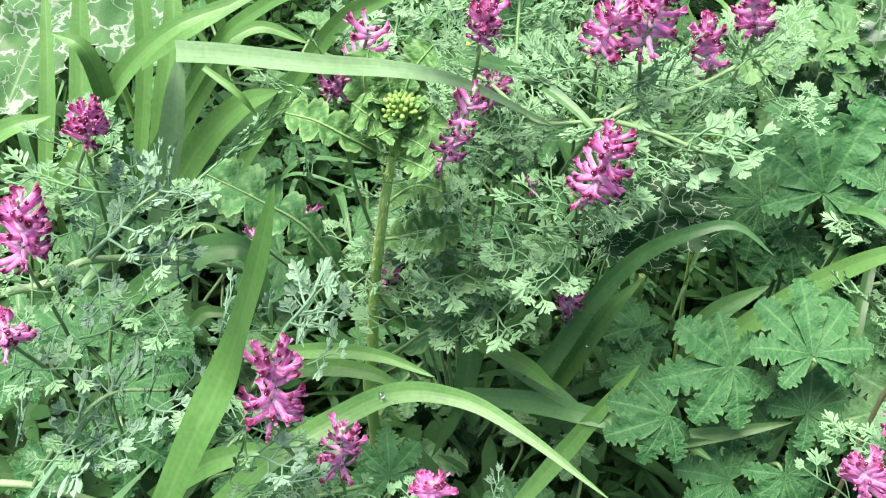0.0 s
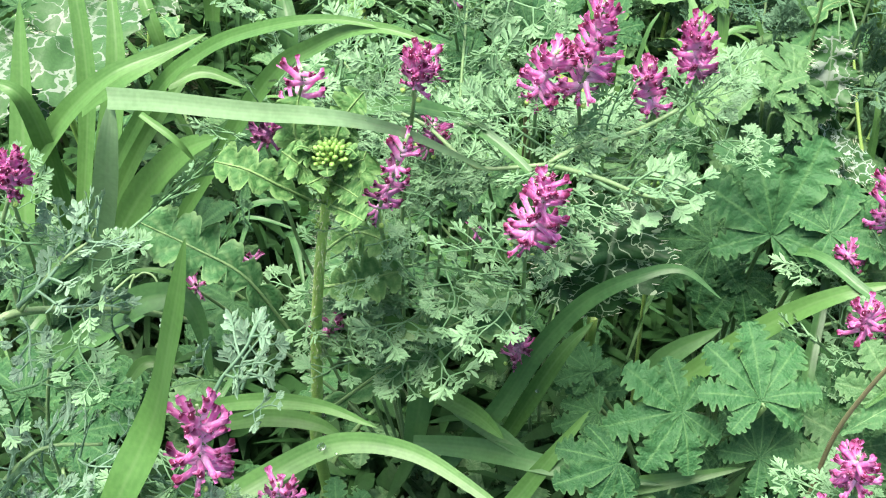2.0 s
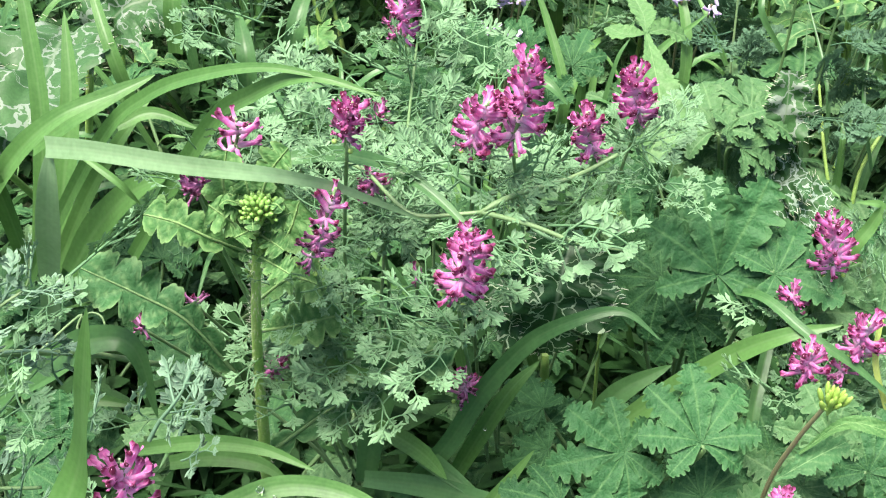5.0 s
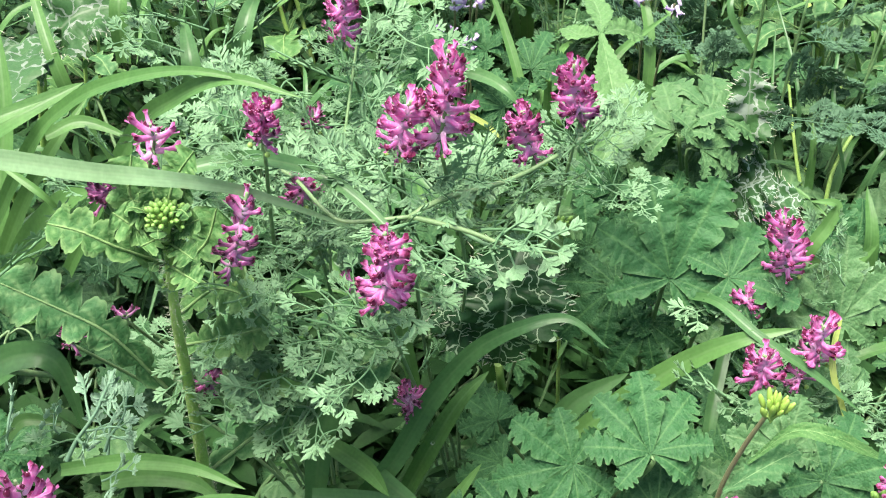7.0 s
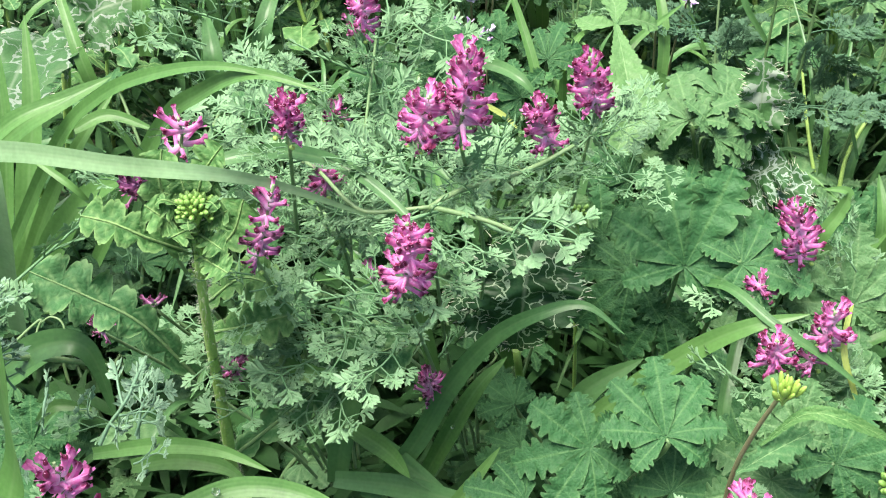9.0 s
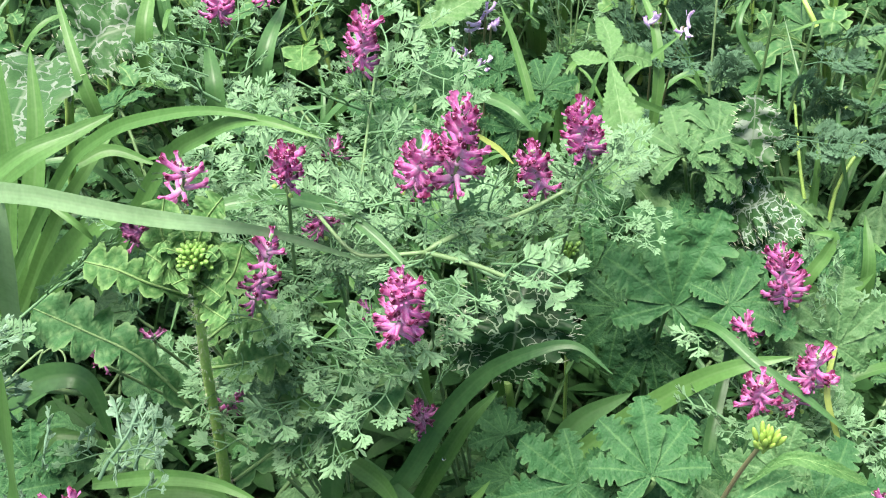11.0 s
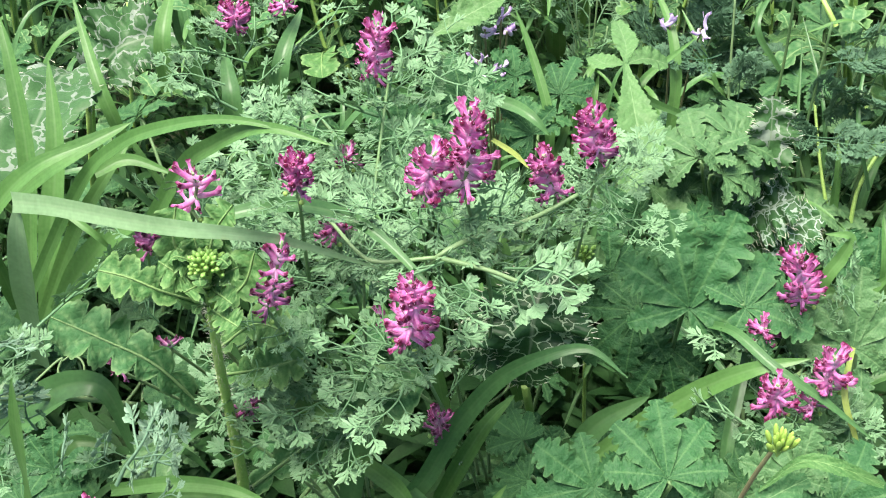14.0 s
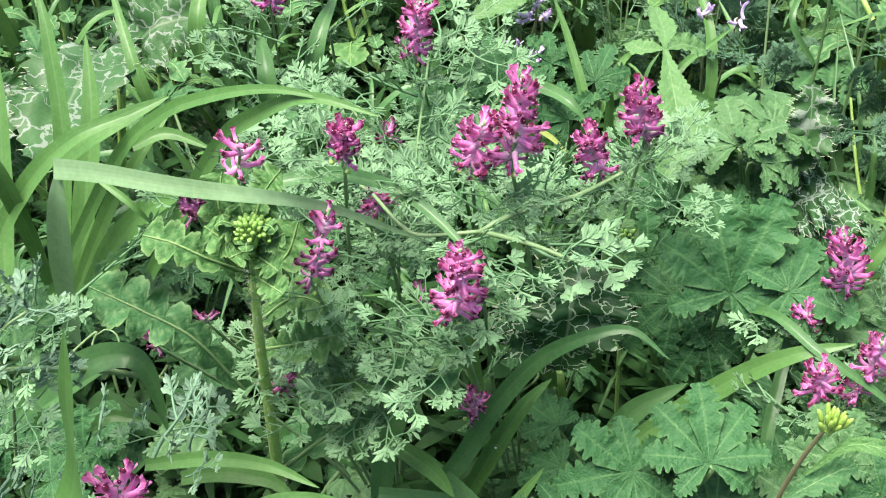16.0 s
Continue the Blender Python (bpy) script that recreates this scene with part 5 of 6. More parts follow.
thistle_centre = thing("milk_thistle", (0.13, 0.47, 0.0), "low milk thistle leaf with white marbling in the shade", "thistle", "milk thistles")
thistle_leaf(thistle_centre, [(0.1150, 0.3979, 0.1811), (0.1173, 0.3958, 0.2105), (0.1195, 0.4000, 0.2281), (0.1248, 0.4150, 0.2386)], 0.056, 5, 4, 0.4, THISTLE_FINE)
thistle_leaf(thistle_centre, [(0.1155, 0.4055, 0.1769), (0.1017, 0.4015, 0.2052), (0.0930, 0.4150, 0.2147)], 0.035, 6, 4, 0.4, THISTLE_FINE)

thistle_east = thing("milk_thistle", (0.31, 0.64, 0.0), "spiny milk thistle leaves with white marbling", "thistle", "milk thistles")
thistle_leaf(thistle_east, [(0.2438, 0.5354, 0.1559), (0.2572, 0.5301, 0.1751), (0.2754, 0.5292, 0.1859)], 0.045, 7, 5, 0.6, THISTLE_BOLD)
thistle_leaf(thistle_east, [(0.2540, 0.5308, 0.1501), (0.2669, 0.5224, 0.1657), (0.2911, 0.5293, 0.1721)], 0.035, 8, 5, 0.6, THISTLE_BOLD)
thistle_leaf(thistle_east, [(0.2440, 0.5379, 0.1847), (0.2550, 0.5329, 0.2171), (0.2570, 0.5451, 0.2439)], 0.028, 9, 6, 0.5)
thistle_leaf(thistle_east, [(0.2678, 0.5286, 0.1469), (0.2434, 0.5245, 0.1694), (0.2350, 0.5245, 0.1828)], 0.04, 10, 5, 0.6, THISTLE_BOLD)

geranium_east = thing("cranesbill_plant", (0.2, 0.43, 0.0), "leafy cranesbill with large scalloped lobed leaves", "leafy herb", "cranesbill plants")
palm_leaf(geranium_east, (0.1870, 0.3899, 0.2393), (0.2003, 0.4064, 0.2575), 0.0396, 1, (0.0, -0.7, 0.7))
palm_leaf(geranium_east, (0.1696, 0.4139, 0.2134), (0.1477, 0.4032, 0.2024), 0.0272, 2, (-0.1, -0.5, 0.85))
palm_leaf(geranium_east, (0.2098, 0.3835, 0.2444), (0.2296, 0.3868, 0.2472), 0.0256, 3)
palm_leaf(geranium_east, (0.1825, 0.4034, 0.2007), (0.1712, 0.3928, 0.1891), 0.0224, 5)
palm_leaf(geranium_east, (0.1601, 0.4462, 0.2100), (0.1493, 0.4535, 0.2190), 0.0208, 9)
palm_leaf(geranium_east, (0.1945, 0.4299, 0.2303), (0.1843, 0.4404, 0.2430), 0.024, 8)

geranium_front = thing("cranesbill_plant", (0.16, 0.37, 0.0), "leafy cranesbill with scalloped leaves on stout stalks", "leafy herb", "cranesbill plants")
palm_leaf(geranium_front, (0.1675, 0.3130, 0.2190), (0.1665, 0.3417, 0.2300), 0.027, 1, (0.0, -0.75, 0.65))
palm_leaf(geranium_front, (0.1390, 0.3200, 0.2040), (0.1050, 0.3150, 0.2060), 0.026, 3, (0.0, -0.6, 0.8))
palm_leaf(geranium_front, (0.1104, 0.4077, 0.1278), (0.1110, 0.4194, 0.1411), 0.0176, 2)
palm_leaf(geranium_front, (0.1194, 0.4077, 0.1136), (0.1317, 0.4156, 0.1221), 0.0176, 11)
palm_leaf(geranium_front, (0.1741, 0.3128, 0.1819), (0.1886, 0.3193, 0.1888), 0.024, 3)
palm_leaf(geranium_front, (0.1470, 0.3086, 0.1385), (0.1293, 0.3123, 0.1422), 0.0224, 4)
palm_leaf(geranium_front, (0.1670, 0.2998, 0.1553), (0.1743, 0.2895, 0.1446), 0.024, 5)
palm_leaf(geranium_front, (0.1131, 0.3805, 0.1617), (0.1049, 0.3843, 0.1657), 0.016, 6)
palm_leaf(geranium_front, (0.1553, 0.3927, 0.1354), (0.1664, 0.3852, 0.1262), 0.0176, 9)
palm_leaf(geranium_front, (0.1120, 0.3050, 0.1900), (0.0950, 0.2980, 0.1900), 0.021, 5, (0.0, -0.6, 0.8))
palm_leaf(geranium_front, (0.1535, 0.3363, 0.1652), (0.1483, 0.3253, 0.1529), 0.0224, 4)
palm_leaf(geranium_front, (0.1148, 0.3622, 0.1527), (0.1014, 0.3589, 0.1486), 0.0176, 0)
palm_leaf(geranium_front, (0.2088, 0.3371, 0.1811), (0.2188, 0.3471, 0.1922), 0.0256, 3)

geranium_corner = thing("cranesbill_plant", (0.29, 0.4, 0.0), "cranesbill with pale green lobed leaves", "leafy herb", "cranesbill plants")
palm_leaf(geranium_corner, (0.2573, 0.3756, 0.2259), (0.2580, 0.3886, 0.2408), 0.0272, 0, None, True)
palm_leaf(geranium_corner, (0.2170, 0.3071, 0.2246), (0.2108, 0.3174, 0.2367), 0.0208, 1, None, True)
palm_leaf(geranium_corner, (0.2572, 0.3515, 0.2051), (0.2428, 0.3562, 0.2114), 0.024, 2, None, True)
palm_leaf(geranium_corner, (0.2322, 0.2999, 0.2154), (0.2416, 0.3087, 0.2251), 0.024, 3)
palm_leaf(geranium_corner, (0.2131, 0.3100, 0.1913), (0.2035, 0.3006, 0.1807), 0.0256, 1, None, True)
palm_leaf(geranium_corner, (0.2798, 0.4251, 0.2201), (0.2723, 0.4356, 0.2326), 0.0224, 7)

geranium_west = thing("cranesbill_plant", (-0.12, 0.36, 0.0), "dark low cranesbill leaves below the fumitory", "leafy herb", "cranesbill plants")
palm_leaf(geranium_west, (-0.1375, 0.3512, 0.1231), (-0.1336, 0.3322, 0.1033), 0.0272, 0)
palm_leaf(geranium_west, (-0.1203, 0.3835, 0.1441), (-0.1188, 0.3970, 0.1583), 0.0192, 1)
palm_leaf(geranium_west, (-0.1551, 0.3797, 0.1529), (-0.1715, 0.3893, 0.1629), 0.024, 2)
palm_leaf(geranium_west, (-0.1345, 0.3692, 0.1355), (-0.1068, 0.3728, 0.1395), 0.0224, 3)
palm_leaf(geranium_west, (-0.1735, 0.3624, 0.1607), (-0.1894, 0.3589, 0.1568), 0.0224, 4)
palm_leaf(geranium_west, (-0.1720, 0.3400, 0.1113), (-0.1858, 0.3288, 0.0994), 0.0224, 5)
palm_leaf(geranium_west, (-0.0782, 0.3251, 0.1221), (-0.0650, 0.3213, 0.1182), 0.0208, 8)
palm_leaf(geranium_west, (-0.0061, 0.3193, 0.1294), (-0.0061, 0.3283, 0.1389), 0.0176, 9)

geranium_back = thing("cranesbill_plant", (0.24, 0.57, 0.0), "upright cranesbill with pale deeply lobed leaves", "leafy herb", "cranesbill plants")
palm_leaf(geranium_back, (0.2351, 0.5331, 0.2238), (0.2470, 0.5742, 0.2293), 0.032, 1, (0.0, -0.8, 0.6), True)
palm_leaf(geranium_back, (0.2145, 0.5197, 0.2231), (0.2129, 0.5601, 0.2288), 0.0288, 2, (-0.2, -0.8, 0.6), True)
palm_leaf(geranium_back, (0.2268, 0.5102, 0.2184), (0.2467, 0.5328, 0.2159), 0.024, 0, (0.2, -0.7, 0.7), True)
palm_leaf(geranium_back, (0.2097, 0.5218, 0.1986), (0.1944, 0.5279, 0.2064), 0.0224, 2, None, True)
palm_leaf(geranium_back, (0.2323, 0.5361, 0.1865), (0.2454, 0.5425, 0.1931), 0.0208, 1, None, True)
palm_leaf(geranium_back, (0.1843, 0.5134, 0.1904), (0.1721, 0.5195, 0.1981), 0.0224, 4)
palm_leaf(geranium_back, (0.2136, 0.5046, 0.1923), (0.2257, 0.5006, 0.1871), 0.0192, 5)

geranium_north = thing("cranesbill_plant", (0.1, 0.6, 0.0), "low cranesbill leaves behind the flower spikes", "leafy herb", "cranesbill plants")
palm_leaf(geranium_north, (0.0898, 0.5239, 0.2621), (0.0844, 0.5335, 0.2735), 0.0208, 0)
palm_leaf(geranium_north, (0.1471, 0.6018, 0.2120), (0.1545, 0.6130, 0.2244), 0.0208, 2)
palm_leaf(geranium_north, (0.1200, 0.6007, 0.2258), (0.1103, 0.6072, 0.2339), 0.0176, 1)
palm_leaf(geranium_north, (0.0580, 0.4992, 0.2628), (0.0497, 0.5029, 0.2676), 0.0176, 3)
palm_leaf(geranium_north, (0.1265, 0.5419, 0.2262), (0.1174, 0.5480, 0.2337), 0.0192, 4)
lobed_leaf(geranium_north, [(0.0948, 0.4223, 0.2680), (0.1036, 0.4186, 0.2770), (0.1132, 0.4199, 0.2778)], 0.011, 2, 0.1, MINT, 3)

seedling = thing("mustard_plant", (0.155, 0.44, 0.0), "small mustard shoot with yellow-green buds", "wild mustard")
stalk(seedling, [(0.155, 0.44, 0.0), (0.1466, 0.4394, 0.2167), (0.1443, 0.4305, 0.2338)], 0.0012, 0.0008, STEM_M)
bud_head(seedling, (0.1439, 0.4280, 0.2378), 0.005, 16, 4, BUD, 0.7)
lobed_leaf(seedling, [(0.1442, 0.4287, 0.2318), (0.1384, 0.4290, 0.2393), (0.1332, 0.4331, 0.2374)], 0.012, 3, 0.3, MINT, 30)
lobed_leaf(seedling, [(0.1442, 0.4287, 0.2318), (0.1489, 0.4273, 0.2367), (0.1544, 0.4297, 0.2323)], 0.012, 3, 0.3, MINT, 31)
lobed_leaf(seedling, [(0.1441, 0.4279, 0.2308), (0.1407, 0.4233, 0.2325), (0.1380, 0.4225, 0.2250)], 0.012, 3, 0.3, MINT, 32)
lobed_leaf(seedling, [(0.1442, 0.4287, 0.2318), (0.1438, 0.4312, 0.2414), (0.1441, 0.4376, 0.2419)], 0.012, 3, 0.3, MINT, 33)

grass_west = thing("grass_tuft", (-0.1, 0.47, 0.0), "tuft of broad bright green grass blades", "grass", "broad grass tufts")
# upright blade coloured paler to offset the little light it catches
blade(grass_west, [(-0.1188, 0.4070, 0.1942), (-0.0908, 0.3639, 0.2795), (-0.0793, 0.3520, 0.3197), (-0.0744, 0.3528, 0.3394)], 0.0105, 1, GRASS_LIT, 0.15, (0.2, -0.6, 0.8), 0.0, 0.9)
blade(grass_west, [(-0.0758, 0.3528, 0.3394), (-0.0557, 0.3421, 0.3452), (-0.0216, 0.3185, 0.3571), (0.0007, 0.3033, 0.3657), (0.0154, 0.3045, 0.3622), (0.0293, 0.3133, 0.3510), (0.0457, 0.3233, 0.3344), (0.0586, 0.3304, 0.3214)], 0.0080, 2, GRASS_LIT, 0.12, (0.0, -0.85, 0.5), 0.0, 0.95, "long pale grass blade bent over sideways", "blade", 1.0)
blade(grass_west, [(0.0010, 0.3384, 0.3405), (0.0151, 0.3407, 0.3424), (0.0305, 0.3452, 0.3399), (0.0483, 0.3442, 0.3337), (0.0648, 0.3311, 0.3286), (0.0871, 0.3068, 0.3158)], 0.0060, 3, GRASS_DEEP, 0.3, (0.0, -0.5, 0.85))
blade(grass_west, [(-0.1292, 0.4215, 0.2114), (-0.0809, 0.4212, 0.2901), (-0.0517, 0.4053, 0.3248), (-0.0235, 0.3889, 0.3453), (0.0035, 0.3798, 0.3537), (0.0321, 0.3691, 0.3535)], 0.0085, 4, taper=1.5)
blade(grass_west, [(-0.0762, 0.4161, 0.2295), (-0.0290, 0.3963, 0.3132), (-0.0062, 0.3844, 0.3392), (0.0169, 0.3742, 0.3534), (0.0426, 0.3643, 0.3516)], 0.0095, 5, taper=1.6)
blade(grass_west, [(-0.1595, 0.4086, 0.2255), (-0.1213, 0.4120, 0.2817), (-0.0937, 0.4130, 0.3087), (-0.0680, 0.4210, 0.3164)], 0.0105, 6)
blade(grass_west, [(-0.1220, 0.4343, 0.1984), (-0.1125, 0.4507, 0.2439), (-0.1059, 0.4707, 0.2802), (-0.1084, 0.4976, 0.3111)], 0.0125, 7)
blade(grass_west, [(-0.1304, 0.4380, 0.2032), (-0.1192, 0.4617, 0.2706), (-0.1221, 0.4862, 0.3125), (-0.1279, 0.5038, 0.3329)], 0.009, 8)
blade(grass_west, [(-0.1097, 0.4234, 0.2125), (-0.0918, 0.4248, 0.2403), (-0.0694, 0.4150, 0.2687), (-0.0501, 0.4055, 0.2840)], 0.0165, 9, None, 0.15)
blade(grass_west, [(-0.1159, 0.4280, 0.2044), (-0.0921, 0.4332, 0.2364), (-0.0618, 0.4304, 0.2587), (-0.0431, 0.4356, 0.2772)], 0.015, 10, GRASS_DEEP, 0.15)
blade(grass_west, [(-0.1215, 0.4279, 0.2047), (-0.0967, 0.4336, 0.2507), (-0.0780, 0.4354, 0.2789), (-0.0604, 0.4525, 0.2976)], 0.0085, 11)
blade(grass_west, [(-0.1290, 0.4251, 0.2155), (-0.1254, 0.4130, 0.2695), (-0.1277, 0.4068, 0.3035), (-0.1419, 0.4115, 0.3096)], 0.01, 12)
blade(grass_west, [(-0.0731, 0.4262, 0.2954), (-0.0580, 0.4304, 0.2994), (-0.0382, 0.4264, 0.2937)], 0.006, 13)
blade(grass_west, [(-0.1692, 0.4226, 0.2173), (-0.1630, 0.4448, 0.2600), (-0.1629, 0.4787, 0.3019)], 0.0085, 14)
blade(grass_west, [(-0.1505, 0.4225, 0.2172), (-0.1487, 0.4539, 0.2631), (-0.1468, 0.4821, 0.3056)], 0.0125, 15)
blade(grass_west, [(-0.1140, 0.4329, 0.2802), (-0.0899, 0.4278, 0.3009), (-0.0561, 0.4392, 0.3130)], 0.0125, 16)
blade(grass_west, [(-0.1768, 0.3730, 0.2689), (-0.1559, 0.3690, 0.2908), (-0.1358, 0.3735, 0.2956)], 0.01, 17)
blade(grass_west, [(-0.0754, 0.3862, 0.3092), (-0.0621, 0.3791, 0.3019), (-0.0558, 0.3801, 0.2901)], 0.003, 18)

grass_front = thing("grass_tuft", (-0.02, 0.29, 0.0), "grass tuft with wide arching green blades", "grass", "broad grass tufts")
blade(grass_front, [(-0.0775, 0.2217, 0.2406), (-0.0612, 0.2301, 0.2754), (-0.0470, 0.2385, 0.3037), (-0.0306, 0.2217, 0.3589), (-0.0216, 0.2169, 0.3927)], 0.0125, 1, GRASS, 0.1, (-0.1, -0.5, 0.85))
blade(grass_front, [(-0.0728, 0.2529, 0.1956), (-0.0477, 0.2622, 0.2184), (-0.0250, 0.2749, 0.2254), (0.0002, 0.2884, 0.2266), (0.0261, 0.2864, 0.2247), (0.0492, 0.2715, 0.2222), (0.0788, 0.2468, 0.2159)], 0.0092, 2, None, 0.15, (0.0, -0.6, 0.8), 0.0, 0.8, "arching grass blade with a water drop")
blade(grass_front, [(-0.0486, 0.3202, 0.2014), (-0.0293, 0.3188, 0.2065), (-0.0103, 0.3138, 0.2079), (0.0029, 0.3032, 0.2098)], 0.008, 3)
blade(grass_front, [(-0.0966, 0.2685, 0.1858), (-0.0736, 0.2696, 0.2066), (-0.0555, 0.2705, 0.2141), (-0.0426, 0.2704, 0.2141)], 0.01, 4)
blade(grass_front, [(-0.1206, 0.3429, 0.2162), (-0.0923, 0.3349, 0.2463), (-0.0703, 0.3354, 0.2592), (-0.0556, 0.3329, 0.2556), (-0.0512, 0.3271, 0.2214)], 0.0125, 5, GRASS_DEEP)
blade(grass_front, [(-0.0587, 0.3130, 0.2193), (-0.0307, 0.3095, 0.2274), (-0.0060, 0.3026, 0.2318), (0.0153, 0.2918, 0.2318)], 0.0066, 6)
blade(grass_front, [(0.0130, 0.3445, 0.2379), (0.0220, 0.3329, 0.2445), (0.0316, 0.3278, 0.2450), (0.0419, 0.3288, 0.2455)], 0.009, 7, None, 0.3, (0.0, -0.8, 0.6), 0.0, 0.9)
blade(grass_front, [(-0.1271, 0.3580, 0.2016), (-0.1027, 0.3522, 0.2216), (-0.0773, 0.3474, 0.2427), (-0.0595, 0.3425, 0.2506)], 0.01, 8, GRASS_DEEP)
blade(grass_front, [(-0.0890, 0.3382, 0.2091), (-0.0814, 0.3431, 0.2143), (-0.0643, 0.3419, 0.2119)], 0.006, 9)

grass_centre = thing("grass_tuft", (0.09, 0.37, 0.0), "grass tuft with long arching blades over dark gaps", "grass", "broad grass tufts")
blade(grass_centre, [(0.0432, 0.3445, 0.1409), (0.0662, 0.3494, 0.1724), (0.0829, 0.3548, 0.2049), (0.1008, 0.3558, 0.2323), (0.1196, 0.3532, 0.2488), (0.1380, 0.3524, 0.2536), (0.1536, 0.3436, 0.2454)], 0.0115, 1, GRASS_DEEP, 0.25, (0.2, -0.6, 0.7), taper=1.2)
blade(grass_centre, [(0.0636, 0.3553, 0.1248), (0.0818, 0.3585, 0.1683), (0.0955, 0.3636, 0.1939), (0.1086, 0.3695, 0.2067)], 0.009, 2)
blade(grass_centre, [(0.1267, 0.3573, 0.1509), (0.1568, 0.3597, 0.1861), (0.1865, 0.3588, 0.2174), (0.2071, 0.3534, 0.2373), (0.2299, 0.3517, 0.2450)], 0.0105, 3, None, 0.2)
blade(grass_centre, [(0.0445, 0.3666, 0.1598), (0.0638, 0.3419, 0.1665), (0.0837, 0.3232, 0.1664)], 0.0095, 4, GRASS_DEEP, 0.2)
blade(grass_centre, [(0.0283, 0.3528, 0.1453), (0.0586, 0.3363, 0.1605), (0.0918, 0.3192, 0.1687), (0.1337, 0.3081, 0.1703)], 0.0105, 5, GRASS_DEEP, 0.2)
blade(grass_centre, [(0.0509, 0.3056, 0.1218), (0.0708, 0.3162, 0.1460), (0.0868, 0.3218, 0.1714), (0.1035, 0.3303, 0.1934)], 0.009, 6, None, 0.2)
blade(grass_centre, [(0.0745, 0.3358, 0.1536), (0.1099, 0.3166, 0.1596), (0.1352, 0.3118, 0.1677), (0.1695, 0.3127, 0.1754)], 0.0095, 7, None, 0.2)
blade(grass_centre, [(0.0989, 0.3274, 0.1579), (0.1199, 0.3174, 0.1605), (0.1352, 0.3042, 0.1598)], 0.007, 8)
blade(grass_centre, [(0.1140, 0.4213, 0.1432), (0.1079, 0.4243, 0.1743), (0.1059, 0.4374, 0.2166)], 0.007, 9)
blade(grass_centre, [(0.1113, 0.4252, 0.1478), (0.1201, 0.4301, 0.1801), (0.1306, 0.4339, 0.2112)], 0.006, 10)
blade(grass_centre, [(0.0280, 0.3605, 0.1328), (0.0336, 0.3674, 0.1676), (0.0442, 0.3731, 0.2008), (0.0491, 0.3759, 0.2310)], 0.013, 11, GRASS_DEEP)
blade(grass_centre, [(0.0766, 0.3935, 0.1679), (0.0725, 0.3958, 0.1980), (0.0696, 0.4034, 0.2206)], 0.007, 12)
blade(grass_centre, [(0.1367, 0.3793, 0.1483), (0.1501, 0.3845, 0.1671), (0.1737, 0.3875, 0.1829)], 0.012, 13, GRASS_DEEP)
blade(grass_centre, [(0.0336, 0.3674, 0.1676), (0.0546, 0.3365, 0.1855), (0.0657, 0.3122, 0.1979)], 0.009, 14)

grass_east = thing("grass_tuft", (0.28, 0.44, 0.0), "grass blades beside the magenta spikes, one yellowed", "grass", "broad grass tufts")
blade(grass_east, [(0.1943, 0.3850, 0.2333), (0.2025, 0.3699, 0.2428), (0.2154, 0.3512, 0.2411), (0.2346, 0.3390, 0.2329), (0.2545, 0.3284, 0.2197)], 0.0048, 1, GRASS_DEEP)
blade(grass_east, [(0.2529, 0.3662, 0.2358), (0.2443, 0.3444, 0.2317), (0.2483, 0.3321, 0.2174), (0.2552, 0.3241, 0.2011)], 0.0027, 2, GRASS_DRY)
blade(grass_east, [(0.2465, 0.4003, 0.1935), (0.2447, 0.3951, 0.2422), (0.2522, 0.3983, 0.2590), (0.2547, 0.4005, 0.2682), (0.2438, 0.4013, 0.2697)], 0.0062, 3)
blade(grass_east, [(0.2415, 0.3912, 0.2106), (0.2498, 0.4000, 0.2339), (0.2591, 0.3853, 0.2302)], 0.01, 4)
blade(grass_east, [(0.2627, 0.4128, 0.1797), (0.2600, 0.3998, 0.2195), (0.2774, 0.4002, 0.2462)], 0.01, 5)
blade(grass_east, [(0.2195, 0.4723, 0.1958), (0.2265, 0.4694, 0.2057), (0.2312, 0.4761, 0.2131)], 0.01, 6)
blade(grass_east, [(0.1993, 0.3357, 0.1766), (0.2026, 0.3521, 0.1953), (0.2134, 0.3814, 0.2146), (0.2111, 0.3864, 0.2205)], 0.006, 7, GRASS_DEEP)
blade(grass_east, [(0.2386, 0.3844, 0.2030), (0.2377, 0.3866, 0.2192), (0.2347, 0.4016, 0.2366)], 0.008, 8)
blade(grass_east, [(0.2880, 0.4212, 0.1662), (0.2864, 0.4232, 0.2231), (0.2859, 0.4419, 0.2447)], 0.008, 9)

fern = thing("feathery_plant", (0.34, 0.7, 0.0), "feathery fine-leaved green herb with plume-like leaves", "leafy herb", "feathery plants")

grass_north = thing("grass_tuft", (0.14, 0.66, 0.0), "slim grass blades at the back of the patch", "grass", "broad grass tufts")
blade(grass_north, [(0.1376, 0.5562, 0.1875), (0.1374, 0.5630, 0.2226), (0.1289, 0.5862, 0.2496), (0.1202, 0.6031, 0.2695)], 0.006, 1)
blade(grass_north, [(0.0959, 0.5551, 0.2430), (0.1142, 0.5450, 0.2441), (0.1258, 0.5331, 0.2435), (0.1346, 0.5268, 0.2357)], 0.0075, 2, GRASS_DEEP)
blade(grass_north, [(0.1042, 0.5250, 0.2354), (0.1153, 0.5056, 0.2397), (0.1220, 0.4936, 0.2393)], 0.003, 3, GRASS_DRY)
blade(grass_north, [(0.2166, 0.6090, 0.1619), (0.2201, 0.6219, 0.2038), (0.2178, 0.6448, 0.2301), (0.2094, 0.6794, 0.2430)], 0.0075, 4)
blade(grass_north, [(0.2500, 0.6350, 0.1899), (0.2383, 0.6435, 0.2139), (0.2285, 0.6677, 0.2286)], 0.004, 5)
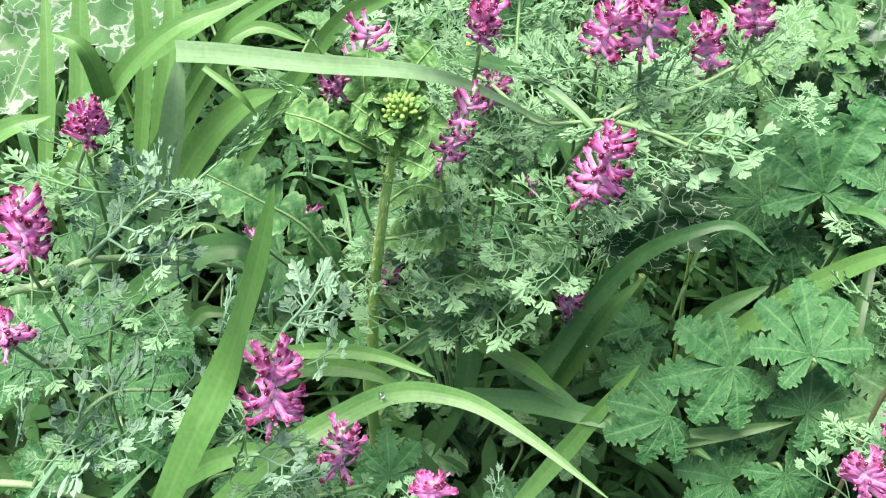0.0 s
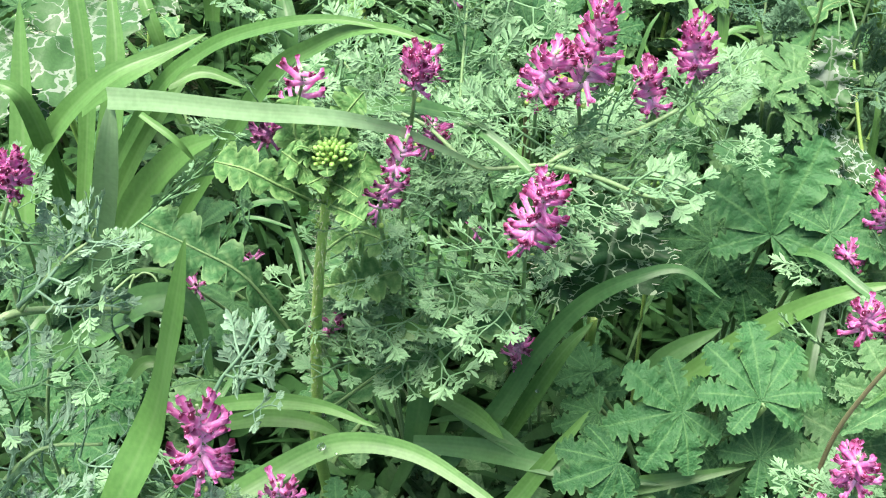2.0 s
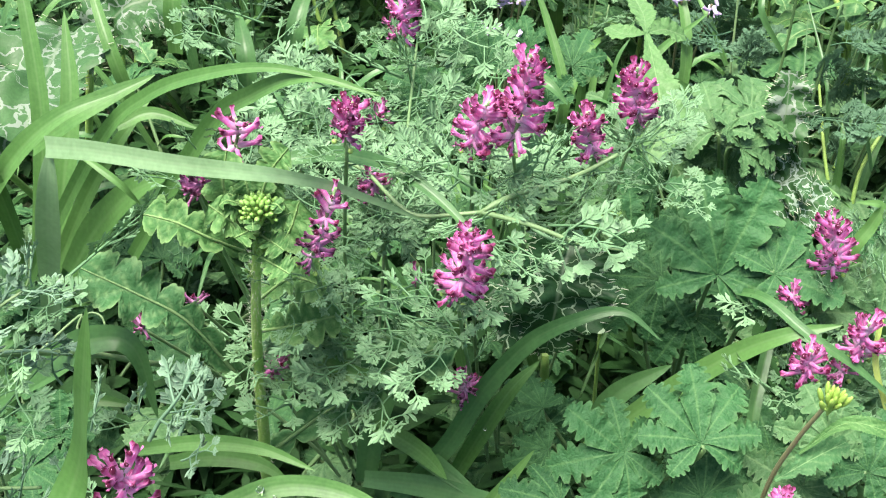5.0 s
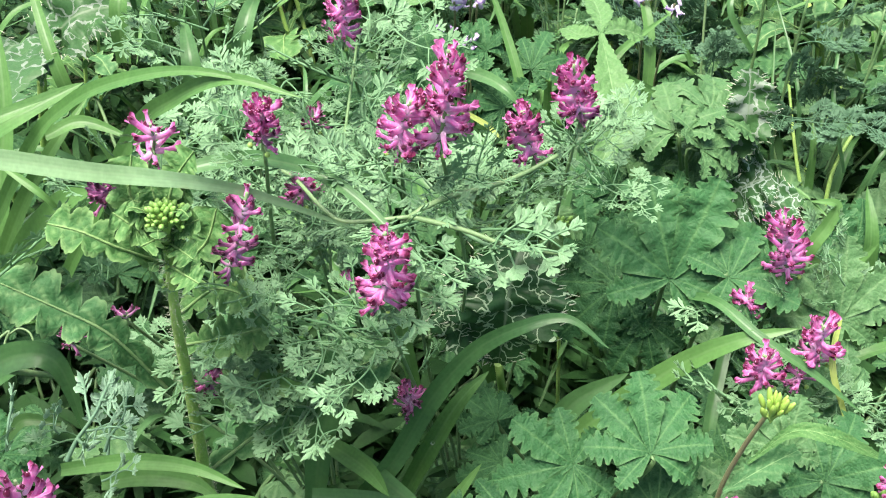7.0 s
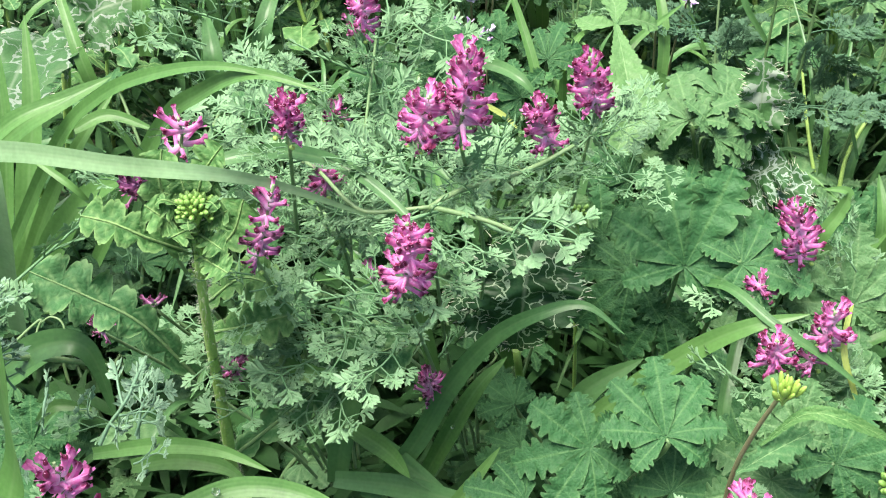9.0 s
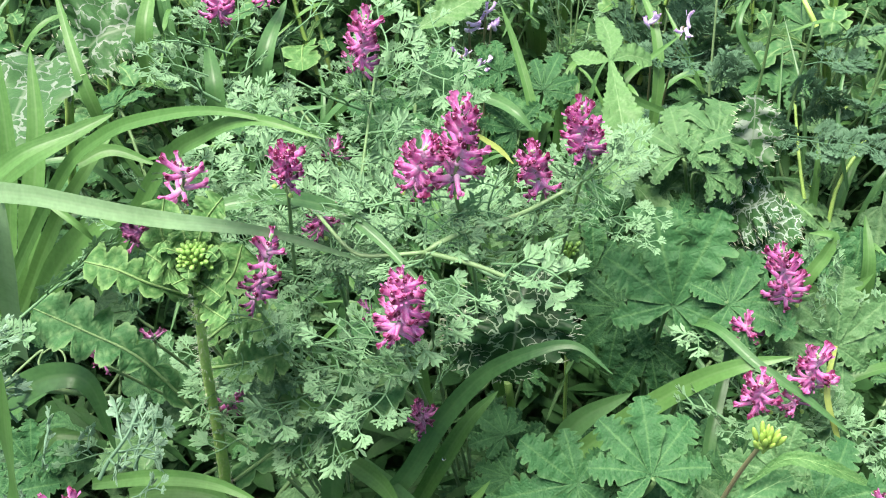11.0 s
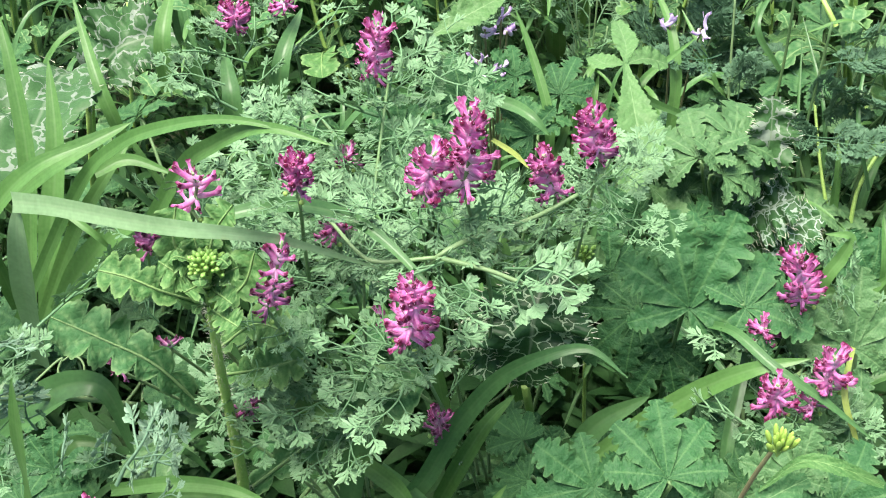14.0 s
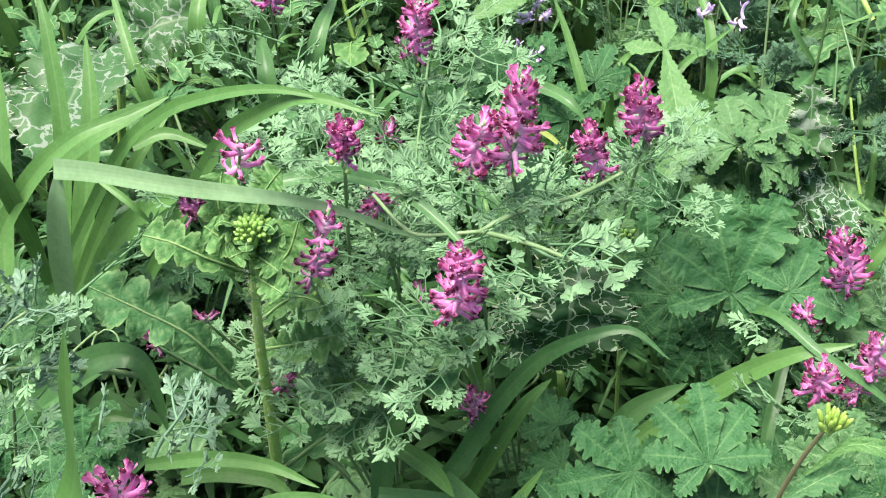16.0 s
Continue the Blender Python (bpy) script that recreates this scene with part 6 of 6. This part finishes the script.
blade(grass_north, [(0.2246, 0.6082, 0.1878), (0.1920, 0.5891, 0.2222), (0.2296, 0.6245, 0.2335)], 0.006, 6)
blade(grass_north, [(-0.0361, 0.5348, 0.2271), (-0.0344, 0.5402, 0.2605), (-0.0420, 0.5718, 0.2698)], 0.011, 7, GRASS_DEEP)
blade(grass_north, [(-0.0170, 0.5558, 0.2229), (-0.0095, 0.5678, 0.2635), (-0.0002, 0.6024, 0.2753)], 0.011, 8, GRASS_DEEP)
blade(grass_north, [(-0.0819, 0.5854, 0.2331), (-0.0793, 0.5914, 0.2671), (-0.0764, 0.6288, 0.2826)], 0.011, 9)
blade(grass_north, [(-0.1007, 0.5490, 0.2197), (-0.1098, 0.5570, 0.2566), (-0.1299, 0.6059, 0.2865)], 0.008, 10)
blade(grass_north, [(0.3161, 0.6178, 0.0848), (0.3099, 0.6435, 0.1418), (0.3151, 0.6879, 0.1924)], 0.0025, 21, GRASS_DEEP)
blade(grass_north, [(0.3334, 0.6042, 0.0955), (0.3348, 0.6242, 0.1455), (0.3584, 0.6580, 0.1830)], 0.0025, 22, GRASS_DEEP)
blade(grass_north, [(0.3279, 0.6229, 0.0900), (0.3284, 0.6535, 0.1522), (0.3210, 0.7138, 0.1945)], 0.003, 23, GRASS_DEEP)
blade(grass_north, [(0.3142, 0.7192, 0.1466), (0.2946, 0.7244, 0.1809), (0.3164, 0.7615, 0.1950)], 0.005, 24, GRASS_DEEP)
blade(grass_north, [(0.3504, 0.6074, 0.1254), (0.3385, 0.6237, 0.1721), (0.3537, 0.6724, 0.1998)], 0.003, 25, GRASS_DEEP)
stalk(fern, [(0.3310, 0.6078, 0.0725), (0.3304, 0.6190, 0.1126), (0.3536, 0.6510, 0.1617)], 0.0016, 0.0012, STEM_M)
stalk(fern, [(0.3330, 0.5968, 0.0870), (0.3225, 0.6216, 0.1297), (0.3188, 0.6581, 0.1717)], 0.0014, 0.0009, STEM_M)
stalk(fern, [(0.3404, 0.5944, 0.0838), (0.3431, 0.6074, 0.1258), (0.3625, 0.6291, 0.1497)], 0.0016, 0.0012, STEM_M)
stalk(fern, [(0.3437, 0.7088, 0.1876), (0.3366, 0.7189, 0.1995), (0.3312, 0.7504, 0.2087)], 0.002, 0.0016, STEM_M)

# plumes that stand over the rest of the feathery plant
for k, tip in enumerate(((0.2680, 0.6440, 0.2050), (0.2780, 0.6520, 0.2010), (0.3180, 0.6400, 0.1950), (0.3290, 0.6360, 0.1860), (0.3420, 0.6330, 0.1760), (0.3020, 0.6300, 0.1660), (0.3330, 0.6200, 0.1500))):
    d = Vector((0.35 * math.sin(2.1 * k), -0.15, 0.9)).normalized()
    part("leaf", FEATHER_LEAVES[k % 4], None, fern, at=aim(Vector(tip) - d * 0.034, d, 1.2 + 0.5 * math.sin(3.3 * k), 0.66))

# bare upright stems among the feathery leaves
rnd_fern = random.Random(58)
for k in range(7):
    foot = Vector((rnd_fern.uniform(0.27, 0.44), rnd_fern.uniform(0.60, 0.80), 0.0))
    tip = foot + Vector((rnd_fern.uniform(-0.03, 0.05), rnd_fern.uniform(-0.01, 0.06), rnd_fern.uniform(0.19, 0.26)))
    stalk(fern, [foot, foot.lerp(tip, 0.5) + Vector((rnd_fern.uniform(-0.012, 0.012), 0, 0)), tip], rnd_fern.uniform(0.0010, 0.0018), 0.0008, rnd_fern.choice((STEM_G, STEM_G, STEM_F)))

water_drop((-0.0051, 0.2853, 0.2291), 0.0016)
water_drop((0.0003, 0.2841, 0.2265), 0.0007)
water_drop((0.0837, 0.3501, 0.1833), 0.0009)
water_drop((-0.0237, 0.2744, 0.2278), 0.0006)

# ---- more foliage on the plants ----
# the bristly stem stands clear of leaves on its open side
OPEN_SIDE = [Vector((0.004, 0.30, 0.34)), Vector((0.0, 0.31, 0.31)), Vector((-0.003, 0.318, 0.288)), Vector((-0.006, 0.325, 0.25)), Vector((-0.011, 0.337, 0.20))]


def fill_leaves(plant, spots, meshes, seed, count, size=(0.55, 0.95), height=0.02, lean=0.6):
    """Adds leaves of one kind round given places (centre, radius), each on a thin stalk."""
    rnd = random.Random(seed)
    for k in range(count):
        (cx, cy, cz), r = spots[k % len(spots)]
        a, q = rnd.uniform(0, 6.283), math.sqrt(rnd.random()) * r
        o = Vector((cx + q * math.cos(a), cy + q * math.sin(a), cz + rnd.uniform(-2 * height, 0.5 * height)))
        if any(abs(o.x - q.x) < 0.016 and abs(o.z - q.z - 0.6 * (q.y - o.y)) < 0.03 and o.y < q.y + 0.01 for q in OPEN_SIDE):
            continue
        d = Vector((math.cos(a) + rnd.uniform(-0.8, 0.8), math.sin(a) + rnd.uniform(-0.9, 0.7), rnd.uniform(-0.2, 1.0) * lean))
        part("leaf", rnd.choice(meshes), None, plant, at=aim(o, d, rnd.uniform(-0.7, 0.7), rnd.uniform(*size)))


fill_leaves(fumitory_mid, [((0.001, 0.371, 0.242), 0.025), ((0.027, 0.358, 0.267), 0.03), ((0.035, 0.357, 0.292), 0.025), ((-0.004, 0.390, 0.290), 0.02), ((0.034, 0.362, 0.243), 0.03), ((-0.024, 0.384, 0.326), 0.02), ((0.017, 0.346, 0.253), 0.02), ((0.046, 0.352, 0.272), 0.02)], FUM_LEAVES, 500, 28)
fill_leaves(fumitory_centre, [((0.089, 0.354, 0.312), 0.02), ((0.138, 0.394, 0.302), 0.02), ((0.071, 0.366, 0.301), 0.025), ((0.042, 0.352, 0.272), 0.02), ((0.148, 0.408, 0.303), 0.015)], FUM_LEAVES, 501, 30, (0.55, 0.95), 0.010)
fill_leaves(fumitory_behind, [((0.031, 0.473, 0.289), 0.03), ((0.053, 0.480, 0.296), 0.03), ((0.041, 0.434, 0.284), 0.03), ((0.065, 0.501, 0.292), 0.025), ((0.019, 0.427, 0.291), 0.03), ((0.053, 0.448, 0.286), 0.03)], FUM_LEAVES, 502, 46)
fill_leaves(fumitory_far, [((-0.047, 0.561, 0.258), 0.03), ((-0.016, 0.570, 0.266), 0.03), ((-0.019, 0.548, 0.269), 0.03)], FUM_LEAVES, 503, 12)
fill_leaves(fumitory_east, [((0.237, 0.385, 0.231), 0.02), ((0.245, 0.356, 0.211), 0.02), ((0.225, 0.344, 0.212), 0.02)], FUM_LEAVES, 504, 9, (0.55, 0.95), 0.010)
fill_leaves(fumitory_west, [((-0.082, 0.314, 0.312), 0.02), ((-0.099, 0.310, 0.294), 0.02), ((-0.133, 0.300, 0.258), 0.025), ((-0.087, 0.316, 0.275), 0.02), ((-0.108, 0.303, 0.261), 0.02)], FUM_LEAVES, 505, 7, (0.55, 0.95), 0.010)
fill_leaves(fumitory_front, [((-0.125, 0.274, 0.231), 0.02), ((-0.100, 0.281, 0.238), 0.02), ((-0.137, 0.267, 0.210), 0.02), ((-0.057, 0.253, 0.248), 0.015), ((-0.040, 0.345, 0.215), 0.02), ((-0.029, 0.259, 0.215), 0.02), ((0.034, 0.249, 0.218), 0.02), ((-0.033, 0.290, 0.273), 0.02), ((-0.057, 0.293, 0.278), 0.015)], FUM_LEAVES, 506, 5, (0.55, 0.95), 0.010)
fill_leaves(fern, [((0.268, 0.644, 0.200), 0.02), ((0.313, 0.660, 0.188), 0.025), ((0.296, 0.626, 0.177), 0.03), ((0.318, 0.597, 0.170), 0.03), ((0.336, 0.704, 0.182), 0.03), ((0.339, 0.633, 0.183), 0.03)], FEATHER_LEAVES, 507, 20)


# ---- plants that fill the back and the sides ----
def filler_grass(seed, n, tall, w):
    rnd = random.Random(seed)
    tuft = thing("grass_tuft", (0, 0, 0), "tuft of green meadow grass among the herbs", "grass", "meadow grass tufts")
    for k in range(n):
        a = rnd.uniform(0, 6.283)
        out = Vector((math.cos(a), math.sin(a), 0))
        h, lean = tall * rnd.uniform(0.6, 1.1), rnd.uniform(0.1, 0.75)
        base = out * rnd.uniform(0, 0.018)
        pts = [base, base + out * h * lean * 0.25 + Vector((0, 0, h * 0.5)), base + out * h * lean * 0.6 + Vector((0, 0, h * 0.85)), base + out * h * lean * 1.1 + Vector((0, 0, h * (1.0 - 0.35 * lean)))]
        blade(tuft, pts, w * rnd.uniform(0.6, 1.2), k, rnd.choice((GRASS, GRASS_DEEP)), 0.3, (-out.x, -out.y, 0.4))
    return tuft


def filler_palm(seed, n, tall, r):
    rnd = random.Random(seed)
    plant = thing("cranesbill_plant", (0, 0, 0), "leafy cranesbill with scalloped green leaves", "leafy herb", "cranesbill plants")
    for k in range(n):
        a = k * 2.4 + rnd.uniform(-0.4, 0.4)
        q = rnd.uniform(0.02, 0.075)
        c = Vector((q * math.cos(a), q * math.sin(a), tall * rnd.uniform(0.55, 1.05)))
        palm_leaf(plant, c, c + Vector((math.cos(a), math.sin(a), rnd.uniform(-0.3, 0.4))), r * rnd.uniform(0.7, 1.2), rnd.randrange(6), (rnd.uniform(-0.4, 0.4), rnd.uniform(-0.6, 0.1), 0.9), small=True)
    return plant


def filler_feather(seed, n, tall, meshes, name, label):
    rnd = random.Random(seed)
    plant = thing(name, (0, 0, 0), label, "leafy herb", "feathery plants")
    for k in range(5):
        a = k * 1.3 + rnd.uniform(-0.3, 0.3)
        out = Vector((math.cos(a), math.sin(a), 0))
        top = out * rnd.uniform(0.01, 0.05) + Vector((0, 0, tall * rnd.uniform(0.7, 1.1)))
        path = [Vector((0, 0, 0)), top * 0.5 - out * 0.006, top]
        stalk(plant, path, 0.0012, 0.0007)
        c = smooth_path(path, 12)
        for j in range(n):
            d = Vector((rnd.uniform(-1, 1), rnd.uniform(-1, 1), rnd.uniform(0.1, 1.0)))
            part("leaf", rnd.choice(meshes), None, plant, at=aim(c[5 + (j * 7) // n], d, rnd.uniform(-0.5, 0.5), rnd.uniform(0.7, 1.2)))
    return plant


def filler_mustard(seed, tall):
    """A leafy upright shoot: a pale stem with rough cut leaves along it."""
    rnd = random.Random(seed)
    plant = thing("mustard_plant", (0, 0, 0), "upright leafy mustard shoot with rough cut leaves", "wild mustard", "leafy shoots at the back")
    for j in range(2):
        lean = Vector((rnd.uniform(-0.05, 0.05), rnd.uniform(-0.05, 0.05), tall * rnd.uniform(0.8, 1.1)))
        foot = Vector((rnd.uniform(-0.012, 0.012), rnd.uniform(-0.012, 0.012), 0))
        path = [foot, foot + lean * 0.5 + Vector((rnd.uniform(-0.008, 0.008), 0, 0)), foot + lean]
        stalk(plant, path, 0.0022, 0.0011, STEM_M)
        c = smooth_path(path, 20)
        for k in range(9):
            a = k * 2.39996 + rnd.uniform(-0.3, 0.3)
            out = Vector((math.cos(a), math.sin(a), 0))
            o, ln = c[6 + (k * 14) // 9], rnd.uniform(0.028, 0.055) * (1.15 - 0.05 * k)
            lyrate_leaf(plant, [o, o + out * ln * 0.4 + Vector((0, 0, ln * 0.35)), o + out * ln * 0.75 + Vector((0, 0, ln * 0.42)), o + out * ln * 1.05 + Vector((0, 0, ln * rnd.uniform(0.1, 0.4)))], ln * rnd.uniform(0.38, 0.5), 4, rnd.choice((MUSTARD, MUSTARD, MUSTARD_YOUNG)), seed + 20 * j + k, "", (-out.x * 0.5, -out.y * 0.5, 0.8))
    return plant


def scatter(make, variants, places, seed, low=0.8, high=1.25):
    """Sets variants of a plant at places; the first of each variant is built there, the rest are copies."""
    rnd = random.Random(seed)
    made = [make(k) for k in range(variants)]
    for i, (x, y) in enumerate(places):
        m = pose(x, y, ground_height(x, y) - 0.014, rnd.uniform(-8, 8), rnd.uniform(-8, 8), rnd.uniform(0, 360)) @ Matrix.Scale(rnd.uniform(low, high), 4)
        if i < variants:
            made[i].matrix_world = m
        else:
            k = copy_thing(made[i % variants], pose(0, 0, 0))
            k.matrix_basis = m


def spread(seed, count, x0, x1, y0, y1, gap, keep=lambda x, y: True):
    rnd = random.Random(seed)
    out = []
    for _ in range(count * 40):
        x, y = rnd.uniform(x0, x1), rnd.uniform(y0, y1)
        if len(out) < count and keep(x, y) and all((x - a) ** 2 + (y - b) ** 2 > gap * gap for a, b in out):
            out.append((x, y))
    return out


def beyond(x, y):
    return y > 0.70 or abs(x - 0.05) > 0.30


def off_gap(x, y):
    return not (0.08 < x < 0.20 and 0.33 < y < 0.475) and not (x < -0.05 and y < 0.40)


scatter(lambda k: filler_grass(300 + k, 11, 0.24, 0.009), 4, spread(1, 46, -0.6, 0.75, 0.45, 1.45, 0.075, beyond), 2)
scatter(lambda k: filler_palm(320 + k, 10, 0.15, 0.021), 4, spread(3, 34, -0.6, 0.75, 0.45, 1.4, 0.09, beyond), 4)
scatter(lambda k: filler_feather(340 + k, 5, 0.22, FEATHER_LEAVES, "feathery_plant", "feathery fine-leaved green herb"), 3, spread(5, 11, 0.24, 0.75, 0.64, 1.3, 0.10), 6)
scatter(lambda k: filler_feather(360 + k, 5, 0.22, FUM_LEAVES, "fumitory_plant", "flowerless fumitory with grey-green lacy leaves"), 3, spread(7, 7, 0.0, 0.3, 0.74, 1.3, 0.10), 8)

scatter(lambda k: filler_mustard(440 + k, 0.20), 3, spread(17, 15, 0.22, 0.62, 0.62, 1.1, 0.07), 18)
scatter(lambda k: filler_mustard(460 + k, 0.19), 2, spread(19, 9, -0.35, 0.2, 0.70, 1.15, 0.09), 20)
scatter(lambda k: filler_palm(380 + k, 8, 0.12, 0.02), 3, spread(11, 22, -0.22, 0.36, 0.46, 0.72, 0.05, off_gap), 12)
scatter(lambda k: filler_grass(400 + k, 9, 0.17, 0.007), 3, spread(13, 20, -0.24, 0.36, 0.48, 0.74, 0.055, off_gap), 14)
scatter(lambda k: filler_palm(420 + k, 7, 0.09, 0.018), 2, spread(15, 16, -0.18, 0.30, 0.26, 0.46, 0.06, off_gap), 16)


# ---- low growth that closes the gaps, its green darkened for their shade ----
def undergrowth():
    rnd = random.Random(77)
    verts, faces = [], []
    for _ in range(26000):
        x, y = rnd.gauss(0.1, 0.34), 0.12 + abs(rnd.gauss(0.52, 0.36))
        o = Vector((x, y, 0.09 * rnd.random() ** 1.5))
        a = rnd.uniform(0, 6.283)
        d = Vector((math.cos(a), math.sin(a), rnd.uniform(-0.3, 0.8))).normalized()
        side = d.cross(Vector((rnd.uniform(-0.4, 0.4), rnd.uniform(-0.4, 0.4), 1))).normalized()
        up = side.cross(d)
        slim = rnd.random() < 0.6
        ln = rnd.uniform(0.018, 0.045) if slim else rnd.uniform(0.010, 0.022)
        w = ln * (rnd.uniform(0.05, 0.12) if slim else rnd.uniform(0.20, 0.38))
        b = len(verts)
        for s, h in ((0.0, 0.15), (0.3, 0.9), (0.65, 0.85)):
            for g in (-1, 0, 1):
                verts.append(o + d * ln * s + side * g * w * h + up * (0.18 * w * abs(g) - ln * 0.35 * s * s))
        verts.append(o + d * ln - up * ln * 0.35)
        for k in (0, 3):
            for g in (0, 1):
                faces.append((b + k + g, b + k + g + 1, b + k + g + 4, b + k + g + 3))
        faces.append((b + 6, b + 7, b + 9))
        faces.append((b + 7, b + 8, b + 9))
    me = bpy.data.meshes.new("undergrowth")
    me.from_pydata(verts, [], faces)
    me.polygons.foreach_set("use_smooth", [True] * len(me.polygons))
    me.materials.append(UNDER_SHADE)
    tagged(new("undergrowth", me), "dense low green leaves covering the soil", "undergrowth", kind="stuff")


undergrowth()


# ---- the meadow goes on around the patch ----
def meadow():
    """Low grass all round, thinning out with distance."""
    rnd = random.Random(91)
    verts, faces = [], []
    while len(faces) < 3 * 70000:
        a, q = rnd.uniform(0, 6.283), 0.2 + 4.5 * rnd.random() ** 1.4
        x, y = 0.08 + q * math.cos(a), 0.7 + q * math.sin(a)
        if ((x - 0.1) / 0.56) ** 2 + ((y - 0.74) / 0.60) ** 2 < 1:
            continue
        if noise.noise(Vector((x * 2.2, y * 2.2, 1.0))) < -0.62 + 0.05 * q:
            continue
        h = rnd.uniform(0.05, 0.16) * (1.2 - 0.5 * (y < 0.1 and abs(x) < 0.6))
        w = rnd.uniform(0.003, 0.008)
        b = rnd.uniform(0, 6.283)
        d, sd = Vector((math.cos(b), math.sin(b), 0)), Vector((-math.sin(b), math.cos(b), 0))
        o = Vector((x, y, ground_height(x, y) - 0.014 if abs(x) < 3 and abs(y) < 4 else 0.0))
        lean = rnd.uniform(0.1, 0.9)
        k = len(verts)
        for s, ww in ((0.0, 0.7), (0.4, 1.0), (0.75, 0.75)):
            c = o + d * h * lean * s * s + Vector((0, 0, h * s))
            verts.extend((c - sd * w * ww, c + sd * w * ww))
        verts.append(o + d * h * lean * 1.1 + Vector((0, 0, h * (1 - 0.2 * lean))))
        faces.extend(((k, k + 1, k + 3, k + 2), (k + 2, k + 3, k + 5, k + 4), (k + 4, k + 5, k + 6)))
    me = bpy.data.meshes.new("meadow_grass")
    me.from_pydata(verts, [], faces)
    me.polygons.foreach_set("use_smooth", [True] * len(me.polygons))
    me.materials.append(GRASS_DEEP)
    tagged(new("meadow_grass", me), "short green meadow grass around the herb patch", "grass", kind="stuff")


meadow()
